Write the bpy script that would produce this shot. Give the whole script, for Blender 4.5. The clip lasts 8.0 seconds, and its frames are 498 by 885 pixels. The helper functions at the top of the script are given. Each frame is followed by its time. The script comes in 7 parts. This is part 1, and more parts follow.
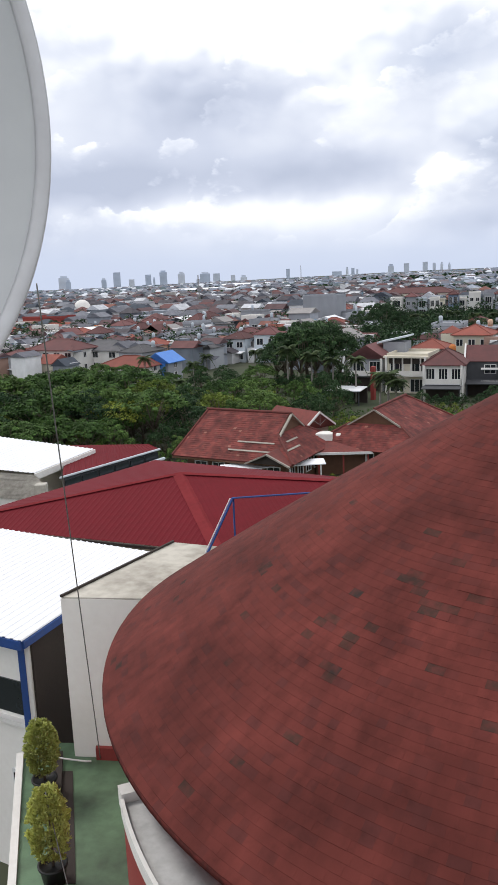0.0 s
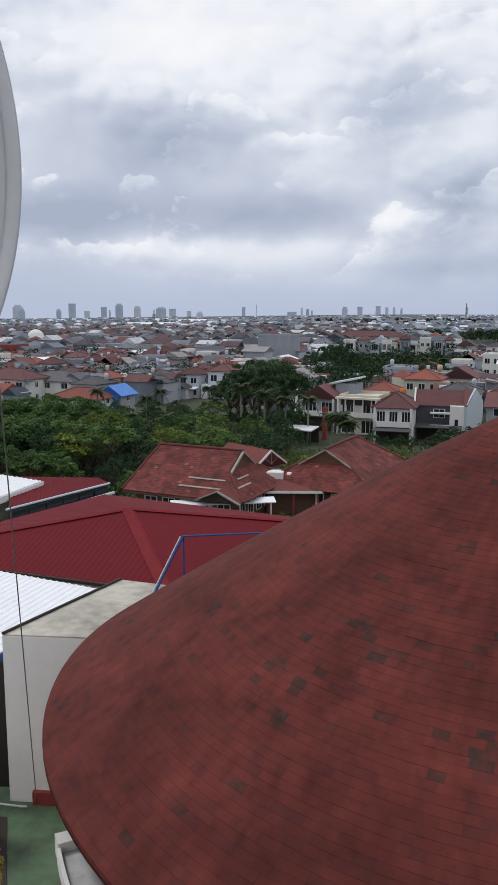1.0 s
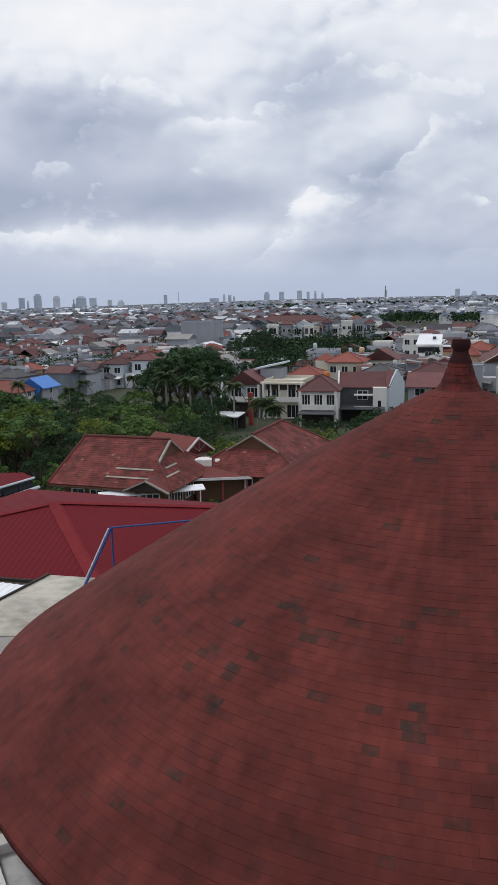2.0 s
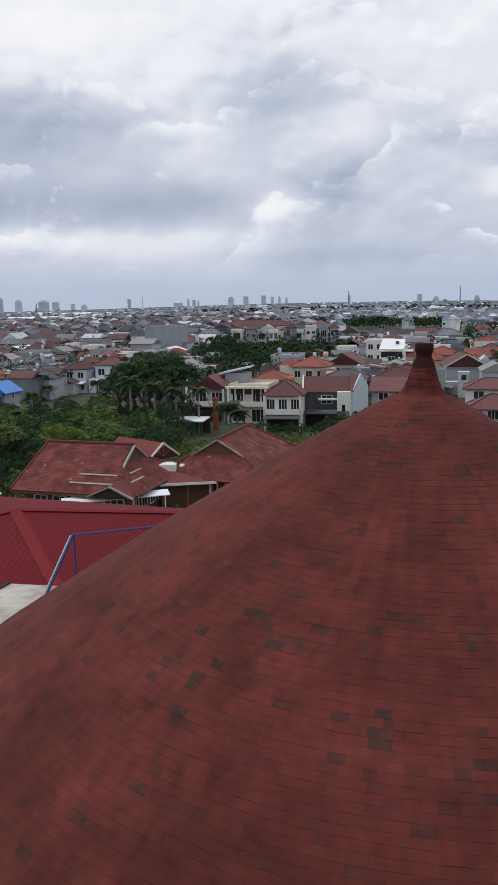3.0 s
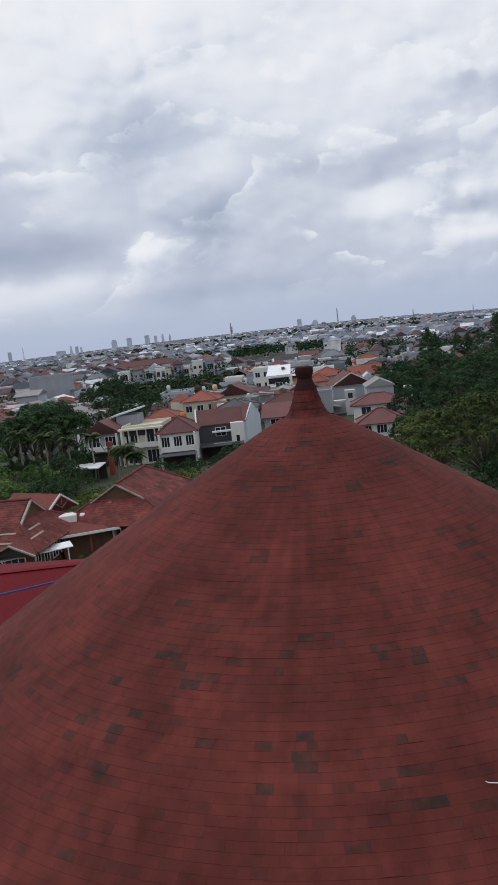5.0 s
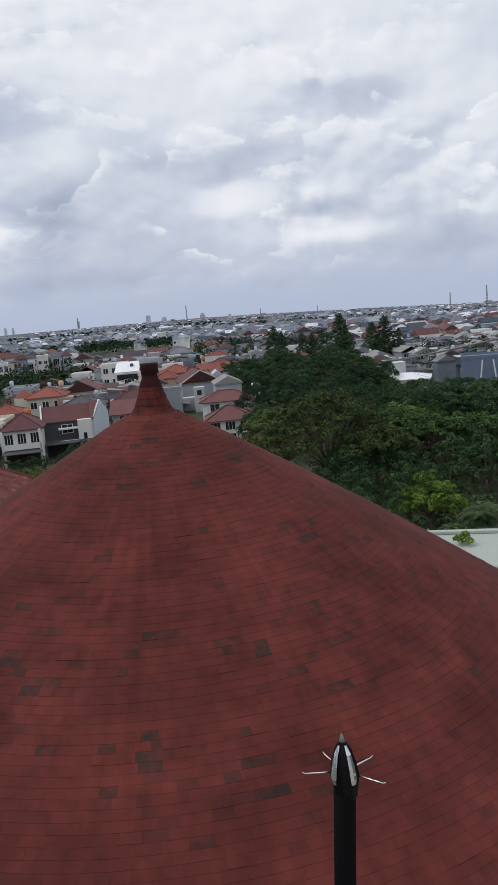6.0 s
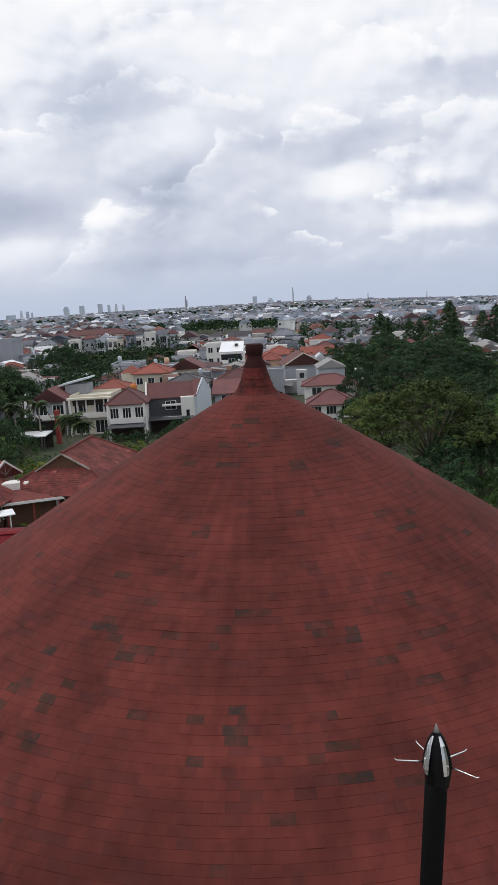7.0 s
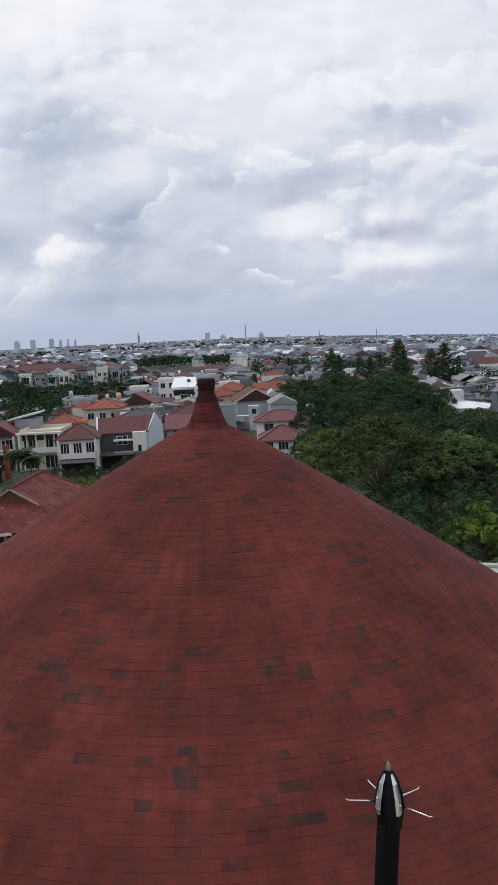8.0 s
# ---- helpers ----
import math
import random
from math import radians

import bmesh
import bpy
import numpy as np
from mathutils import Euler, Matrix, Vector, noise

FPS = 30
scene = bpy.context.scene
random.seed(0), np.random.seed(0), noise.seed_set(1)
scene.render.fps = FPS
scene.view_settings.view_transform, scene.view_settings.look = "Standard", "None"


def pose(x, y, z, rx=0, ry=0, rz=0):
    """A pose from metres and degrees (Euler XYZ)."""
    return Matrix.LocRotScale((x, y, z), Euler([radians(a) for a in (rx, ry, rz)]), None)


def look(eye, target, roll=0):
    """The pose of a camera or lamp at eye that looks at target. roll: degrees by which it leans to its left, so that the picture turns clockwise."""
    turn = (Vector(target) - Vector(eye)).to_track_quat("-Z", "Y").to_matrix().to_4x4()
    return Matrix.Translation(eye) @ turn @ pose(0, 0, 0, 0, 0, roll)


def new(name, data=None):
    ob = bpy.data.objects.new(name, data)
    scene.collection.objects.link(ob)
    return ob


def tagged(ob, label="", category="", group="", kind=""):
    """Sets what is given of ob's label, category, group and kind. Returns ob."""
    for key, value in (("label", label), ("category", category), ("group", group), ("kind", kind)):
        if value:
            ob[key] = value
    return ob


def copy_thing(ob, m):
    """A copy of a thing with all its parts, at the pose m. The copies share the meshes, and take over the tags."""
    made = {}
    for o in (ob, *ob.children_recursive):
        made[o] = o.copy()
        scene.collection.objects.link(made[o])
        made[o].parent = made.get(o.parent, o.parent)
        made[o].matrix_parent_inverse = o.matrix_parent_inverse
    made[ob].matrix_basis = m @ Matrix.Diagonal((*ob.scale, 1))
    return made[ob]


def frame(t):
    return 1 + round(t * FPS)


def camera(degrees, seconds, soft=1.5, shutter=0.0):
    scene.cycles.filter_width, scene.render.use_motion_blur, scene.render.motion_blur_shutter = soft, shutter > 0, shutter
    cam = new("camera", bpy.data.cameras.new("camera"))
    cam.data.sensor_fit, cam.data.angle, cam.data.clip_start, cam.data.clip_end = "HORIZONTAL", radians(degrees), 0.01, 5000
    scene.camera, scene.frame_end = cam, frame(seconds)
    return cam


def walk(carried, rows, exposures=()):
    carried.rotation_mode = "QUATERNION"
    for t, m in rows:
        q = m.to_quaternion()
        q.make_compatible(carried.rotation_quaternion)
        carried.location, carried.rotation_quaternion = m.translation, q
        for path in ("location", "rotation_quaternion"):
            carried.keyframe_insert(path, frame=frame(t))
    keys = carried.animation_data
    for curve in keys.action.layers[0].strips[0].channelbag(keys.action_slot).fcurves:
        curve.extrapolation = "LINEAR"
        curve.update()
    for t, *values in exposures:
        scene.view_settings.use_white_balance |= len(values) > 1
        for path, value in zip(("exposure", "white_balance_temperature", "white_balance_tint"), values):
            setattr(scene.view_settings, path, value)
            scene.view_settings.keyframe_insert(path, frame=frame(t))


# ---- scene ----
cam = camera(34.5, 8.0)
PATH = [
    (0.0, (-0.062, -0.267, 23.263), (0.009, 19.301, 19.132), -2.28),
    (0.5, (-0.059, -0.112, 23.267), (0.738, 19.570, 19.802), 1.06),
    (1.0, (-0.103, -0.232, 23.324), (1.206, 19.456, 20.061), 0.16),
    (1.5, (-0.065, -0.116, 23.271), (2.092, 19.529, 20.199), -1.44),
    (2.0, (-0.058, -0.170, 23.295), (3.035, 19.259, 19.697), -1.16),
    (2.2, (-0.036, -0.078, 23.303), (3.448, 19.275, 19.655), -1.70),
    (3.3, (-0.009, -0.009, 23.260), (4.091, 19.284, 19.952), -1.18),
    (3.5, (-0.006, 0.013, 23.253), (4.191, 19.331, 20.222), -1.82),
    (4.0, (-0.001, 0.003, 23.250), (4.815, 19.219, 20.502), -2.53),
    (4.2, (0.033, 0.028, 23.250), (4.929, 19.236, 20.588), -3.21),
    (5.3, (0.123, -0.126, 23.283), (7.588, 18.207, 20.422), -7.26),
    (5.5, (0.165, -0.081, 23.248), (8.548, 17.850, 20.388), -6.66),
    (6.0, (0.164, -0.095, 23.262), (9.987, 17.018, 19.998), -5.17),
    (6.5, (0.156, -0.116, 23.263), (9.861, 16.817, 18.897), -4.18),
    (7.0, (0.134, -0.102, 23.266), (7.699, 18.078, 19.761), -3.38),
    (7.5, (0.148, -0.072, 23.243), (7.417, 18.298, 20.124), -2.48),
    (8.0, (0.163, -0.064, 23.239), (8.904, 17.723, 20.549), -2.73),
]
walk(cam, [(t, look(eye, target, roll)) for t, eye, target, roll in PATH],
     exposures=[(0.0, 0.42, 6650, 10), (0.5, 0.18, 6500, 10), (1.0, 0.0, 6450, 10), (1.5, -0.04, 6420, 10), (3.5, -0.02, 6500, 10), (4.0, -0.17, 6400, 10), (5.5, -0.08, 6400, 10), (6.0, -0.08, 6420, 10), (6.5, 0.14, 6640, 10), (7.0, 0.11, 6620, 10), (7.5, 0.0, 6520, 10), (8.0, -0.02, 6450, 10)])

# ---- world, sun ----
world = bpy.data.worlds.new("overcast_sky")
scene.world = world
world.use_nodes = True
SUN_EL, SUN_AZ = 52.0, -60.0      # degrees; azimuth from +y towards +x


def build_world():
    nt = world.node_tree
    nt.nodes.clear()
    N, L = nt.nodes.new, nt.links.new
    sky = N("ShaderNodeTexSky")
    sky.sky_type, sky.sun_disc = "NISHITA", False
    sky.sun_elevation, sky.sun_rotation = radians(SUN_EL), radians(SUN_AZ)
    sky.air_density, sky.dust_density = 1.0, 2.0
    skyk = N("ShaderNodeVectorMath"); skyk.operation = "SCALE"; skyk.inputs["Scale"].default_value = 0.13
    L(sky.outputs[0], skyk.inputs[0])
    tc = N("ShaderNodeTexCoord")
    sep = N("ShaderNodeSeparateXYZ"); L(tc.outputs["Generated"], sep.inputs[0])
    up = N("ShaderNodeMath"); up.operation = "MAXIMUM"; up.inputs[1].default_value = 0.0; L(sep.outputs["Z"], up.inputs[0])
    flat = N("ShaderNodeMapping"); flat.inputs["Scale"].default_value = (1.0, 1.0, 1.35)
    L(tc.outputs["Generated"], flat.inputs["Vector"])

    def noise_tex(scale, detail, rough, offset, warp=0.0):
        mp = N("ShaderNodeMapping"); mp.inputs["Location"].default_value = offset
        L(flat.outputs[0], mp.inputs["Vector"])
        n = N("ShaderNodeTexNoise"); n.inputs["Scale"].default_value = scale; n.inputs["Detail"].default_value = detail
        n.inputs["Roughness"].default_value = rough; n.inputs["Distortion"].default_value = warp
        L(mp.outputs[0], n.inputs["Vector"]); return n.outputs[0]

    def ramp(src, stops):
        r = N("ShaderNodeValToRGB"); e = r.color_ramp.elements
        while len(e) < len(stops): e.new(0.5)
        for k, (p, c) in zip(e, stops): k.position, k.color = p, (*c, 1)
        L(src, r.inputs[0]); return r.outputs[0]

    def calc(op, p, q):
        m = N("ShaderNodeMath"); m.operation = op
        for s, v in zip(m.inputs, (p, q)):
            if isinstance(v, float): s.default_value = v
            else: L(v, s)
        return m.outputs[0]
    # bearing and height of each direction, in tens of degrees
    az = calc("MULTIPLY", calc("ARCTAN2", sep.outputs["X"], sep.outputs["Y"]), 5.7296)
    el = calc("MULTIPLY", calc("ARCSINE", sep.outputs["Z"], 0.0), 5.7296)
    at = N("ShaderNodeCombineXYZ"); L(az, at.inputs[0]); L(el, at.inputs[1])
    wob = N("ShaderNodeTexNoise"); wob.inputs["Scale"].default_value = 1.6; wob.inputs["Detail"].default_value = 4; wob.inputs["Roughness"].default_value = 0.48; L(at.outputs[0], wob.inputs["Vector"])
    bent = N("ShaderNodeVectorMath"); bent.operation = "MULTIPLY_ADD"; bent.inputs[1].default_value = (0.50, 0.22, 0.0); L(wob.outputs["Color"], bent.inputs[0])
    shift = N("ShaderNodeVectorMath"); shift.operation = "SUBTRACT"; shift.inputs[1].default_value = (0.25, 0.11, 0.0); L(at.outputs[0], shift.inputs[0]); L(shift.outputs[0], bent.inputs[2])

    # the cloud masses of the day: bearing, height, half width, half height (degrees), lighter or darker
    masses = ((-9, 6.3, 8, 1.5, -0.19), (5.5, 6.3, 6, 1.5, -0.20), (0, 11, 6, 2.4, -0.12), (14, 14, 4, 3, -0.13), (17, 2.9, 6, 0.9, -0.10), (18.2, 7.3, 1.8, 2.0, -0.12), (36, 6.5, 2.2, 0.7, -0.15),
              (45, 3, 6, 1.5, -0.12), (39.5, 13.7, 4, 1.1, -0.12), (29, 10.2, 4, 0.8, -0.07), (1.5, 17, 9, 3, 0.16), (0.5, 4.0, 10, 0.8, 0.11), (13.6, 6.3, 1.6, 0.9, 0.20), (17.3, 10.6, 3, 1.7, 0.10), (30, 7.2, 4, 1.3, 0.13), (37.5, 4.9, 3.5, 0.9, 0.12))
    lit = calc("ADD", calc("MULTIPLY", up.outputs[0], 0.22), 0.05)
    for a0, e0, wa, we, gain in masses:
        d0 = N("ShaderNodeVectorMath"); d0.operation = "SUBTRACT"; d0.inputs[1].default_value = (a0 / 10, e0 / 10, 0.0); L(bent.outputs[0], d0.inputs[0])
        d1 = N("ShaderNodeVectorMath"); d1.operation = "MULTIPLY"; d1.inputs[1].default_value = (10 / wa, 10 / we, 0.0); L(d0.outputs[0], d1.inputs[0])
        d2 = N("ShaderNodeVectorMath"); d2.operation = "DOT_PRODUCT"; L(d1.outputs[0], d2.inputs[0]); L(d1.outputs[0], d2.inputs[1])
        fall = calc("POWER", 0.37, d2.outputs["Value"])
        lit = calc("ADD", lit, calc("MULTIPLY", fall, gain * 1.2))

    roll = N("ShaderNodeTexNoise"); roll.inputs["Scale"].default_value = 2.2; roll.inputs["Detail"].default_value = 1.0; L(at.outputs[0], roll.inputs["Vector"])
    eased = N("ShaderNodeVectorMath"); eased.operation = "MULTIPLY_ADD"; eased.inputs[1].default_value = (0.13, 0.10, 0.0); L(roll.outputs["Color"], eased.inputs[0]); L(at.outputs[0], eased.inputs[2])

    def billow(offset):
        """Heaped, rounded cloud heads of several sizes."""
        total = None
        for size, weight in ((1.2, 0.52), (2.8, 0.32), (6.2, 0.16), (13.0, 0.06)):
            mp = N("ShaderNodeMapping"); mp.inputs["Location"].default_value = offset; mp.inputs["Scale"].default_value = (0.8, 1.25, 1.0); L(eased.outputs[0], mp.inputs["Vector"])
            vo = N("ShaderNodeTexVoronoi"); vo.voronoi_dimensions, vo.feature = "2D", "SMOOTH_F1"; vo.inputs["Scale"].default_value = size; vo.inputs["Smoothness"].default_value = 0.45
            vo.inputs["Detail"].default_value = 0.0; L(mp.outputs[0], vo.inputs["Vector"])
            piece = calc("MULTIPLY", calc("POWER", vo.outputs["Distance"], 2.0), -weight)
            total = piece if total is None else calc("ADD", total, piece)
        return total
    heads = billow((2.0, 7.0, 0.0))
    relief = calc("SUBTRACT", heads, billow((1.955, 7.085, 0.0)))
    where = ramp(noise_tex(3.4, 3, 0.5, (5, 1, 9), 0.0), [(0.40, (0.08, 0.08, 0.08)), (0.62, (1, 1, 1))])
    soft = noise_tex(3.2, 3, 0.42, (3.1, 1.7, 0.4), 0.0)
    lit = calc("ADD", lit, calc("ADD", calc("MULTIPLY", soft, 0.40), 0.015))
    lit = calc("ADD", lit, calc("MULTIPLY", noise_tex(2.0, 3, 0.45, (7, 2, 4), 0.0), 0.30))
    lit = calc("ADD", lit, calc("MULTIPLY", calc("ADD", heads, 0.2), 0.10))
    lit = calc("ADD", lit, calc("MULTIPLY", calc("MULTIPLY", relief, where), 0.55))
    # lit upper edges of the heaped clouds

    def pile(offset):
        mp = N("ShaderNodeMapping"); mp.inputs["Location"].default_value = offset; mp.inputs["Scale"].default_value = (0.8, 1.35, 1.0); L(eased.outputs[0], mp.inputs["Vector"])
        n = N("ShaderNodeTexNoise"); n.noise_dimensions = "2D"; n.inputs["Scale"].default_value = 1.5; n.inputs["Detail"].default_value = 6; n.inputs["Roughness"].default_value = 0.52
        L(mp.outputs[0], n.inputs["Vector"]); return n.outputs[0]
    body, higher = pile((4.0, 3.0, 0.0)), pile((3.97, 3.09, 0.0))
    inside = N("ShaderNodeMapRange"); inside.interpolation_type = "SMOOTHSTEP"; inside.inputs[1].default_value, inside.inputs[2].default_value = 0.495, 0.53; L(body, inside.inputs[0])
    facing = N("ShaderNodeMapRange"); facing.inputs[1].default_value, facing.inputs[2].default_value = 0.0, 0.09; L(calc("SUBTRACT", body, higher), facing.inputs[0])
    rim = calc("MULTIPLY", calc("MULTIPLY", inside.outputs[0], facing.outputs[0]), calc("POWER", 0.37, calc("MULTIPLY", calc("SUBTRACT", body, 0.5), 12.0)))
    low_band = ramp(sep.outputs["Z"], [(0.03, (0, 0, 0)), (0.075, (1, 1, 1)), (0.22, (0.7, 0.7, 0.7)), (0.40, (0.2, 0.2, 0.2))])
    lit = calc("ADD", lit, calc("MULTIPLY", calc("MULTIPLY", rim, low_band), 0.20))
    cloud = ramp(lit, [(0.20, (0.40, 0.45, 0.57)), (0.32, (0.49, 0.54, 0.66)), (0.42, (0.61, 0.655, 0.755)), (0.49, (0.755, 0.79, 0.86)), (0.58, (0.87, 0.885, 0.93)), (0.78, (0.97, 0.965, 0.965))])
    gaps = ramp(noise_tex(2.2, 6, 0.5, (1, 6, 2), 0.2), [(0.56, (1, 1, 1)), (0.66, (0.86, 0.86, 0.86))])
    m1 = N("ShaderNodeMix"); m1.data_type = "RGBA"; L(gaps, m1.inputs[0]); L(skyk.outputs[0], m1.inputs[6]); L(cloud, m1.inputs[7])
    # rain haze low over the horizon
    low = ramp(sep.outputs["Z"], [(0.0, (1, 1, 1)), (0.02, (0.85, 0.85, 0.85)), (0.045, (0.35, 0.35, 0.35)), (0.08, (0.0, 0.0, 0.0))])
    m2 = N("ShaderNodeMix"); m2.data_type = "RGBA"; L(low, m2.inputs[0]); L(m1.outputs[2], m2.inputs[6])
    m2.inputs[7].default_value = (0.465, 0.53, 0.675, 1)
    bg = N("ShaderNodeBackground"); bg.inputs["Strength"].default_value = 1.0; L(m2.outputs[2], bg.inputs[0])
    out = N("ShaderNodeOutputWorld"); L(bg.outputs[0], out.inputs[0])


build_world()
sun_data = bpy.data.lights.new("sun", "SUN")
sun_data.energy, sun_data.angle, sun_data.color = 0.9, radians(14), (1.0, 0.96, 0.9)
sun = new("sun", sun_data)
sun.matrix_world = look((0, 0, 200), (-math.sin(radians(SUN_AZ)) * math.cos(radians(SUN_EL)) * 10, -math.cos(radians(SUN_AZ)) * math.cos(radians(SUN_EL)) * 10, 200 - 10 * math.sin(radians(SUN_EL))))

# ---- materials ----
def mat(name, col, col2=None, rough=0.8, metal=0.0, scale=1.0, fine=12.0, amount=0.5, bump=0.15, bump_scale=30.0, vary=0.0, island=0.0, streak=0.0, spec=0.4, ribs=None):
    """A painted, mineral or metal surface: two-scale stains between col and col2, relief, and a spread over objects or islands."""
    col2 = col2 or tuple(c * 0.6 for c in col)
    m = bpy.data.materials.new(name)
    m.use_nodes = True
    nt = m.node_tree
    N, L = nt.nodes.new, nt.links.new
    b = nt.nodes["Principled BSDF"]
    b.inputs["Roughness"].default_value, b.inputs["Metallic"].default_value = rough, metal
    b.inputs["Specular IOR Level"].default_value = spec
    tc = N("ShaderNodeTexCoord")
    src = tc.outputs["Object"]
    n1 = N("ShaderNodeTexNoise"); n1.inputs["Scale"].default_value = scale; n1.inputs["Detail"].default_value = 6
    n2 = N("ShaderNodeTexNoise"); n2.inputs["Scale"].default_value = fine; n2.inputs["Detail"].default_value = 4
    if streak:
        mp = N("ShaderNodeMapping"); mp.inputs["Scale"].default_value = (1, 1, streak); L(src, mp.inputs[0]); L(mp.outputs[0], n1.inputs[0])
    else:
        L(src, n1.inputs[0])
    L(src, n2.inputs[0])
    mixn = N("ShaderNodeMix"); mixn.data_type = "FLOAT"; mixn.inputs[0].default_value = 0.4
    L(n1.outputs[0], mixn.inputs[2]); L(n2.outputs[0], mixn.inputs[3])
    mr = N("ShaderNodeMapRange"); mr.inputs[1].default_value, mr.inputs[2].default_value = 0.38, 0.66
    mr.inputs[3].default_value, mr.inputs[4].default_value = 0.0, amount
    L(mixn.outputs[0], mr.inputs[0])
    mx = N("ShaderNodeMix"); mx.data_type = "RGBA"; mx.inputs[6].default_value, mx.inputs[7].default_value = (*col, 1), (*col2, 1)
    L(mr.outputs[0], mx.inputs[0])
    colour = mx.outputs[2]
    for k, node, sock in ((vary, "ShaderNodeObjectInfo", "Random"), (island, "ShaderNodeNewGeometry", "Random Per Island")):
        if k:
            g = N(node); hs = N("ShaderNodeHueSaturation")
            r = N("ShaderNodeMapRange"); r.inputs[3].default_value, r.inputs[4].default_value = 1 - k, 1 + k
            L(g.outputs[sock], r.inputs[0]); L(r.outputs[0], hs.inputs["Value"]); L(colour, hs.inputs["Color"]); colour = hs.outputs[0]
    L(colour, b.inputs["Base Color"])
    if bump:
        n3 = N("ShaderNodeTexNoise"); n3.inputs["Scale"].default_value = bump_scale; n3.inputs["Detail"].default_value = 3; L(src, n3.inputs[0])
        bp = N("ShaderNodeBump"); bp.inputs["Strength"].default_value = bump; bp.inputs["Distance"].default_value = 0.02
        L(n3.outputs[0], bp.inputs["Height"]); L(bp.outputs[0], b.inputs["Normal"])
    return m


def palette(name, stops, rough=0.85, source="island", grain=9.0, bump=0.1, whole=False):
    """A surface whose pieces take their colours at random from stops (position, colour)."""
    m = mat(name, (0.5, 0.5, 0.5), rough=rough, bump=bump, bump_scale=grain * 3)
    nt = m.node_tree
    N, L = nt.nodes.new, nt.links.new
    g = N("ShaderNodeNewGeometry" if source == "island" else "ShaderNodeObjectInfo")
    r = N("ShaderNodeValToRGB"); r.color_ramp.interpolation = "CONSTANT"
    e = r.color_ramp.elements
    while len(e) < len(stops): e.new(0.5)
    for k, (p, c) in zip(e, stops): k.position, k.color = p, (*c, 1)
    L(g.outputs["Random Per Island" if source == "island" else "Random"], r.inputs[0])
    tc = N("ShaderNodeTexCoord"); n = N("ShaderNodeTexNoise"); n.inputs["Scale"].default_value = grain; n.inputs["Detail"].default_value = 5
    L(N("ShaderNodeNewGeometry").outputs["Position"] if whole else tc.outputs["Object"], n.inputs[0])
    mr = N("ShaderNodeMapRange"); mr.inputs[1].default_value, mr.inputs[2].default_value = 0.3, 0.7; mr.inputs[3].default_value, mr.inputs[4].default_value = 0.78, 1.15
    L(n.outputs[0], mr.inputs[0])
    hs = N("ShaderNodeHueSaturation"); L(r.outputs[0], hs.inputs["Color"]); L(mr.outputs[0], hs.inputs["Value"])
    L(hs.outputs[0], nt.nodes["Principled BSDF"].inputs["Base Color"])
    return m


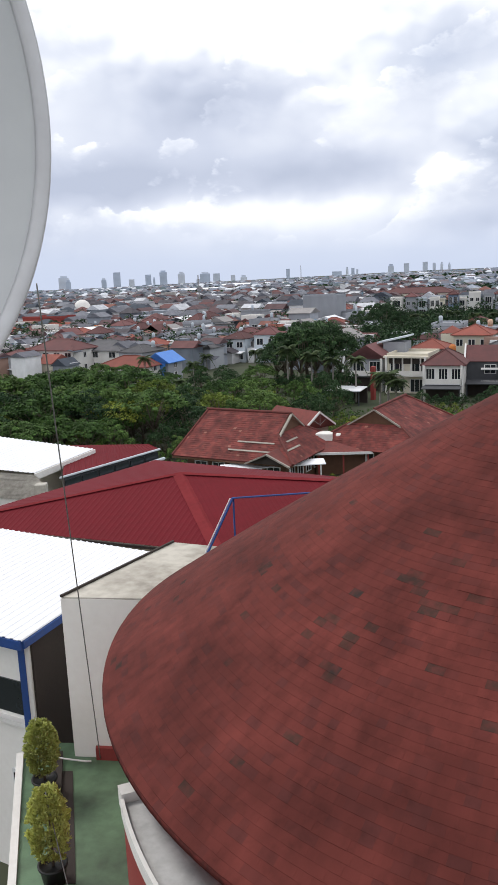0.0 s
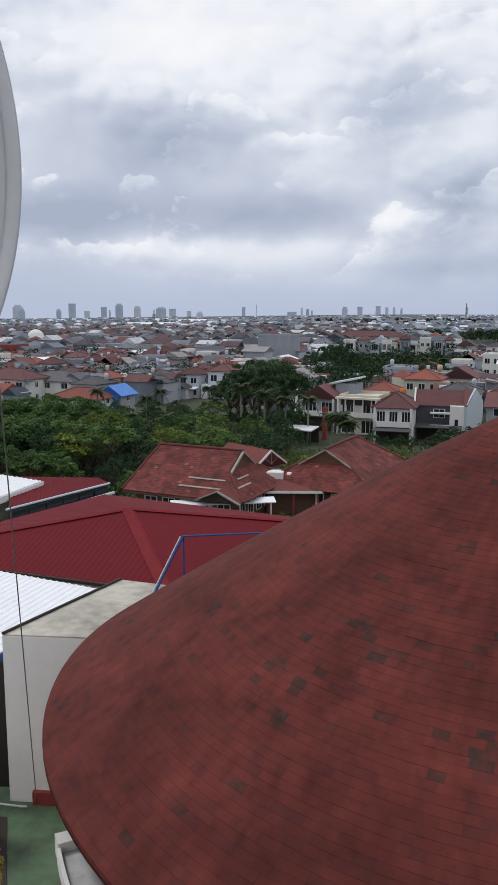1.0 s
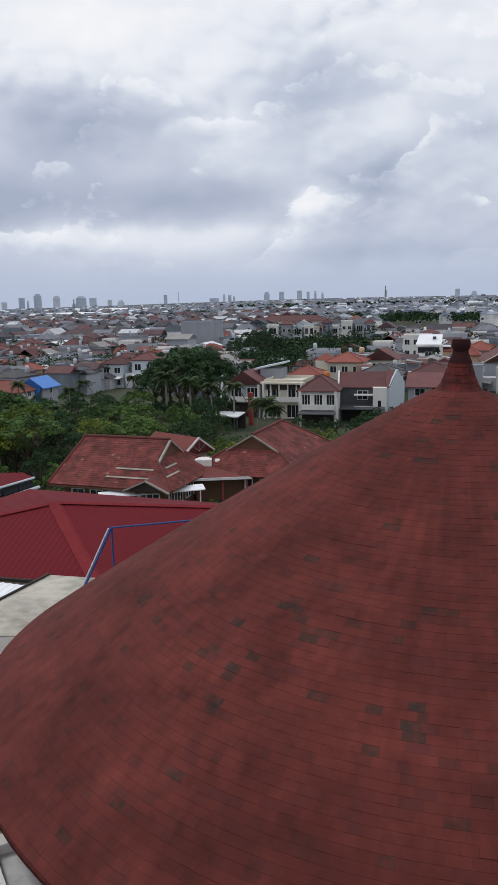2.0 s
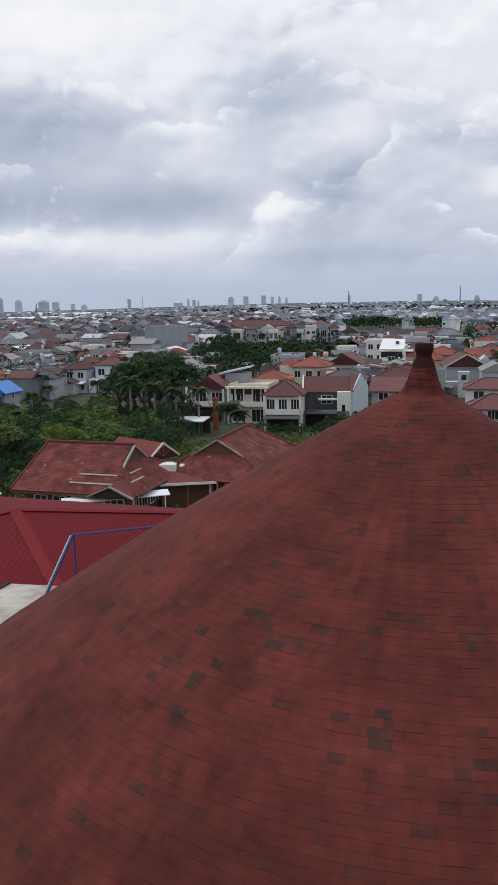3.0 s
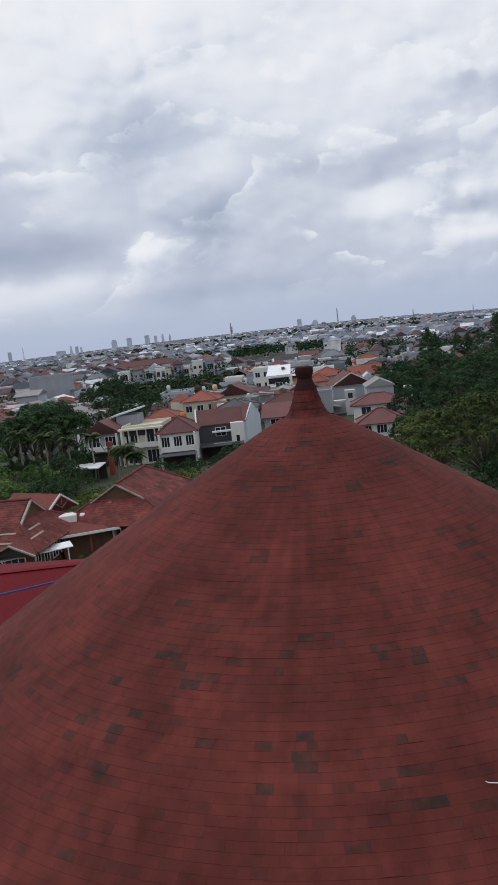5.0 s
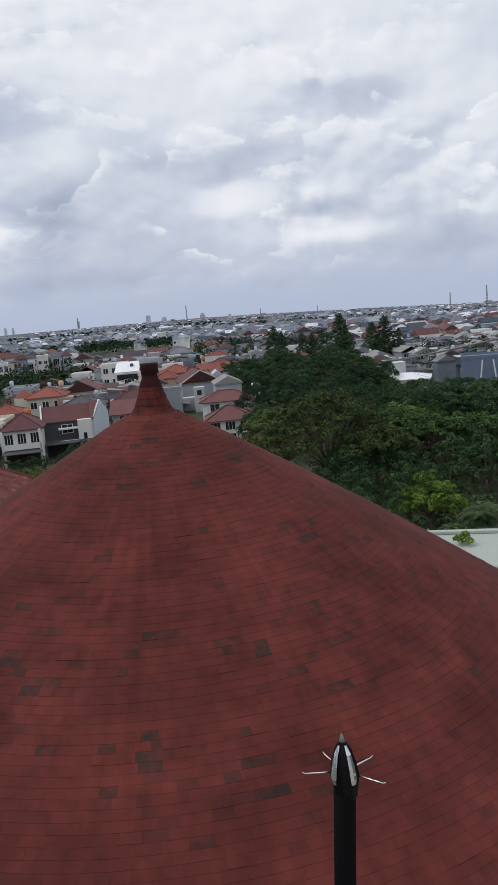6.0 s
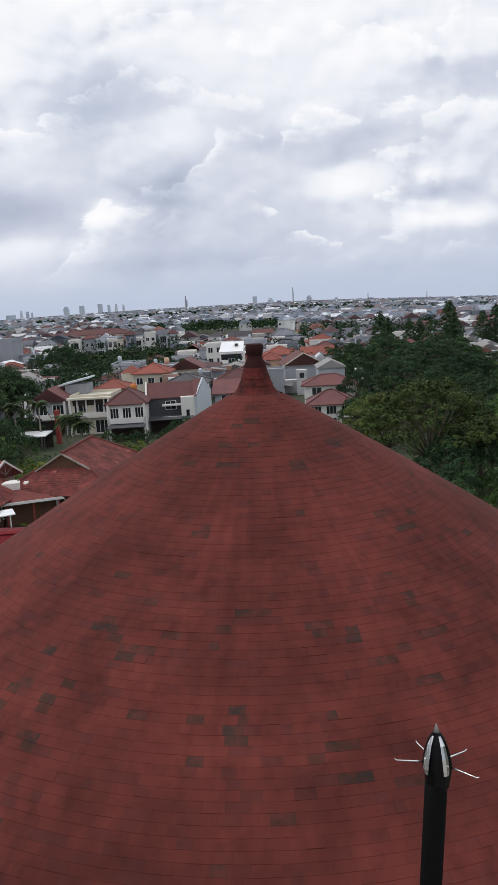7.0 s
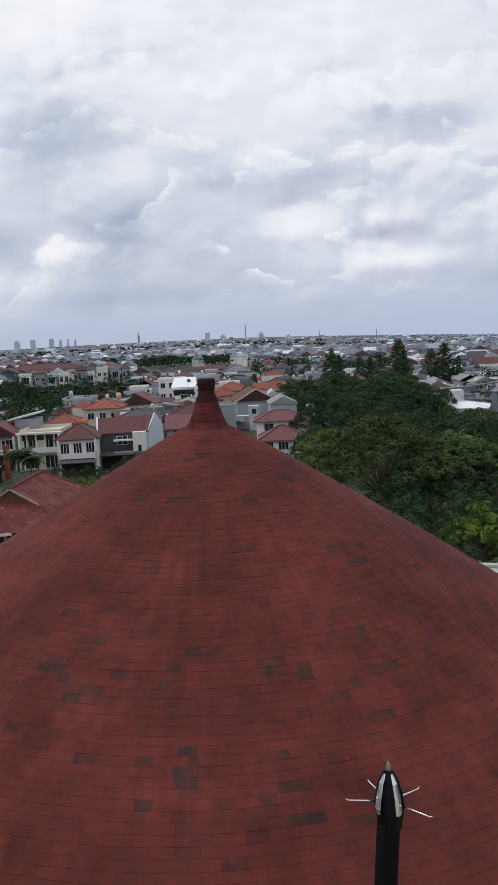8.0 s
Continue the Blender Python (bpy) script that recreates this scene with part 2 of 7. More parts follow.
def shingle_mat(name, stops, source, moss=False):
    """Granule-faced tabs: slight spread from tab to tab, broad weathering down the slope, fine grit."""
    m = palette(name, stops, rough=0.92, source=source, grain=1.3, bump=0.0, whole=True)
    nt = m.node_tree
    N, L = nt.nodes.new, nt.links.new
    p = nt.nodes["Principled BSDF"]
    p.inputs["Specular IOR Level"].default_value = 0.2
    on_roof = N("ShaderNodeNewGeometry").outputs["Position"]
    old = p.inputs["Base Color"].links[0].from_socket
    if moss:
        # the dark growth does not quite fill its tabs
        mo = N("ShaderNodeTexNoise"); mo.inputs["Scale"].default_value = 6.5; mo.inputs["Detail"].default_value = 3
        wp = N("ShaderNodeNewGeometry"); L(wp.outputs["Position"], mo.inputs[0])
        mf = N("ShaderNodeMapRange"); mf.inputs[1].default_value, mf.inputs[2].default_value, mf.inputs[3].default_value, mf.inputs[4].default_value = 0.36, 0.74, 0.05, 0.85
        L(mo.outputs[0], mf.inputs[0])
        mm = N("ShaderNodeMix"); mm.data_type = "RGBA"; mm.inputs[7].default_value = (0.120, 0.030, 0.026, 1); L(mf.outputs[0], mm.inputs[0]); L(old, mm.inputs[6]); old = mm.outputs[2]
    n = N("ShaderNodeTexNoise"); n.inputs["Scale"].default_value = 0.55; n.inputs["Detail"].default_value = 5; n.inputs["Distortion"].default_value = 0.6
    L(on_roof, n.inputs[0])
    mr = N("ShaderNodeMapRange"); mr.inputs[1].default_value, mr.inputs[2].default_value = 0.35, 0.65; mr.inputs[3].default_value, mr.inputs[4].default_value = 0.78, 1.12
    L(n.outputs[0], mr.inputs[0])
    hs = N("ShaderNodeHueSaturation"); L(old, hs.inputs["Color"]); L(mr.outputs[0], hs.inputs["Value"]); L(hs.outputs[0], p.inputs["Base Color"])
    # stains across the tabs, and streaks that run down the slope
    geo = N("ShaderNodeNewGeometry"); rel = N("ShaderNodeVectorMath"); rel.operation = "SUBTRACT"; rel.inputs[1].default_value = (6.09, 13.71, 18.0); L(geo.outputs["Position"], rel.inputs[0])
    sp = N("ShaderNodeSeparateXYZ"); L(rel.outputs[0], sp.inputs[0])
    ang = N("ShaderNodeMath"); ang.operation = "ARCTAN2"; L(sp.outputs[1], ang.inputs[0]); L(sp.outputs[0], ang.inputs[1])
    cm = N("ShaderNodeCombineXYZ"); L(ang.outputs[0], cm.inputs[0]); L(sp.outputs[2], cm.inputs[1])
    mp = N("ShaderNodeMapping"); mp.inputs["Scale"].default_value = (26, 0.7, 1); L(cm.outputs[0], mp.inputs[0])
    st = N("ShaderNodeTexNoise"); st.inputs["Scale"].default_value = 1.0; st.inputs["Detail"].default_value = 4; L(mp.outputs[0], st.inputs[0])
    bl = N("ShaderNodeTexNoise"); bl.inputs["Scale"].default_value = 3.2; bl.inputs["Detail"].default_value = 5; bl.inputs["Roughness"].default_value = 0.6; L(rel.outputs[0], bl.inputs[0])
    colour = hs.outputs[0]
    for src, lo, hi, va, vb in ((st, 0.32, 0.68, 0.86, 1.06), (bl, 0.50, 0.72, 1.0, 0.74)):
        k = N("ShaderNodeMapRange"); k.inputs[1].default_value, k.inputs[2].default_value, k.inputs[3].default_value, k.inputs[4].default_value = lo, hi, va, vb
        h2 = N("ShaderNodeHueSaturation"); L(src.outputs[0], k.inputs[0]); L(k.outputs[0], h2.inputs["Value"]); L(colour, h2.inputs["Color"]); colour = h2.outputs[0]
    L(colour, p.inputs["Base Color"])
    g = N("ShaderNodeTexNoise"); g.inputs["Scale"].default_value = 90; g.inputs["Detail"].default_value = 2; L(on_roof, g.inputs[0])
    bp = N("ShaderNodeBump"); bp.inputs["Strength"].default_value = 0.4; bp.inputs["Distance"].default_value = 0.004
    L(g.outputs[0], bp.inputs["Height"]); L(bp.outputs[0], p.inputs["Normal"])
    return m


SH_STOPS = [(0.0, (0.124, 0.0285, 0.0235)), (0.3, (0.118, 0.0275, 0.0225)), (0.55, (0.130, 0.030, 0.0245)), (0.78, (0.111, 0.0275, 0.0235)), (0.93, (0.100, 0.027, 0.024))]
SH_DARK = [(0.0, (0.062, 0.027, 0.021)), (0.3, (0.050, 0.027, 0.021)), (0.6, (0.042, 0.026, 0.021)), (0.85, (0.035, 0.026, 0.023))]
M_SHINGLE = shingle_mat("asphalt_shingle", SH_STOPS, "island")
M_SHINGLE_OB = shingle_mat("asphalt_shingle_tab", SH_STOPS, "object")
M_SHINGLE_DARK = shingle_mat("dark_asphalt_shingle", SH_DARK, "island", True)
M_SHINGLE_DARK_OB = shingle_mat("dark_asphalt_shingle_tab", SH_DARK, "object", True)
M_UNDER = mat("roof_underlay", (0.07, 0.018, 0.016), rough=0.95)
M_CAPDARK = mat("dark_red_cap", (0.040, 0.015, 0.015), (0.02, 0.011, 0.011), rough=0.85, spec=0.08, scale=4, fine=25, amount=0.8)
M_CAP = mat("mossy_red_shingle", (0.125, 0.027, 0.024), (0.030, 0.016, 0.015), rough=0.88, spec=0.08, scale=5, fine=16, amount=0.9)
M_BITUMEN = mat("black_bitumen_band", (0.03, 0.014, 0.014), (0.06, 0.02, 0.02), rough=0.9, spec=0.05, scale=4)
M_CONC = mat("weathered_concrete", (0.46, 0.44, 0.40), (0.16, 0.15, 0.13), rough=0.9, scale=0.9, fine=5, amount=0.75, bump=0.3)
M_BLOCKTOP = mat("stained_roof_concrete", (0.50, 0.475, 0.42), (0.12, 0.10, 0.08), rough=0.9, scale=0.42, fine=3.0, amount=0.78, bump=0.3)
M_GUTTER = mat("grey_gutter_concrete", (0.55, 0.55, 0.55), (0.25, 0.25, 0.25), rough=0.85, scale=1.2, fine=7, amount=0.6)
M_WHITE = mat("white_wall_paint", (0.74, 0.73, 0.71), (0.52, 0.50, 0.47), rough=0.8, scale=0.5, fine=6, amount=0.45, streak=0.25)
M_CREAM = mat("cream_wall_paint", (0.64, 0.60, 0.50), (0.45, 0.42, 0.36), rough=0.8, scale=0.5, amount=0.4, streak=0.3, vary=0.15)
M_BLOCK = mat("fresh_white_wall_paint", (0.86, 0.84, 0.80), (0.68, 0.65, 0.60), rough=0.8, scale=0.5, fine=6, amount=0.3, streak=0.2)
M_GREY = mat("grey_wall_render", (0.34, 0.36, 0.40), (0.22, 0.23, 0.25), rough=0.85, scale=0.4, amount=0.5, streak=0.3, vary=0.25)
M_PALEBLUE = mat("pale_blue_wall_paint", (0.52, 0.58, 0.64), (0.40, 0.44, 0.48), rough=0.8, scale=0.4, amount=0.5, streak=0.3)
M_BLUEGREY = mat("blue_grey_wall_paint", (0.15, 0.20, 0.29), (0.11, 0.14, 0.19), rough=0.8, scale=0.4, amount=0.5, streak=0.3)
M_PALEGREEN = mat("pale_green_wall_paint", (0.40, 0.44, 0.40), (0.31, 0.34, 0.31), rough=0.8, scale=0.4, fine=3, amount=0.5)
M_DARK = mat("dark_grey_wall_paint", (0.07, 0.075, 0.085), (0.04, 0.04, 0.045), rough=0.8)
M_PEACH = mat("peach_wall_paint", (0.62, 0.42, 0.30), (0.45, 0.32, 0.24), rough=0.8, scale=0.4)
M_REDWALL = mat("red_wall_paint", (0.28, 0.045, 0.04), (0.18, 0.035, 0.03), rough=0.75, scale=0.8)
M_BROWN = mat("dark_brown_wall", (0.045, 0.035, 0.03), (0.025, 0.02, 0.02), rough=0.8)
M_FLOOR = mat("green_waterproof_coating", (0.125, 0.215, 0.125), (0.045, 0.065, 0.042), rough=0.4, scale=0.8, fine=3, amount=0.9)
M_ROOFWHITE = mat("white_zinc_sheet", (0.82, 0.84, 0.88), (0.62, 0.64, 0.68), rough=0.4, scale=0.4, fine=3, amount=0.35, bump=0.05)
M_MAROON = mat("maroon_metal_sheet", (0.140, 0.010, 0.017), (0.100, 0.009, 0.013), rough=0.8, spec=0.15, scale=0.3, fine=3, amount=0.6, bump=0.05)
M_MAROON2 = mat("maroon_ridge_cap", (0.195, 0.023, 0.028), (0.135, 0.015, 0.019), rough=0.8, spec=0.12, scale=0.8, fine=6, amount=0.8)
M_BLUE = mat("blue_steel_paint", (0.022, 0.07, 0.26), (0.03, 0.06, 0.16), rough=0.5, scale=2)
M_TILE = mat("red_clay_tile", (0.17, 0.040, 0.035), (0.085, 0.032, 0.029), rough=0.85, scale=0.5, fine=4, amount=0.85, bump=0.5, bump_scale=8, vary=0.15)
M_BLACK = mat("black_gloss_paint", (0.002, 0.002, 0.003), (0.004, 0.004, 0.005), rough=0.35, bump=0.03, spec=0.16)
M_POLE = mat("black_painted_pole", (0.0035, 0.0035, 0.004), (0.002, 0.002, 0.002), rough=0.55, bump=0.03, spec=0.05)
M_STEEL = mat("polished_steel", (0.75, 0.75, 0.76), (0.5, 0.5, 0.5), rough=0.22, metal=1.0, bump=0)
M_DISH = mat("dish_grey_paint", (0.55, 0.57, 0.58), (0.46, 0.48, 0.50), rough=0.5, scale=1.5, fine=8, amount=0.4, bump=0.03)
M_RIM = mat("dish_rim_aluminium", (0.62, 0.63, 0.65), (0.5, 0.5, 0.52), rough=0.45, scale=3)
M_CABLE = mat("grey_cable_sheath", (0.20, 0.20, 0.19), rough=0.6, bump=0)
M_GLASS = mat("dark_window_glass", (0.018, 0.022, 0.028), (0.03, 0.035, 0.04), rough=0.08, bump=0, spec=0.6)
M_FRAME = mat("white_window_frame", (0.72, 0.72, 0.72), rough=0.6, bump=0.02)
M_WOOD = mat("brown_timber", (0.12, 0.06, 0.035), (0.07, 0.035, 0.02), rough=0.75, scale=2)
M_ASBESTOS = mat("grey_fibre_cement_sheet", (0.30, 0.29, 0.29), (0.19, 0.185, 0.185), rough=0.9, scale=0.3, fine=2, amount=0.7)
M_TARP = mat("blue_tarpaulin", (0.05, 0.20, 0.62), (0.09, 0.27, 0.66), rough=0.45, scale=1)
M_POT = mat("black_plastic_pot", (0.015, 0.015, 0.016), rough=0.5)
M_TRUNK = mat("grey_bark", (0.13, 0.105, 0.08), (0.06, 0.05, 0.04), rough=0.95, scale=2, streak=0.2, bump=0.6, bump_scale=10)
M_PALMTRUNK = mat("pale_palm_bark", (0.26, 0.24, 0.22), (0.15, 0.14, 0.13), rough=0.95, scale=2, bump=0.4)
# Tower greys are paled and blued; the air haze is in the base colour.
M_TOWER_HAZE = palette("haze_tinted_tower_concrete", [(0, (0.56, 0.62, 0.72)), (0.35, (0.48, 0.55, 0.67)), (0.7, (0.62, 0.67, 0.76))], source="object", grain=0.02)


def leaves(name, a, b, c):
    near = [tuple((u + 1.2 * w) / 2.2 for u, w in zip(k, b)) for k in (a, c)]
    m = palette(name, [(0.0, near[0]), (0.4, b), (0.75, near[1]), (0.94, c)], rough=0.6, grain=0.6, bump=0)
    p = m.node_tree.nodes["Principled BSDF"]
    p.inputs["Specular IOR Level"].default_value = 0.14
    # Leaf tone noise, widened to put crown self-shadowing and lit tufts into the colour.
    for k in [n for n in m.node_tree.nodes if n.bl_idname == "ShaderNodeMapRange"][-1:]:
        k.inputs[3].default_value, k.inputs[4].default_value = 0.40, 1.55
    # no two trees quite alike
    nt = m.node_tree
    N, L = nt.nodes.new, nt.links.new
    old = p.inputs["Base Color"].links[0].from_socket
    oi, hs = N("ShaderNodeObjectInfo"), N("ShaderNodeHueSaturation")
    for sock, lo, hi in (("Value", 0.72, 1.38), ("Hue", 0.515, 0.485)):
        r = N("ShaderNodeMapRange"); r.inputs[3].default_value, r.inputs[4].default_value = lo, hi
        L(oi.outputs["Random"], r.inputs[0]); L(r.outputs[0], hs.inputs[sock])
    L(old, hs.inputs["Color"]); L(hs.outputs[0], p.inputs["Base Color"])
    return m


M_LEAF = leaves("green_leaves", (0.036, 0.078, 0.022), (0.056, 0.110, 0.028), (0.090, 0.155, 0.038))
M_LEAF_DARK = leaves("dark_green_leaves", (0.018, 0.045, 0.020), (0.030, 0.064, 0.026), (0.050, 0.094, 0.034))
M_LEAF_LIME = leaves("lime_green_leaves", (0.085, 0.125, 0.018), (0.13, 0.175, 0.028), (0.18, 0.225, 0.04))
M_LEAF_YELLOW = leaves("yellow_lime_leaves", (0.085, 0.14, 0.02), (0.13, 0.195, 0.03), (0.21, 0.28, 0.045))
M_BANANA = leaves("banana_leaves", (0.035, 0.06, 0.028), (0.055, 0.085, 0.04), (0.085, 0.115, 0.055))
M_LEAF_OLIVE = leaves("olive_brown_leaves", (0.034, 0.058, 0.017), (0.062, 0.088, 0.024), (0.105, 0.122, 0.034))
M_LEAF_POT = leaves("yellow_green_leaves", (0.46, 0.49, 0.13), (0.58, 0.60, 0.19), (0.70, 0.71, 0.28))
M_PALM = leaves("palm_fronds", (0.030, 0.055, 0.020), (0.048, 0.075, 0.028), (0.07, 0.10, 0.04))

# ---- building tools ----
def part(name, bm, material, parent=None, label="", smooth=False):
    me = bpy.data.meshes.new(name)
    if isinstance(bm, bmesh.types.BMesh):
        bm.normal_update()
        bm.to_mesh(me)
        bm.free()
    else:
        me.from_pydata(bm[0], [], bm[1])
        me.update()
    if material:
        me.materials.append(material)
    if smooth:
        me.polygons.foreach_set("use_smooth", [True] * len(me.polygons))
    ob = new(name, me)
    if parent:
        ob.parent = parent
    if label:
        ob["label"] = label
    return ob


def thing(name, x, y, z, rz=0.0, label="", category="", group="", kind="", scale=1.0):
    e = new(name)
    e.empty_display_size = 0.1
    e.matrix_basis = pose(x, y, z, 0, 0, rz) @ Matrix.Scale(scale, 4)
    return tagged(e, label, category, group, kind)


def box(x0, x1, y0, y1, z0, z1, bevel=0.0, bm=None, m=None):
    own = bm is None
    bm = bm or bmesh.new()
    mat4 = Matrix.LocRotScale(((x0 + x1) / 2, (y0 + y1) / 2, (z0 + z1) / 2), None, (x1 - x0, y1 - y0, z1 - z0))
    r = bmesh.ops.create_cube(bm, size=1, matrix=(m @ mat4) if m else mat4)
    if bevel and own:
        bmesh.ops.bevel(bm, geom=bm.edges[:], offset=bevel, segments=1, affect="EDGES")
    return bm


def prism(poly, z0, z1, bevel=0.0):
    """An upright block over a plan polygon; z1 may be one height or one for each corner."""
    bm = bmesh.new()
    tops = z1 if isinstance(z1, (list, tuple)) else [z1] * len(poly)
    lo = [bm.verts.new((x, y, z0)) for x, y in poly]
    hi = [bm.verts.new((x, y, h)) for (x, y), h in zip(poly, tops)]
    n = len(poly)
    bm.faces.new(hi)
    bm.faces.new(lo[::-1])
    for i in range(n):
        bm.faces.new((lo[i], lo[(i + 1) % n], hi[(i + 1) % n], hi[i]))
    bmesh.ops.recalc_face_normals(bm, faces=bm.faces[:])
    if bevel:
        bmesh.ops.bevel(bm, geom=bm.edges[:], offset=bevel, segments=2, affect="EDGES")
    return bm


def slab(corners, thick):
    """A sheet of some thickness through three or four corners in space."""
    bm = bmesh.new()
    c = [Vector(p) for p in corners]
    n = (c[1] - c[0]).cross(c[2] - c[0]).normalized()
    if n.z < 0: n = -n
    top = [bm.verts.new(p) for p in c]
    low = [bm.verts.new(p - n * thick) for p in c]
    k = len(c)
    bm.faces.new(top); bm.faces.new(low[::-1])
    for i in range(k):
        bm.faces.new((low[i], low[(i + 1) % k], top[(i + 1) % k], top[i]))
    bmesh.ops.recalc_face_normals(bm, faces=bm.faces[:])
    return bm


def tube(points, r, sides=8, taper=None, bm=None):
    """A round bar along points."""
    bm = bm or bmesh.new()
    pts = [Vector(p) for p in points]
    rings = []
    for i, p in enumerate(pts):
        d = (pts[min(i + 1, len(pts) - 1)] - pts[max(i - 1, 0)]).normalized()
        a = d.orthogonal().normalized() if i == 0 else (rings_dir - d * rings_dir.dot(d)).normalized()
        rings_dir = a
        b = d.cross(a)
        rad = r if taper is None else r + (taper - r) * i / (len(pts) - 1)
        rings.append([bm.verts.new(p + a * rad * math.cos(2 * math.pi * k / sides) + b * rad * math.sin(2 * math.pi * k / sides)) for k in range(sides)])
    for u, v in zip(rings, rings[1:]):
        for k in range(sides):
            bm.faces.new((u[k], u[(k + 1) % sides], v[(k + 1) % sides], v[k]))
    bm.faces.new(rings[0][::-1]); bm.faces.new(rings[-1])
    return bm


def lathe(profile, seg=48, close=False):
    """A turned solid round z from (radius, height) pairs."""
    bm = bmesh.new()
    rings = [[bm.verts.new((r * math.cos(2 * math.pi * k / seg), r * math.sin(2 * math.pi * k / seg), z)) for k in range(seg)] if r > 1e-6 else [bm.verts.new((0, 0, z))] for r, z in profile]
    pairs = list(zip(rings, rings[1:])) + ([(rings[-1], rings[0])] if close else [])
    for u, v in pairs:
        for k in range(seg):
            j = (k + 1) % seg
            if len(u) == 1 and len(v) == 1: continue
            if len(u) == 1: bm.faces.new((u[0], v[k], v[j]))
            elif len(v) == 1: bm.faces.new((u[k], u[j], v[0]))
            else: bm.faces.new((u[k], u[j], v[j], v[k]))
    bmesh.ops.recalc_face_normals(bm, faces=bm.faces[:])
    return bm


def ribbed(corners, pitch, depth, thick=0.02):
    """A corrugated metal sheet: ribs run from the first edge (corners 0-1) to the opposite one (3-2)."""
    a, b, c, d = [Vector(p) for p in corners]
    n = (b - a).cross(d - a).normalized()
    if n.z < 0: n = -n
    count = max(2, int((b - a).length / pitch))
    verts, faces = [], []
    prof = ((0, 0), (0.55, 0), (0.65, 1), (0.90, 1))
    cols = [((i + u) / count, h) for i in range(count) for u, h in prof] + [(1.0, 0)]
    for u, h in cols:
        lo, hi = a.lerp(b, u) + n * depth * h, d.lerp(c, u) + n * depth * h
        verts += [tuple(lo), tuple(hi), tuple(lo - n * thick), tuple(hi - n * thick)]
    for i in range(len(cols) - 1):
        k = 4 * i
        faces += [(k, k + 4, k + 5, k + 1), (k + 2, k + 3, k + 7, k + 6), (k, k + 2, k + 6, k + 4), (k + 1, k + 5, k + 7, k + 3)]
    return verts, faces

# ---- the conical roof ----
AX, AY, AZ = 6.09, 13.71, 21.80            # where the cone's flanks would meet
CONE_R, CONE_A, BULGE = 8.89, 0.631, 0.152
RIM = 8.76                                 # the eave
COURSE, TAB = 0.130, 0.215
# dark mossy patches: bearing round the axis (degrees) and distance from it
PATCHES = ((-128, 3.33), (-76, 3.65), (-142, 4.23), (-134, 4.55), (-141, 4.89), (-117, 4.63), (-112, 4.72), (-105, 4.91), (-100, 5.04), (-88, 4.76), (-138, 5.14), (-127, 5.02), (-135, 5.26), (-131, 5.25), (-87, 5.21), (-148, 5.96), (-142, 6.08),
           (-130, 5.98), (-117, 5.89), (-122, 6.03), (-124, 6.15), (-117, 6.15), (-142, 6.46), (-106, 6.27), (-109, 6.39), (-105, 6.66), (-99, 6.79), (-112.5, 6.98), (-121, 6.42), (-92, 5.75), (-171, 5.97), (-162, 6.02), (-148.5, 6.2), (-140, 7.26),
           (-134, 1.69), (-114, 1.69), (-97, 2.17), (-125, 2.11), (-105, 1.31), (-127, 1.23), (-67.5, 1.89), (-150, 2.1))


def cone_z(r):
    return AZ - CONE_A * r + 4 * BULGE * r * (CONE_R - r) / CONE_R ** 2


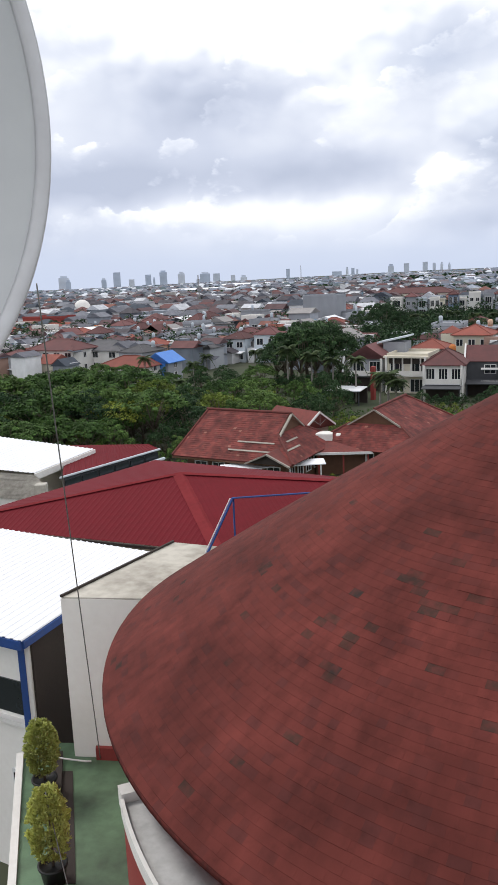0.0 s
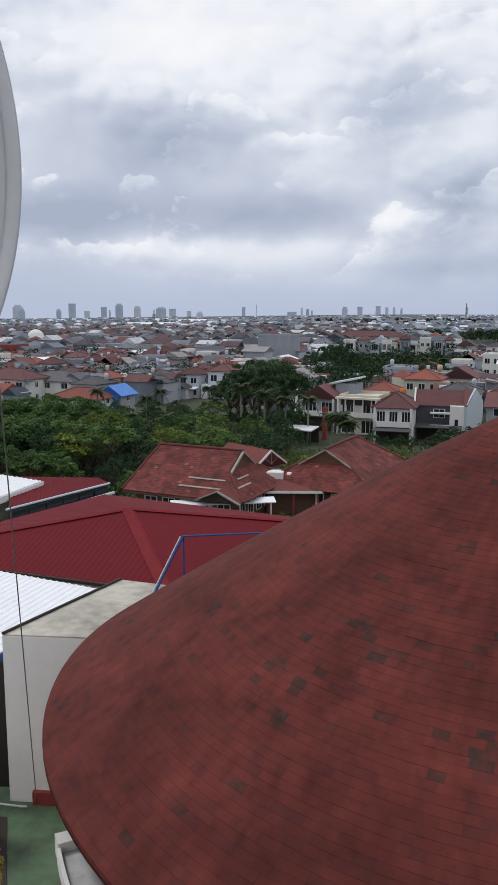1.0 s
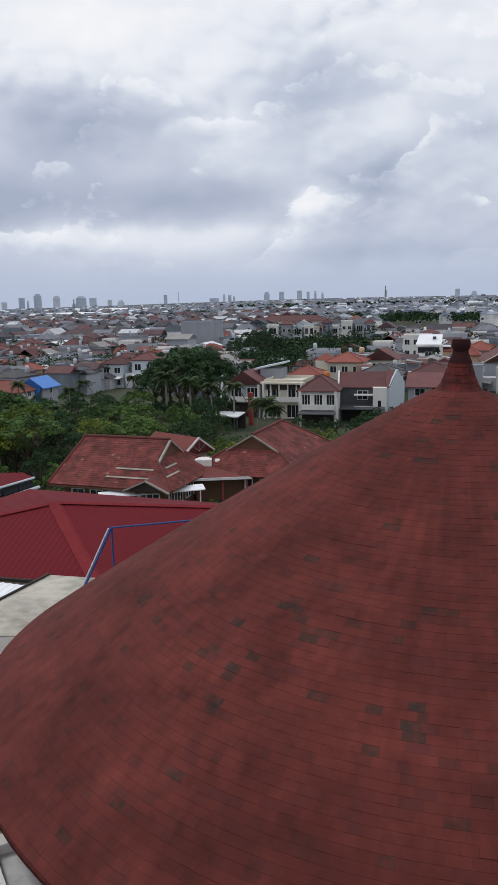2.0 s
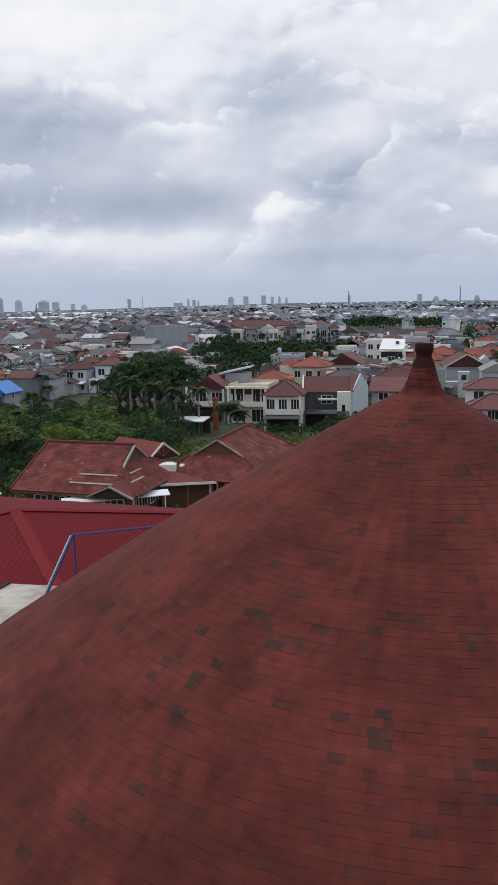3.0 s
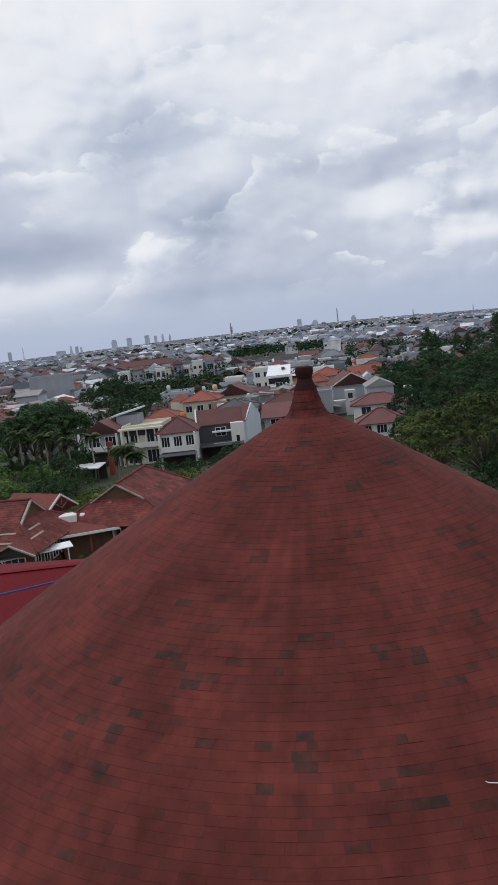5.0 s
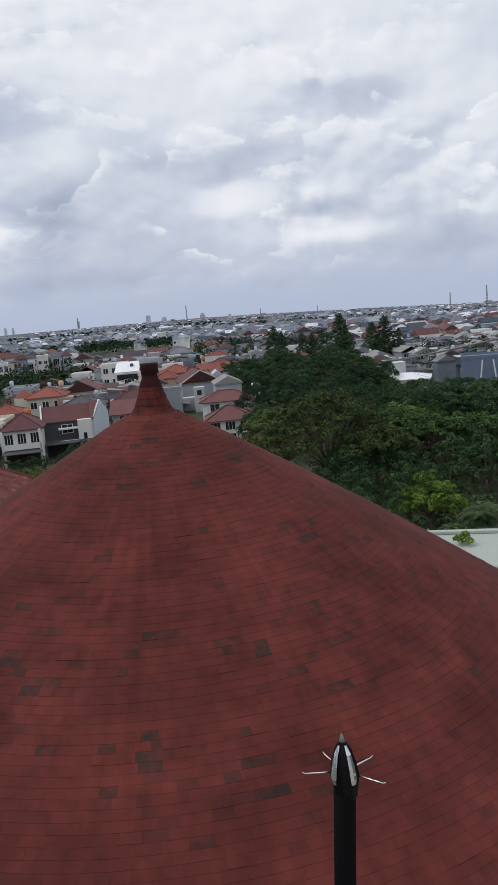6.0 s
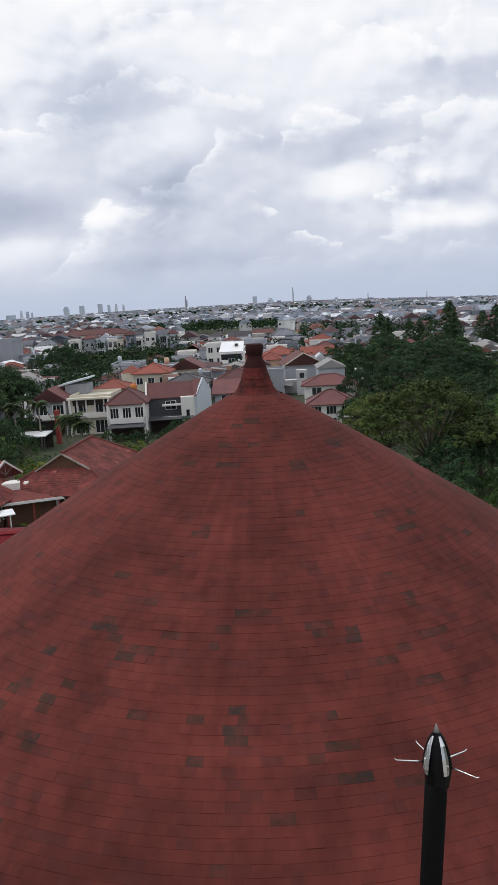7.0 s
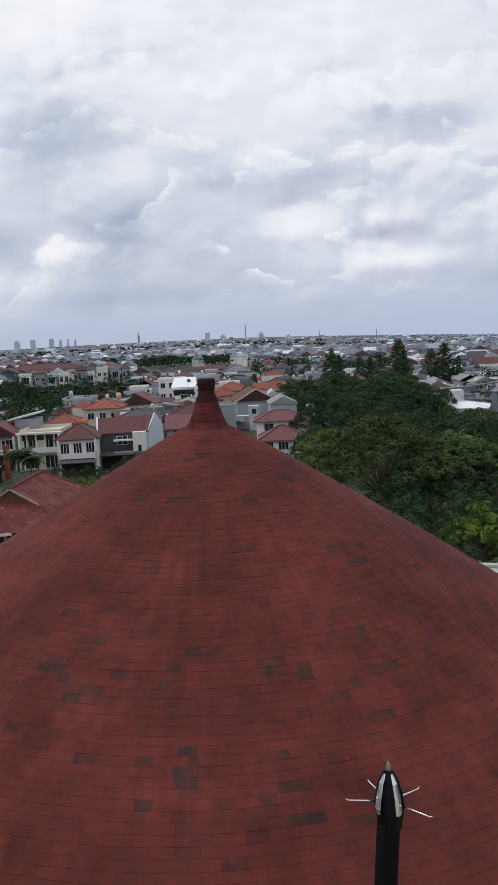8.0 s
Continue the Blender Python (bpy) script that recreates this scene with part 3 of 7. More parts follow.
def cone_roof():
    roof = thing("conical_roof", AX, AY, 0, 0, "large cone-shaped roof of worn red-brown asphalt shingles with darker patches", "roof")
    part("roof_deck", lathe([(0.2, cone_z(0.2) - 0.02)] + [(r, cone_z(r) - 0.03) for r in np.linspace(0.6, RIM - 0.02, 24)] + [(RIM - 0.02, cone_z(RIM) - 0.16), (RIM - 0.5, cone_z(RIM) - 0.12)], 128), M_UNDER, roof, smooth=True)
    part("drip_edge", lathe([(RIM - 0.06, cone_z(RIM) + 0.005), (RIM + 0.03, cone_z(RIM) - 0.03), (RIM + 0.03, cone_z(RIM) - 0.12), (RIM - 0.06, cone_z(RIM) - 0.12)], 128, True), M_CAP, roof, "thin dark red metal drip edge", True)
    # skirt of the vent cap at the top
    za = cone_z(0.42)
    part("vent_skirt", lathe([(0.45, za - 0.05), (0.385, za + 0.015), (0.342, za + 0.08), (0.324, za + 0.115), (0.332, za + 0.118), (0.290, za + 0.20), (0.272, za + 0.245), (0.279, za + 0.248), (0.240, za + 0.35), (0.226, za + 0.385), (0.232, za + 0.388), (0.206, za + 0.47), (0.17, za + 0.47)], 26), M_CAP, roof, "flared red shingled skirt under the cap")
    part("vent_band", lathe([(0.12, za + 0.46), (0.214, za + 0.455), (0.188, za + 0.53), (0.156, za + 0.60), (0.136, za + 0.665), (0.12, za + 0.665)], 24, True), M_BITUMEN, roof, "black bitumen band round the neck")
    part("vent_cap", lathe([(0.0, za + 0.892), (0.140, za + 0.886), (0.162, za + 0.868), (0.170, za + 0.81), (0.166, za + 0.76), (0.150, za + 0.70), (0.134, za + 0.655), (0.0, za + 0.655)], 20), M_CAPDARK, roof, "dark weathered cap with ribbed sides")
    for k in range(16):
        a = 2 * math.pi * (k + 0.5) / 16
        c, s = math.cos(a), math.sin(a)
        part("cap_rib", tube([(0.144 * c, 0.144 * s, za + 0.71), (0.156 * c, 0.156 * s, za + 0.79), (0.155 * c, 0.155 * s, za + 0.865)], 0.008, 5), M_CAPDARK, roof)
    # each tab is a thin wedge, its lower end proud of the course below
    rnd = random.Random(4)
    slope = math.atan(CONE_A)
    length = (RIM - 0.42) / math.cos(slope)
    rows = int(length / COURSE)
    near = math.atan2(-AY, -AX)
    fields = {False: ([], []), True: ([], [])}
    single = []
    for i in range(rows):
        s1 = RIM + 0.02 - i * COURSE * math.cos(slope)
        s0 = s1 - (COURSE + 0.05) * math.cos(slope)
        cuts, a = [], rnd.random()
        stop = a + 2 * math.pi
        while a < stop - 0.6 * TAB / s1:
            cuts.append(a)
            a += TAB * rnd.choice((0.62, 0.85, 1.0, 1.0, 1.2, 1.35)) / s1
        cuts.append(stop)
        for a0, a1 in zip(cuts, cuts[1:]):
            gap = 0.0004 / s1
            lift = 0.004 + 0.003 * rnd.random() + (0.006 * rnd.random() if rnd.random() < 0.05 else 0)
            drop = 0.005 * (rnd.random() - 0.5)
            p = []
            for r, up in ((s1 + drop, lift), (s0, 0.001)):
                for a in (a0 + gap, a1 - gap):
                    p.append((r * math.cos(a), r * math.sin(a), cone_z(r) + up))
            low = [(x, y, cone_z(s1) - 0.022) for x, y, z in p[:2]]
            quad = [p[0], p[1], p[3], p[2], low[0], low[1]]
            # moss has darkened single tabs and their neighbours
            mid, half = (a0 + a1) / 2, (a1 - a0) / 2
            dark = rnd.random() < 0.006
            for bearing, reach in PATCHES:
                off = abs((mid - radians(bearing) + math.pi) % (2 * math.pi) - math.pi) * s1
                if off < half * s1 + 0.05 and abs(s1 - reach - 0.05) < 0.105:
                    dark = dark or (off < half * s1 + 0.02 and abs(s1 - reach - 0.05) < 0.05) or rnd.random() < 0.34
            off_axis = abs((((a0 + a1) / 2 - near + math.pi) % (2 * math.pi)) - math.pi) * s1
            if 5.0 < s1 < 7.9 and off_axis < 1.9 and len(single) < 300:
                single.append((quad, (a0 + a1) / 2, s1, dark))
                continue
            verts, faces = fields[dark]
            n = len(verts)
            verts += quad
            faces += [(n, n + 1, n + 2, n + 3), (n + 4, n + 5, n + 1, n), (n + 4, n, n + 3), (n + 1, n + 5, n + 2)]
    for dark, label in ((False, "overlapping red-brown shingle tabs"), (True, "scattered nearly black shingle tabs")):
        field = part("shingle_field", fields[dark], M_SHINGLE_DARK if dark else M_SHINGLE, roof, label)
        field["kind"] = "stuff"
    roof.matrix_basis = pose(AX, AY, 0) @ Matrix.Translation((0, 0, AZ)) @ pose(0, 0, 0, 0, 1.1, 0) @ Matrix.Translation((0, 0, -AZ))
    return roof, single


conical_roof, near_tabs = cone_roof()


def ring_sector(r0, r1, z0, z1, a0, a1, seg, grow=0.0):
    """Part of a ring wall or ledge between two angles (degrees)."""
    bm = bmesh.new()
    prev = None
    for i in range(seg + 1):
        a = radians(a0 + (a1 - a0) * i / seg)
        c, s = math.cos(a), math.sin(a)
        g0, g1 = (grow * (a0 + (a1 - a0) * i / seg + 160) if rr > 8.7 else 0 for rr in (r0, r1))
        row = [bm.verts.new((r * c, r * s, z)) for r, z in ((r0 + g0, z0), (r1 + g1, z0), (r1 + g1, z1), (r0 + g0, z1))]
        if prev:
            for k in range(4): bm.faces.new((prev[k], prev[(k + 1) % 4], row[(k + 1) % 4], row[k]))
        else:
            bm.faces.new(row[::-1])
        prev = row
    bm.faces.new(prev)
    bmesh.ops.recalc_face_normals(bm, faces=bm.faces[:])
    return bm


def tower_body():
    t = thing("round_tower", AX, AY, 0, 0, "round red-painted tower under the shingle roof with a pale concrete gutter", "building")
    zr = cone_z(RIM)
    part("drum_wall", lathe([(8.20, 0), (8.20, zr - 0.10), (8.0, zr - 0.10), (8.0, 0)], 96, True), M_REDWALL, t, smooth=True)
    part("gutter_bed", ring_sector(8.21, 8.80, 15.38, 15.50, -158.5, -120, 40, 0.017), M_GUTTER, t, "grey concrete gutter bed with dark stains", True)
    part("gutter_lip", ring_sector(8.80, 8.86, 15.36, 15.60, -158.5, -120, 40, 0.017), M_WHITE, t, "pale raised gutter lip")
    part("parapet_face", ring_sector(8.70, 8.83, 0, 15.36, -158.4, -120, 40, 0.017), M_REDWALL, t, "red-painted outer face below the gutter")
    part("gutter_end", ring_sector(8.21, 8.86, 15.34, 15.66, -160.2, -158.51, 3), M_WHITE, t, "white concrete end block")
    return t


tower_body()


# ---- lightning rod ----
def lightning_rod():
    x, y, ztop, z0 = 1.168, 1.343, 22.243, 20.2
    rod = thing("lightning_rod", x, y, z0, 0, "black pole with a pointed black and steel lightning arrester head", "lightning rod")
    h = ztop - z0
    f, r = Vector((0.648, 0.762, 0)), Vector((0.762, -0.648, 0))
    part("pole", tube([(-0.105, 0.065, 0.01), (-0.050, 0.031, h * 0.5), (-0.002, 0.001, h - 0.125)], 0.0268, 24), M_POLE, rod, smooth=True)
    part("collar", lathe([(0.0, h - 0.140), (0.0275, h - 0.140), (0.0282, h - 0.130), (0.0335, h - 0.100), (0.0, h - 0.100)], 8), M_BLACK, rod, "black tapered collar under the head")
    part("head", lathe([(0.0, h - 0.10), (0.0338, h - 0.10), (0.0352, h - 0.082), (0.0305, h - 0.052), (0.0210, h - 0.022), (0.0100, h - 0.001), (0.0, h)], 8), M_BLACK, rod, "faceted black cone-shaped head")
    part("tip", lathe([(0.0, h - 0.006), (0.0078, h - 0.006), (0.0050, h + 0.008), (0.0012, h + 0.020), (0.0, h + 0.020)], 10), M_CABLE, rod, "dull grey metal point", True)
    for s, q in ((-0.62, -0.72), (0.62, -0.72), (-0.62, 0.72), (0.62, 0.72)):
        d = (r * s + f * q).normalized()
        up = Vector((0, 0, 1))
        w = d.cross(up) * 0.0082
        rows = [(0.0120, h - 0.006, 0.35), (0.0232, h - 0.026, 0.75), (0.0322, h - 0.056, 1.0), (0.0362, h - 0.084, 1.0), (0.0352, h - 0.096, 0.8)]
        bm = bmesh.new()
        prev = None
        for rad, z, k in rows:
            row = [bm.verts.new(d * rad + w * k + up * z), bm.verts.new(d * (rad + 0.002) + up * z), bm.verts.new(d * rad - w * k + up * z)]
            if prev:
                bm.faces.new((prev[0], prev[1], row[1], row[0])); bm.faces.new((prev[1], prev[2], row[2], row[1]))
            prev = row
        part("fin", bm, M_STEEL, rod, "bright steel fin")
    for a, b in ((-0.093, -0.012), (0.092, -0.046), (-0.053, 0.072), (0.062, 0.060)):
        d = r * a + f * b
        c = Vector((0, 0, h - 0.078))
        e = c + d
        part("spike", tube([c + d * 0.28, c + d * 0.65, e, e + d * 0.06 + Vector((0, 0, 0.004))], 0.0022, 6, 0.0012), M_STEEL, rod, "thin bent steel spike", True)
    part("foot_plate", box(-0.2, 0.0, -0.03, 0.16, 0.0, 0.012, 0.003), M_BLACK, rod)
    return rod


lightning_rod()


# ---- satellite dish ----
def satellite_dish():
    c = Vector((-1.495, 1.763, 23.81))
    d = thing("satellite_dish", c.x, c.y, 21.6, 0, "large pale grey satellite dish with a rolled metal rim", "satellite dish")
    R = 1.2
    prof = [(r, 0.22 * (r / R) ** 2 - 0.22) for r in np.linspace(0, R, 20)]
    # bowl axis towards the lookout
    turn = Matrix.Translation((0, 0, c.z - 21.6)) @ Vector((0.742, -0.670, 0.0)).to_track_quat("Z", "Y").to_matrix().to_4x4()
    for name, bm, m, lab in (("reflector", lathe(prof + [(r, z - 0.012) for r, z in prof[::-1]], 128), M_DISH, "smooth grey reflector bowl"),
                             ("rim", lathe([(R - 0.05, -0.018), (R - 0.045, -0.002), (R - 0.012, 0.004), (R + 0.006, -0.004), (R + 0.006, -0.03), (R - 0.01, -0.036)], 128, True), M_RIM, "rolled metal rim")):
        bmesh.ops.transform(bm, matrix=turn, verts=bm.verts[:])
        part(name, bm, m, d, lab, True)
    part("mast", tube([(-0.30, 0.27, 0.0), (-0.30, 0.27, 2.0), (-0.17, 0.15, 2.2)], 0.045, 14), M_RIM, d, "round galvanised mast", True)
    return d


satellite_dish()


def sagging(a, b, sag, n=24):
    a, b = Vector(a), Vector(b)
    return [a.lerp(b, i / n) - Vector((0, 0, sag * 4 * (i / n) * (1 - i / n))) for i in range(n + 1)]


wire = part("cable", tube(sagging((-2.22, 8.45, 23.24), (-3.86, 17.02, 12.02), 0.02), 0.009, 6, 0.012), M_CABLE, None, "", True)
tagged(wire, "thin grey cable hanging down to the terrace floor", "cable", "cables")
wire = part("cable", tube(sagging((-4.05, 13.0, 14.0), (-3.5, 12.2, 12.05), 0.05), 0.012, 6), M_CABLE, None, "", True)
tagged(wire, "short grey cable hanging beside the annex wall", "cable", "cables")

# ---- lookout deck under the camera ----
deck = thing("lookout_tower", 0, 0, 0, 0, "plain concrete lookout tower deck", "building", kind="structure")
part("tower_wall", box(-3.2, 2.6, -4.0, 1.9, 0, 20.2), M_CONC, deck)
part("deck_slab", box(-3.2, 2.2, -4.0, 1.05, 20.2, 21.6), M_CONC, deck)
part("dish_plinth", box(-2.4, -1.2, 1.05, 2.5, 20.2, 21.6), M_CONC, deck)

# ---- terrace and the white block ----
FLOOR_Z = 12.0
terrace = part("terrace_floor", prism([(-3.63, 8), (4, 8), (6, 17.0), (-3.2, 17.6), (-5.77, 17.9), (-5.77, 17.3)], FLOOR_Z - 0.3, FLOOR_Z), M_FLOOR)
tagged(terrace, "green-coated terrace floor with dark water stains", "floor", kind="structure")
kerb = part("kerb", prism([(-5.02, 17.25), (-4.80, 17.25), (-3.90, 12.6), (-4.12, 12.6)], FLOOR_Z, FLOOR_Z + 0.14, 0.01), M_BROWN)
coping_edge = part("terrace_coping", prism([(-3.63, 8.0), (-5.77, 17.3), (-5.93, 17.28), (-3.79, 8.0)], FLOOR_Z - 0.3, FLOOR_Z + 0.10), M_WHITE)
tagged(coping_edge, "white coping along the outer terrace edge", "coping", kind="structure")
tagged(kerb, "dark brown kerb along the terrace edge", "kerb", kind="structure")
channel = part("drain_channel", prism([(-4.73, 16.58), (-4.43, 16.56), (-3.65, 13.00), (-3.85, 13.01)], FLOOR_Z + 0.001, FLOOR_Z + 0.03), M_BROWN)
tagged(channel, "dark wet drain channel along the terrace floor", "drain", kind="structure")
BLOCK = [(-4.52, 17.2), (1.5, 16.3), (1.5, 20.2), (-0.95, 20.3), (-2.2, 20.8)]


def white_block():
    b = thing("stair_block", 0, 0, 0, 0, "white-painted rooftop block with a stained flat concrete top", "building")
    part("wall", prism(BLOCK, 0, 16.085, 0.02), M_BLOCK, b)
    part("flat_roof", prism([(x * 0.985 - 0.01, y * 0.998 + 0.04) for x, y in BLOCK], 16.03, 16.1, 0.005), M_BLOCKTOP, b, "weathered concrete slab with dark stains")
    a, e = Vector((-4.52, 17.2, 16.1)), Vector((-2.2, 20.8, 16.1))
    out = Vector((-(e - a).y, (e - a).x, 0)).normalized()
    lift = Vector((0, 0, 0.06))
    part("coping", slab([a - out * 0.06 + lift, e - out * 0.06 + lift, e - out * 0.01 + lift, a - out * 0.01 + lift], 0.055), M_BROWN, b, "thin dark coping strip")
    part("plinth", prism([(-3.95, 17.0), (-3.2, 16.9), (-3.2, 17.05), (-3.95, 17.15)], FLOOR_Z, FLOOR_Z + 0.32), M_REDWALL, b, "low red-painted plinth")
    return b


white_block()
pipe = part("drain_pipe", tube([(-5.0, 17.0, 12.06), (-4.8, 16.93, 12.14), (-4.2, 16.88, 12.06), (-4.05, 16.87, 12.06)], 0.022, 8), M_WHITE, None, "", True)
tagged(pipe, "white plastic drain pipe lying on the terrace floor", "pipe")


def rail_frame():
    f = thing("pipe_frame", 0, 0, 0, 0, "blue and white painted steel pipe frame on the flat roof", "railing")
    part("brace", tube([(-1.20, 19.75, 16.1), (-0.48, 20.0, 17.50)], 0.032, 8), M_BLUE, f, "blue painted brace")
    part("pale_brace", tube([(-1.26, 19.78, 16.1), (-0.54, 20.03, 17.50)], 0.018, 8), M_FRAME, f, "thin white painted brace")
    part("post", tube([(-0.46, 20.1, 16.1), (-0.46, 20.1, 17.48)], 0.025, 8), M_BLUE, f)
    part("top_rail", tube([(-0.50, 20.05, 17.50), (1.9, 20.0, 17.58), (4.0, 20.0, 17.66)], 0.025, 8), M_BLUE, f)
    part("far_post", tube([(3.9, 20.0, 12), (3.9, 20.0, 17.6)], 0.035, 8), M_BLUE, f)
    return f


rail_frame()


# ---- left building with the white sheet roof ----
def sheet_roof_house():
    h = thing("annex_building", 0, 0, 0, 0, "white annex with a ribbed white sheet roof and blue steel fascia", "building")
    K, Lf = Vector((-5.54, 17.31, 15.0)), Vector((-12.9, 21.3, 15.0))
    Kb, Lb = Vector((-3.2, 23.9, 14.75)), Vector((-10.5, 27.9, 14.75))
    v, f = ribbed([Lf, K, Kb, Lb], 0.25, 0.022)
    part("roof_sheet", (v, f), M_ROOFWHITE, h, "ribbed white zinc roof sheet")
    dz, dn = Vector((0, 0, 1)), Vector((0, 0.05, 0))
    part("fascia", slab([Lf + dn - dz * 0.03, K + dn - dz * 0.03, K + dn - dz * 0.26, Lf + dn - dz * 0.26], 0.07), M_BLUE, h, "blue steel fascia beam")
    part("side_fascia", slab([K + dn - dz * 0.03, Kb - dz * 0.03, Kb - dz * 0.22, K + dn - dz * 0.22], 0.06), M_BLUE, h, "blue steel side beam")
    fx, fy = (K - Lf).normalized().x, (K - Lf).normalized().y
    p = K + Vector((0.05, 0.45, 0))
    q = p - Vector((fx, fy, 0)) * 8
    ox, oy = -fy * -1, fx * -1          # outwards from the front wall
    part("wall", prism([(q.x, q.y), (p.x - 0.2 * fx, p.y - 0.2 * fy), (p.x - 0.2 * fx - 0.2 * ox, p.y - 0.2 * fy - 0.2 * oy), (q.x - 0.2 * ox, q.y - 0.2 * oy)], 8.0, 14.72), M_BLOCK, h)
    part("post", box(p.x - 0.30, p.x - 0.14, p.y - 0.05, p.y + 0.09, 8.0, 14.75), M_BLUE, h, "blue steel corner post")
    part("corner_strip", box(p.x - 0.14, p.x - 0.03, p.y - 0.03, p.y + 0.1, 8.0, 14.75), M_WHITE, h, "white corner strip")
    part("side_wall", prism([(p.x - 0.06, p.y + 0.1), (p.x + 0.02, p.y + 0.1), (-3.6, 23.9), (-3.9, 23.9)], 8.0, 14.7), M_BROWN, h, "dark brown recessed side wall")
    def along_wall(s, o): return (p.x - fx * s + ox * o, p.y - fy * s + oy * o)
    part("window", prism([along_wall(3.2, 0.04), along_wall(0.32, 0.04), along_wall(0.32, -0.05), along_wall(3.2, -0.05)], 12.72, 13.62), M_GLASS, h, "dark strip window")
    part("sill", prism([along_wall(7.0, 0.16), along_wall(0.1, 0.16), along_wall(0.1, -0.05), along_wall(7.0, -0.05)], 12.45, 12.58), M_WHITE, h, "white window ledge")
    vent = part("vent", prism([along_wall(1.0, 0.05), along_wall(0.55, 0.05), along_wall(0.55, -0.05), along_wall(1.0, -0.05)], 10.1, 11.1), M_FRAME, h, "white patterned vent grille")
    for i in range(3):
        for k in range(2):
            s0 = 0.60 + k * 0.19
            part("opening", prism([along_wall(s0 + 0.16, 0.06), along_wall(s0, 0.06), along_wall(s0, -0.02), along_wall(s0 + 0.16, -0.02)], 10.16 + i * 0.3, 10.4 + i * 0.3), M_GLASS, vent)
    return h


sheet_roof_house()


# ---- potted conifers ----
def potted_conifer(x, y, r, hgt, seed, label):
    rnd = random.Random(seed)
    t = thing("potted_conifer", x, y, FLOOR_Z, 0, label, "potted tree", "potted trees on the terrace")
    part("pot", lathe([(0.0, 0.0), (0.20, 0.0), (0.26, 0.38), (0.29, 0.40), (0.29, 0.44), (0.25, 0.44), (0.23, 0.38), (0.0, 0.38)], 24), M_POT, t, "black plastic pot", True)
    base = 0.52
    part("trunk", tube([(0, 0, 0.3), (0.02, 0.01, base + hgt * 0.4), (0, 0, base + hgt * 0.8)], 0.03, 8, 0.012), M_TRUNK, t, smooth=True)
    v, f = [], []
    for _ in range(540):
        # one upright tuft of scaly sprays
        u = rnd.random() ** 0.9
        a = rnd.random() * 2 * math.pi
        rad = r * (math.sin(math.pi * min(1, u * 0.70 + 0.17)) ** 0.7) * rnd.uniform(0.55, 1.0)
        heart = Vector((rad * math.cos(a), rad * math.sin(a), base + 0.06 + u * (hgt - 0.12)))
        out = Vector((math.cos(a), math.sin(a), rnd.uniform(0.5, 1.6))).normalized()
        for _ in range(28):
            d = (out + Vector((rnd.uniform(-1, 1), rnd.uniform(-1, 1), rnd.uniform(-0.7, 1))) * 0.75).normalized()
            c = heart + d * rnd.uniform(0.0, 0.055)
            side = d.orthogonal().normalized()
            side.rotate(Euler((0, 0, rnd.random() * 6)))
            l, w = rnd.uniform(0.035, 0.075), rnd.uniform(0.010, 0.018)
            n = len(v)
            v += [tuple(c - side * w), tuple(c + d * l * 0.5 - side * w * 1.3), tuple(c + d * l), tuple(c + d * l * 0.5 + side * w * 1.3)]
            f.append((n, n + 1, n + 2, n + 3))
    part("foliage", (v, f), M_LEAF_POT, t, "clipped yellow-green scaly foliage")
    return t


potted_conifer(-4.86, 15.75, 0.34, 1.28, 1, "small clipped yellow-green conifer in a pot on the terrace")
potted_conifer(-4.06, 13.05, 0.37, 1.50, 2, "larger clipped yellow-green conifer in a black pot on the terrace")

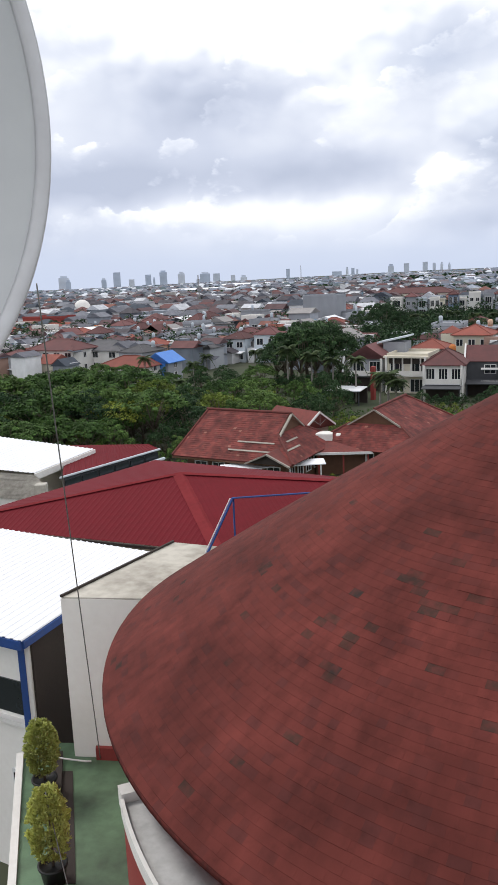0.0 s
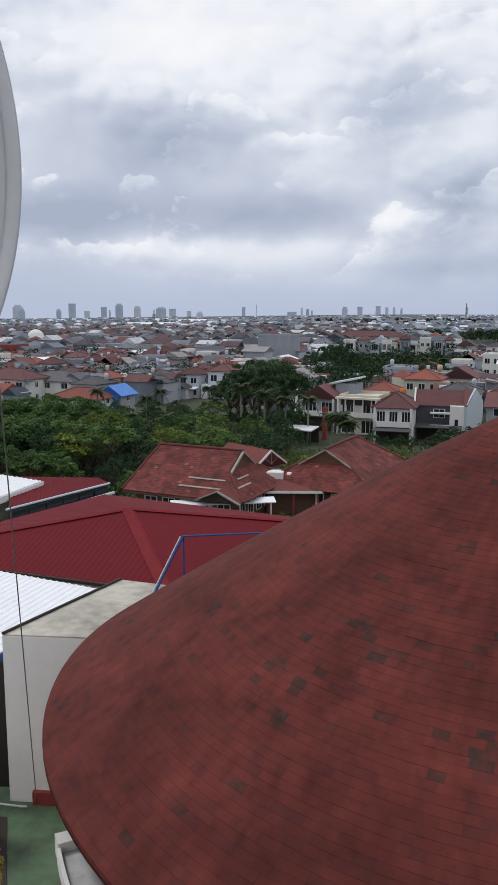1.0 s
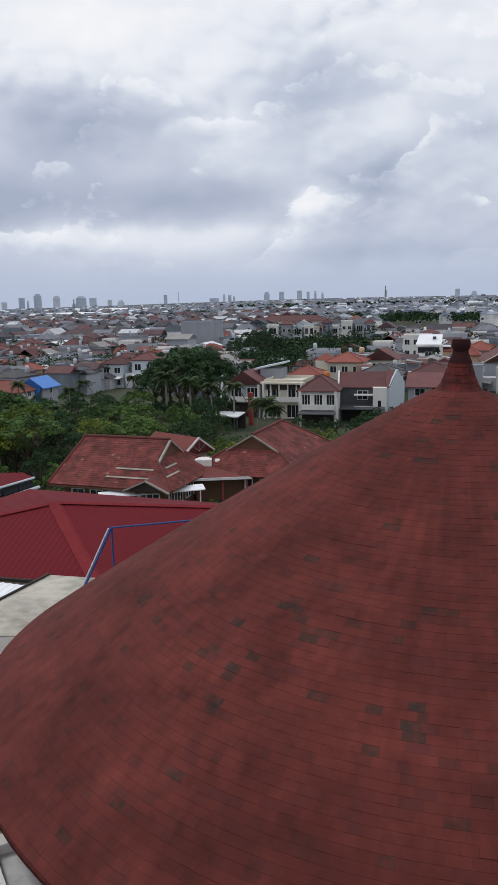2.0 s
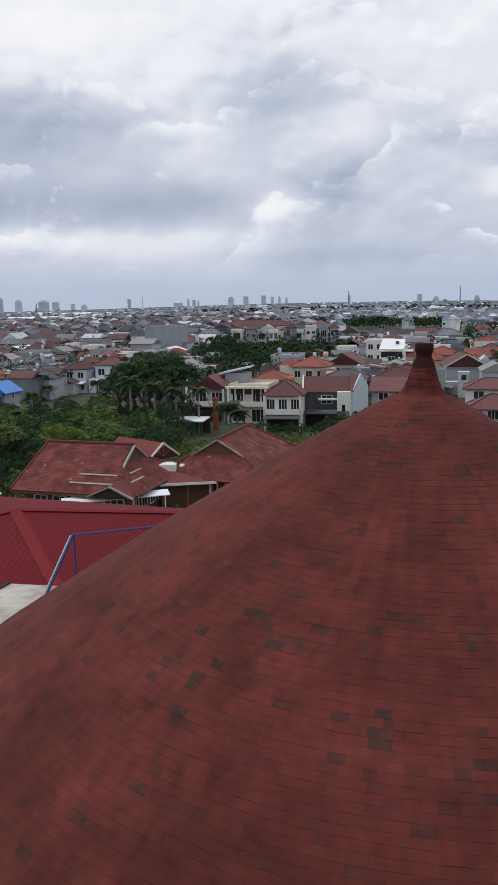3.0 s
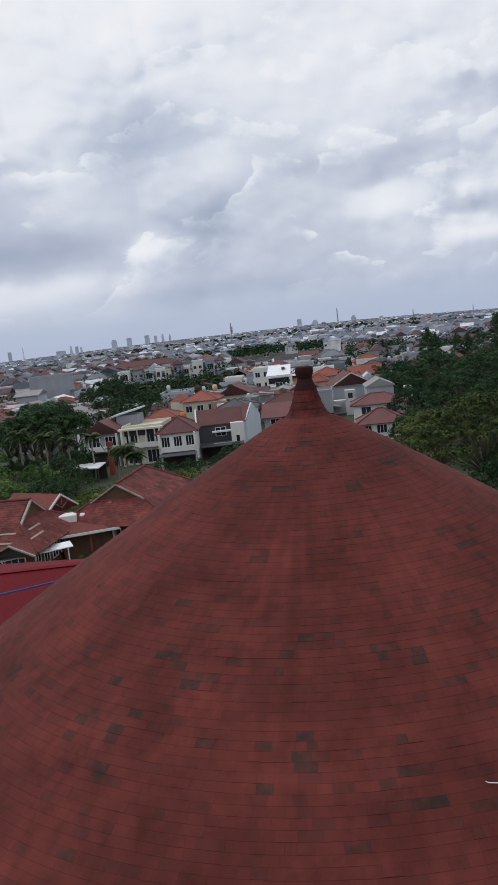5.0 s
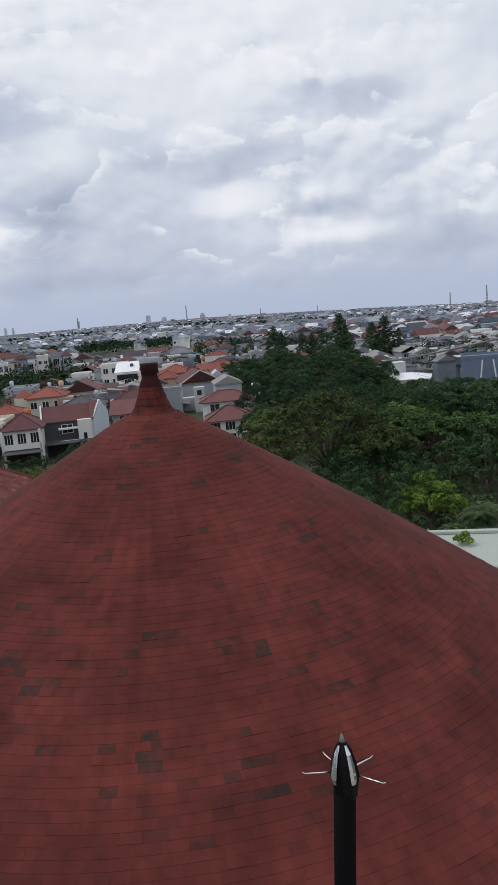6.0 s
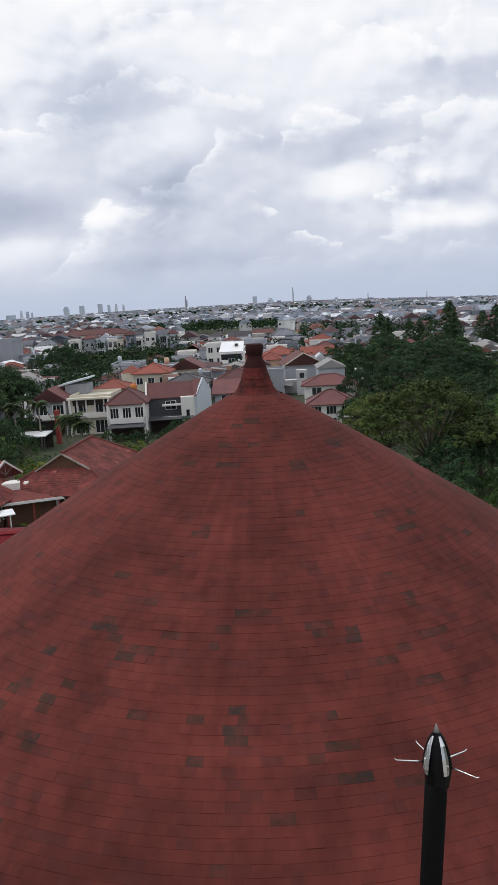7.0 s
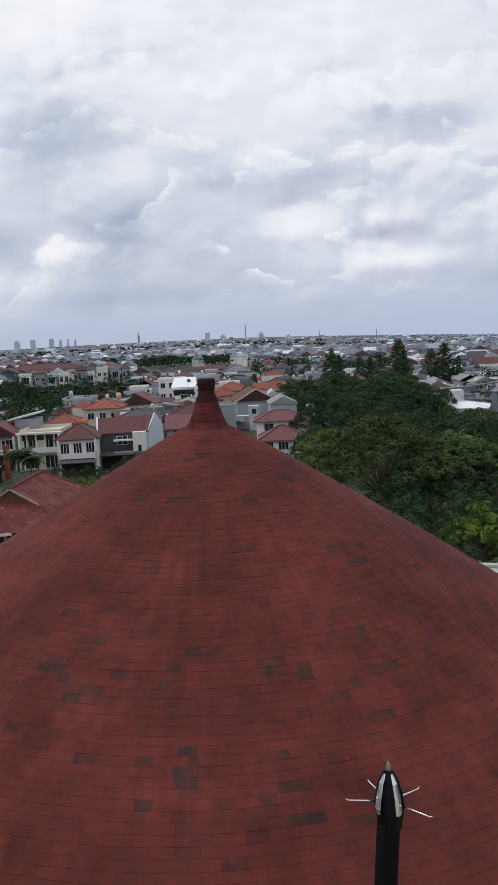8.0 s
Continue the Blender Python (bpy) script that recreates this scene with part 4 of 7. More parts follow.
# ---- maroon hip roof ----
def hip_hall():
    h = thing("hall_building", 0, 0, 0, 0, "wide hall with a maroon ribbed metal hip roof", "building")
    top, left, front = (-2.88, 32.87, 15.02), (-13.11, 32.22, 13.45), (-1.08, 27.17, 13.45)
    rdir = Vector((0.873, -0.488, 0))
    far_top = tuple(Vector(top) + Vector((0.943, -0.333, 0)) * 16)
    far_front = tuple(Vector(front) + rdir * 17)
    back = (-4.84, 40.42, 13.95)
    far_back = tuple(Vector(back) + rdir * 22)

    def face(name, cs, label=""):
        v, f = ribbed(cs, 0.24, 0.009)
        part(name, (v, f), M_MAROON, h, label)
    def hip(name, a, b, label=""):
        a, b, t = Vector(a), Vector(b), Vector(top)
        e = (b - a)
        foot = a + e * ((t - a).dot(e) / e.length_squared)
        nor = e.cross(t - a).normalized()
        if nor.z < 0: nor = -nor
        v, f = [], []
        count = int(e.length / 0.24)
        uf = (foot - a).length / e.length
        cols = [((i + q) / count, hh) for i in range(count) for q, hh in ((0, 0), (0.55, 0), (0.65, 1), (0.90, 1))] + [(1.0, 0)]
        for u, hh in cols:
            share = u / uf if u < uf else (1 - u) / (1 - uf)
            lo = a + e * u + nor * 0.009 * hh
            v += [tuple(lo), tuple(lo + (t - foot) * max(0.0, min(1.0, share)))]
        for i in range(len(cols) - 1):
            f.append((2 * i, 2 * i + 2, 2 * i + 3, 2 * i + 1))
        part(name, (v, f), M_MAROON, h, label)
    hip("hip_end", left, front, "maroon ribbed sheet, hip end")
    face("front_slope", [front, far_front, far_top, top], "maroon ribbed sheet, long slope")
    hip("rear_hip", back, left)
    face("rear_slope", [far_back, back, top, far_top])

    def cap(name, a, b, w, lab=""):
        a, b = Vector(a) + Vector((0, 0, 0.06)), Vector(b) + Vector((0, 0, 0.06))
        s = (b - a).cross(Vector((0, 0, 1))).normalized() * w
        bm = bmesh.new()
        n = max(3, int((b - a).length / 0.35))
        prev = None
        for i in range(n + 1):
            c = a.lerp(b, i / n)
            row = [bm.verts.new(c - s - Vector((0, 0, w * 0.28))), bm.verts.new(c + Vector((0, 0, 0.02 + 0.012 * (i % 2)))), bm.verts.new(c + s - Vector((0, 0, w * 0.28)))]
            if prev:
                bm.faces.new((prev[0], prev[1], row[1], row[0])); bm.faces.new((prev[1], prev[2], row[2], row[1]))
            prev = row
        part(name, bm, M_MAROON2, h, lab)
    cap("hip_cap", front, top, 0.36, "wide lighter maroon hip flashing")
    cap("ridge_cap", top, far_top, 0.14, "maroon ridge cap")
    cap("left_cap", left, top, 0.12, "maroon ridge cap")
    for a, b in ((left, front), (front, far_front)):
        a, b = Vector(a), Vector(b)
        part("eave_gutter", slab([a - Vector((0, 0, 0.02)), b - Vector((0, 0, 0.02)), b - Vector((0, 0, 0.13)), a - Vector((0, 0, 0.13))], 0.08), M_BROWN, h, "dark strip along the eave")
    inner = [(-12.21, 32.82), (-0.70, 28.00), (13.50, 20.06), (13.10, 29.00), (-4.30, 39.00)]
    part("wall", prism(inner, 0, 13.3), M_CREAM, h)
    return h


hip_hall()

# ---- ground ----
M_GROUND = mat("town_ground", (0.060, 0.065, 0.042), (0.028, 0.045, 0.018), rough=0.95, scale=0.02, fine=0.15, amount=0.9, bump=0.2, bump_scale=0.5)
def ground_z(x, y):
    """The plain is level under the near town and sinks gently far off, more to both ends of the view."""
    d, az = math.hypot(x, y), math.degrees(math.atan2(x, y))
    fall = 0.38 * min(1.0, max(0.0, (14 - az) / 24)) + 0.75 * min(1.0, max(0.0, (az - 26) / 20)) ** 1.3
    return -math.tan(radians(fall)) * max(0.0, d - 420)


bmg = bmesh.new()
hub = bmg.verts.new((0, 0, 0))
ring = None
for d in (210, 420, 640, 900, 1300, 1900, 2700, 3600, 4800):
    row = []
    for k in range(144):
        x, y = d * math.sin(radians(2.5 * k)), d * math.cos(radians(2.5 * k))
        row.append(bmg.verts.new((x, y, ground_z(x, y))))
    for k in range(144):
        j = (k + 1) % 144
        if ring: bmg.faces.new((ring[j], ring[k], row[k], row[j]))
        else: bmg.faces.new((hub, row[k], row[j]))
    ring = row
bmesh.ops.recalc_face_normals(bmg, faces=bmg.faces[:])
if bmg.faces[0].normal.z < 0: bmesh.ops.reverse_faces(bmg, faces=bmg.faces[:])
ground = part("ground", bmg, M_GROUND, smooth=True)
tagged(ground, "town ground of grass and bare earth reaching the horizon", "ground", kind="structure")

# ---- plants ----
def leaf_mesh(clumps, size, rnd, flat=0.5, count=120):
    """Many small leaf sprays, laid in tufts over lumps (centre, radii), with gaps between the tufts."""
    v, f = [], []
    for c, rad in clumps:
        c = Vector(c)
        n_l = int(count * (rad[0] * rad[2]) ** 0.9)
        tufts = max(1, min(16, int((rad[0] / (2.1 * size)) ** 2)))
        for k in range(tufts):
            z = 1 - 1.5 * (k + 0.5) / tufts
            a = k * 2.399 + rnd.random() * 0.8
            q = Vector((math.cos(a) * math.sqrt(max(0, 1 - z * z)), math.sin(a) * math.sqrt(max(0, 1 - z * z)), z))
            grow = rnd.uniform(0.55, 0.85) if tufts > 1 else 0.0
            tc = c + Vector((q.x * rad[0], q.y * rad[1], q.z * rad[2])) * grow
            tr = Vector(rad) * (rnd.uniform(0.38, 0.60) if tufts > 1 else 1.0)
            for _ in range(n_l // tufts):
                h, b = rnd.uniform(-0.35, 1.0), rnd.random() * 6.283
                g = Vector((math.cos(b) * math.sqrt(1 - h * h), math.sin(b) * math.sqrt(1 - h * h), h))
                k_r = rnd.uniform(0.82, 1.10)
                p = tc + Vector((g.x * tr.x, g.y * tr.y, g.z * tr.z)) * k_r
                up = (g * 0.9 + q * 0.2 + Vector((rnd.gauss(0, 0.2), rnd.gauss(0, 0.2), flat * 0.55 + rnd.gauss(0, 0.15)))).normalized()
                s = up.orthogonal().normalized()
                s.rotate(Matrix.Rotation(rnd.random() * 6.28, 3, up))
                t = up.cross(s)
                l, w = size * rnd.uniform(0.6, 1.3), size * rnd.uniform(0.22, 0.40)
                n = len(v)
                dip = up * (-0.15 * l)
                v += [tuple(p - s * l * 0.5 + dip), tuple(p - t * w), tuple(p + s * l * 0.5 + dip), tuple(p + t * w)]
                f.append((n, n + 1, n + 2, n + 3))
    return v, f


def broadleaf(name, rnd, height, spread, bole, material, label, flat=0.5, lumps=16, umbrella=False, size=0.42, count=105, group="trees"):
    t = thing(name, 0, 0, 0, 0, label, "tree", group)
    bm = tube([(0, 0, -0.2), (rnd.uniform(-.2, .2), rnd.uniform(-.2, .2), bole * 0.6), (rnd.uniform(-.4, .4), rnd.uniform(-.4, .4), bole)], 0.28 + height * 0.012, 9, 0.2)
    clumps = []
    for i in range(lumps):
        a = i * 2.399 + rnd.random()
        d = spread * math.sqrt((i + 0.5) / lumps)
        if umbrella:
            z = height - 1.1 - (d / spread) ** 2 * height * (0.22 if spread < 7 else 0.42) + rnd.uniform(-0.6, 0.5)
            rad = (rnd.uniform(1.0, 1.9), rnd.uniform(1.0, 1.9), rnd.uniform(0.6, 1.0))
        else:
            z = bole + (height - bole) * (0.18 + 0.70 * (1 - (d / spread) ** 1.6) * rnd.uniform(0.55, 1.1))
            rad = tuple(rnd.uniform(0.6, 1.4) * spread * 0.28 for _ in range(2)) + (rnd.uniform(0.6, 1.2) * spread * 0.24,)
        c = (d * math.cos(a), d * math.sin(a), z)
        clumps.append((c, rad))
        if i % 2 == 0:
            m = Vector(c) * 0.5 + Vector((0, 0, bole * 0.35))
            tube([(0, 0, bole * 0.75), tuple(m), c], 0.11, 4, 0.03, bm)
    part("trunk", bm, M_TRUNK, t, "grey trunk with spreading limbs", True)
    part("crown", leaf_mesh(clumps, size, rnd, flat, count), material, t, "uneven crown of small leaves")
    return t


def palm(rnd, height, label):
    t = thing("palm_tree", 0, 0, 0, 0, label, "palm tree", "royal palms")
    part("trunk", tube([(0, 0, -0.2), (0.05, 0, height * 0.3), (0.1, 0.05, height * 0.7), (0.1, 0.1, height)], 0.24, 10, 0.15), M_PALMTRUNK, t, "smooth pale ringed trunk", True)
    part("crownshaft", tube([(0.1, 0.1, height), (0.1, 0.1, height + 0.9)], 0.16, 10, 0.10), M_PALM, t, "green crownshaft", True)
    for k in range(20):
        v, f = [], []
        a = k * 2.399
        lift = 1.25 - 0.085 * k + rnd.uniform(-0.25, 0.25)
        L = rnd.uniform(2.1, 2.8)
        o = Vector((0.1, 0.1, height + 0.85))
        d = Vector((math.cos(a), math.sin(a), 0))
        side = Vector((-d.y, d.x, 0))
        pts = []
        rnd_droop = rnd.uniform(0.55, 1.0)
        for i in range(12):
            u = i / 11
            pts.append(o + d * L * u * math.cos(lift * (1 - u * 0.6)) + Vector((0, 0, L * (math.sin(lift) * u - rnd_droop * u * u))))
        for i in range(11):
            n = len(v)
            p, q = pts[i], pts[i + 1]
            v += [tuple(p + side * 0.03), tuple(p - side * 0.03), tuple(q - side * 0.03), tuple(q + side * 0.03)]
            f.append((n, n + 1, n + 2, n + 3))
            for sgn in (-1, 1):
                for h in (0.0, 0.25, 0.5, 0.75):
                    b = p.lerp(q, h)
                    ll = 0.95 * math.sin(math.pi * min(1, (i + h) / 11 * 0.85 + 0.12)) + 0.1
                    e = b + side * sgn * ll * 0.85 + d * ll * 0.35 - Vector((0, 0, ll * rnd.uniform(0.15, 0.5)))
                    n = len(v)
                    v += [tuple(b), tuple(b + d * 0.20), tuple(e)]
                    f.append((n, n + 1, n + 2))
        part("frond", (v, f), M_PALM, t)
    return t


def cypress(rnd, height, label):
    t = thing("conifer_tree", 0, 0, 0, 0, label, "tree", "tall conifers")
    part("trunk", tube([(0, 0, -0.2), (0, 0, height * 0.5), (0, 0, height * 0.95)], 0.3, 8, 0.05), M_TRUNK, t, smooth=True)
    clumps = []
    for i in range(46):
        u = i / 45
        w = height * 0.25 * (1 - u) ** 0.55 + 0.2
        a = i * 2.399
        clumps.append(((w * 0.6 * math.cos(a), w * 0.6 * math.sin(a), 1.2 + u * (height - 1.8)), (w * 0.62, w * 0.62, 1.1)))
    part("crown", leaf_mesh(clumps, 0.5, rnd, 0.1, 85), M_LEAF_DARK, t, "dense dark pointed crown")
    return t


def banana(rnd, label):
    t = thing("banana_plant", 0, 0, 0, 0, label, "plant", "banana plants")
    for s in range(3):
        bx, by, hh = rnd.uniform(-0.9, 0.9), rnd.uniform(-0.9, 0.9), rnd.uniform(2.0, 3.0)
        part("stem", tube([(bx, by, -0.1), (bx * 1.05, by, hh * 0.6), (bx * 1.1, by, hh)], 0.16, 8, 0.08), M_BANANA, t, "green banana stem", True)
        for k in range(8):
            a, lift, L = k * 2.399 + s, rnd.uniform(0.5, 1.35), rnd.uniform(1.8, 2.7)
            d = Vector((math.cos(a), math.sin(a), 0))
            side = Vector((-d.y, d.x, 0))
            v, f = [], []
            for i in range(10):
                u = i / 9
                c = Vector((bx * 1.1, by, hh)) + d * L * u * math.cos(lift * (1 - 0.6 * u)) + Vector((0, 0, L * (math.sin(lift) * u - 0.75 * u * u)))
                w = 0.20 * math.sin(math.pi * min(1, 0.06 + u * 0.92)) ** 0.6
                v += [tuple(c - side * w - Vector((0, 0, 0.12 * w))), tuple(c), tuple(c + side * w - Vector((0, 0, 0.12 * w)))]
                if i:
                    n = 3 * i
                    f += [(n - 3, n - 2, n + 1, n), (n - 2, n - 1, n + 2, n + 1)]
            part("leaf", (v, f), M_BANANA, t)
    return t


rnd = random.Random(11)
PROTO = {
    "rain": broadleaf("rain_tree", rnd, 11.5, 5.6, 5.0, M_LEAF, "spreading umbrella-shaped tree with fine green leaves", 1.3, 34, True, 0.52, 88),
    "rain2": broadleaf("rain_tree", rnd, 10.0, 5.0, 4.4, M_LEAF_LIME, "spreading light green tree with flat layered crown", 1.4, 18, True, 0.38, 130),
    "dark": broadleaf("broadleaf_tree", rnd, 13.0, 4.8, 4.0, M_LEAF_DARK, "tall dark green tree with a dense rounded crown", 0.5, 30, size=0.45, count=80),
    "dark2": broadleaf("broadleaf_tree", rnd, 10.5, 4.4, 3.0, M_LEAF_DARK, "dark green leafy tree with an uneven crown", 0.4, 26, size=0.45, count=82),
    "green": broadleaf("broadleaf_tree", rnd, 9.0, 3.8, 2.5, M_LEAF, "green leafy tree with an uneven crown", 0.6, 24, size=0.44, count=88),
    "olive": broadleaf("broadleaf_tree", rnd, 11.0, 5.8, 3.6, M_LEAF_OLIVE, "broad olive-green tree with brownish outer leaves", 1.2, 36, True, 0.50, 105),
    "lime": broadleaf("broadleaf_tree", rnd, 6.0, 2.6, 1.6, M_LEAF_LIME, "young tree with bright yellow-green leaves", 0.9, 12, False, 0.36, 130),
    "shrub": broadleaf("garden_shrub", rnd, 3.0, 1.9, 0.6, M_LEAF_LIME, "bushy light green garden shrub", 0.6, 9, False, 0.28, 150, "garden shrubs"),
    "great": broadleaf("rain_tree", rnd, 13.0, 8.2, 5.0, M_LEAF_DARK, "great dark green tree with a wide domed crown of tiered boughs", 0.9, 72, True, 0.40, 130),
    "great_olive": broadleaf("broadleaf_tree", rnd, 13.0, 7.6, 4.5, M_LEAF_OLIVE, "broad domed olive-green tree with brownish outer leaves", 0.9, 72, True, 0.36, 160),
    "palm": palm(rnd, 9.0, "tall royal palm with a pale trunk"),
    "palm2": palm(rnd, 6.0, "short palm with drooping fronds"),
    "yellow": broadleaf("broadleaf_tree", rnd, 6.0, 2.5, 1.2, M_LEAF_YELLOW, "small bushy tree with bright yellow-green leaves", 0.7, 34, False, 0.24, 420),
    "banana": banana(rnd, "clump of banana plants with broad arching leaves"),
    "cyp": cypress(rnd, 20.0, "tall dark conifer with a pointed crown"),
}
USED = set()


def plant(kind, x, y, s=1.0, rz=None):
    rz = rnd.uniform(0, 360) if rz is None else rz
    m = pose(x, y, 0, 0, 0, rz) @ Matrix.Scale(s, 4)
    if kind not in USED:
        USED.add(kind)
        PROTO[kind].matrix_basis = m
        return PROTO[kind]
    return copy_thing(PROTO[kind], m)

# ---- houses ----
def hip_roof(w, d, z, rise, over=0.6, gable=False, thick=0.16, ridge=None):
    """Hip or gable roof over w x d centred on the origin, eaves at z; ridge along x unless d is longer."""
    W, D = w / 2 + over, d / 2 + over
    swap = D > W
    if swap: W, D = D, W
    inset = 0.0 if gable else (D if ridge is None else W - ridge / 2)
    bm = bmesh.new()

    def vt(x, y, h): return bm.verts.new((y, x, h) if swap else (x, y, h))
    tops, lows = [], []
    for dz, store in ((0, tops), (-thick, lows)):
        store += [vt(-W, -D, z + dz), vt(W, -D, z + dz), vt(W, D, z + dz), vt(-W, D, z + dz), vt(-W + inset, 0, z + rise + dz), vt(W - inset, 0, z + rise + dz)]
    for s in (tops, lows):
        a, b, c, e, p, q = s
        for fc in ((a, b, q, p), (c, e, p, q), (b, c, q), (e, a, p)):
            bm.faces.new(fc)
    for i in range(4):
        j = (i + 1) % 4
        bm.faces.new((tops[i], tops[j], lows[j], lows[i]))
    bmesh.ops.recalc_face_normals(bm, faces=bm.faces[:])
    return bm


def window_part(h, x, z, w, ht, y, side="front", name="window", bars=1):
    """A framed window set into a wall face: y is that face's distance."""
    m = pose(0, 0, 0, 0, 0, {"front": 0, "right": 90, "back": 180, "left": 270}[side])
    xs = [x - w / 2 - 0.09]
    for i in range(bars + 2):
        xx = x - w / 2 + w * i / (bars + 1)
        xs += [xx - 0.04, xx + 0.04]
    xs[-1] = x + w / 2 + 0.09
    del xs[1]
    zs = [z - 0.08, z, z + ht, z + ht + 0.08]
    nx = len(xs)
    v = [tuple(m @ Vector((a, -y + dy, b))) for dy in (-0.07, 0.05) for b in zs for a in xs]
    solid = [[not (r == 1 and c % 2 == 1) for c in range(nx - 1)] for r in range(3)]
    f = []
    for r in range(3):
        for c in range(nx - 1):
            if not solid[r][c]: continue
            k = r * nx + c
            f.append((k, k + 1, k + nx + 1, k + nx))
            for rr, cc, p, q in ((r - 1, c, k, k + 1), (r, c + 1, k + 1, k + nx + 1), (r + 1, c, k + nx + 1, k + nx), (r, c - 1, k + nx, k)):
                if not (0 <= rr < 3 and 0 <= cc < nx - 1 and solid[rr][cc]):
                    f.append((q, p, p + 4 * nx, q + 4 * nx))
    bm = (v, f)
    fr = part(name, bm, M_FRAME, h, "white-framed window")
    part("pane", box(x - w / 2, x + w / 2, -y - 0.02, -y + 0.03, z, z + ht, m=m), M_GLASS, fr)
    return fr


def house(name, x, y, rz, w, d, ht, rise, wall, roof, label, gable=False, over=0.6, floors=2, wins=2, group="", balcony=False, canopy=False, parapet=False, z0=0.0, side_wins=1, big=False, shade_ground=False):
    h = thing(name, x, y, z0, rz, label, "house", group)
    part("wall", box(-w / 2, w / 2, -d / 2, d / 2, -0.3, ht, 0.03), wall, h)
    if gable and rise:
        ax = w >= d
        for s in (-1, 1):
            bm = bmesh.new()
            e = (w if ax else d) / 2
            k = (d if ax else w) / 2
            pts = [(-k, ht - 0.02), (k, ht - 0.02), (0, ht + rise * k / (k + over) - 0.05)]
            f = [bm.verts.new((s * e, a, b) if ax else (a, s * e, b)) for a, b in pts]
            g = [bm.verts.new((s * (e - 0.2), a, b) if ax else (a, s * (e - 0.2), b)) for a, b in pts]
            bm.faces.new(f); bm.faces.new(g[::-1])
            for i in range(3): bm.faces.new((f[i], g[i], g[(i + 1) % 3], f[(i + 1) % 3]))
            bmesh.ops.recalc_face_normals(bm, faces=bm.faces[:])
            part("gable_wall", bm, wall, h)
    if rise:
        part("roof", hip_roof(w, d, ht + 0.02, rise, over, gable), roof, h)
        if not gable:
            W, D = w / 2 + over, d / 2 + over
            bm = bmesh.new()
            a, b = max(W, D), min(W, D)
            sw = D > W
            zr = ht + 0.02 + rise

            def P(px, py, pz): return (py, px, pz) if sw else (px, py, pz)
            tube([P(-a + b, 0, zr + 0.03), P(a - b + 0.01, 0, zr + 0.03)], 0.14, 6, bm=bm)
            for sx in (-1, 1):
                for sy in (-1, 1):
                    tube([P(sx * (a - b), 0, zr + 0.02), P(sx * a, sy * b, ht + 0.06)], 0.12, 6, bm=bm)
            part("ridge_tiles", bm, roof, h)
    if parapet:
        bm = bmesh.new()
        for q in ((-w / 2 - .08, w / 2 + .08, -d / 2 - .08, -d / 2 + .12), (-w / 2 - .08, w / 2 + .08, d / 2 - .12, d / 2 + .08), (-w / 2 - .08, -w / 2 + .12, -d / 2 + .12, d / 2 - .12), (w / 2 - .12, w / 2 + .08, -d / 2 + .12, d / 2 - .12)):
            box(*q, ht - 0.3, ht + 0.5, bm=bm)
        part("parapet", bm, wall, h)
    fh = ht / floors
    # Dark panel on the ground floor front: the shade there, put in as colour.
    if shade_ground:
        part("garage_opening", box(-w / 2 + 0.3, w / 2 - 0.3, -d / 2 - 0.03, -d / 2 + 0.1, 0, fh * 0.82), M_BROWN, h, "dark panel standing for shade over the ground floor front")
    for f in range(1 if shade_ground else 0, floors):
        for k in range(wins):
            if big:
                window_part(h, -w / 2 + w * (k + 0.5) / wins, f * fh + 0.35, w / wins * 0.66, fh * 0.66, d / 2, bars=2)
            else:
                window_part(h, -w / 2 + w * (k + 0.5) / wins, f * fh + 0.9, min(1.9, w / wins * 0.55), min(1.5, fh * 0.5), d / 2)
        for k in range(side_wins):
            window_part(h, -d / 2 + d * (k + 0.5) / max(1, side_wins), f * fh + 1.0, 1.1, 1.3, w / 2, "right")
    if balcony:
        part("balcony", box(-w / 2 - 0.1, w / 2 + 0.1, -d / 2 - 1.3, -d / 2, fh - 0.15, fh + 0.05), M_FRAME, h, "white balcony slab")
        part("balustrade", box(-w / 2 - 0.1, w / 2 + 0.1, -d / 2 - 1.3, -d / 2 - 1.18, fh + 0.05, fh + 0.85), M_WHITE, h, "white balcony wall")
        for s in (-1, 1):
            part("column", box(s * (w / 2 - 0.1) - 0.18, s * (w / 2 - 0.1) + 0.18, -d / 2 - 1.3, -d / 2 - 0.95, 0, ht), M_WHITE, h, "white column")
    if canopy:
        part("canopy", slab([(-w / 2, -d / 2 - 3.4, fh * 0.82), (w / 2, -d / 2 - 3.4, fh * 0.82), (w / 2, -d / 2, fh * 0.95), (-w / 2, -d / 2, fh * 0.95)], 0.12), M_DARK, h, "dark carport canopy")
        for s in (-1, 1):
            part("canopy_post", box(s * (w / 2 - 0.2) - 0.07, s * (w / 2 - 0.2) + 0.07, -d / 2 - 3.3, -d / 2 - 3.15, 0, fh * 0.80), M_DARK, h)
    return h


M_ROOF_RED = mat("red_orange_clay_tile", (0.24, 0.070, 0.052), (0.14, 0.052, 0.044), rough=0.85, scale=0.6, fine=5, amount=0.7, bump=0.4, bump_scale=8, vary=0.25)
M_ROOF_MAR = mat("maroon_concrete_tile", (0.140, 0.056, 0.056), (0.080, 0.042, 0.044), rough=0.85, scale=0.6, fine=5, amount=0.7, bump=0.4, bump_scale=8, vary=0.35)
M_ROOF_GREY = mat("grey_concrete_tile", (0.115, 0.115, 0.125), (0.065, 0.065, 0.07), rough=0.85, scale=0.6, fine=5, amount=0.7, bump=0.4, bump_scale=8, vary=0.3)
M_ORANGE = mat("orange_wall_paint", (0.52, 0.18, 0.05), (0.36, 0.14, 0.05), rough=0.8)

RZ = -27.0
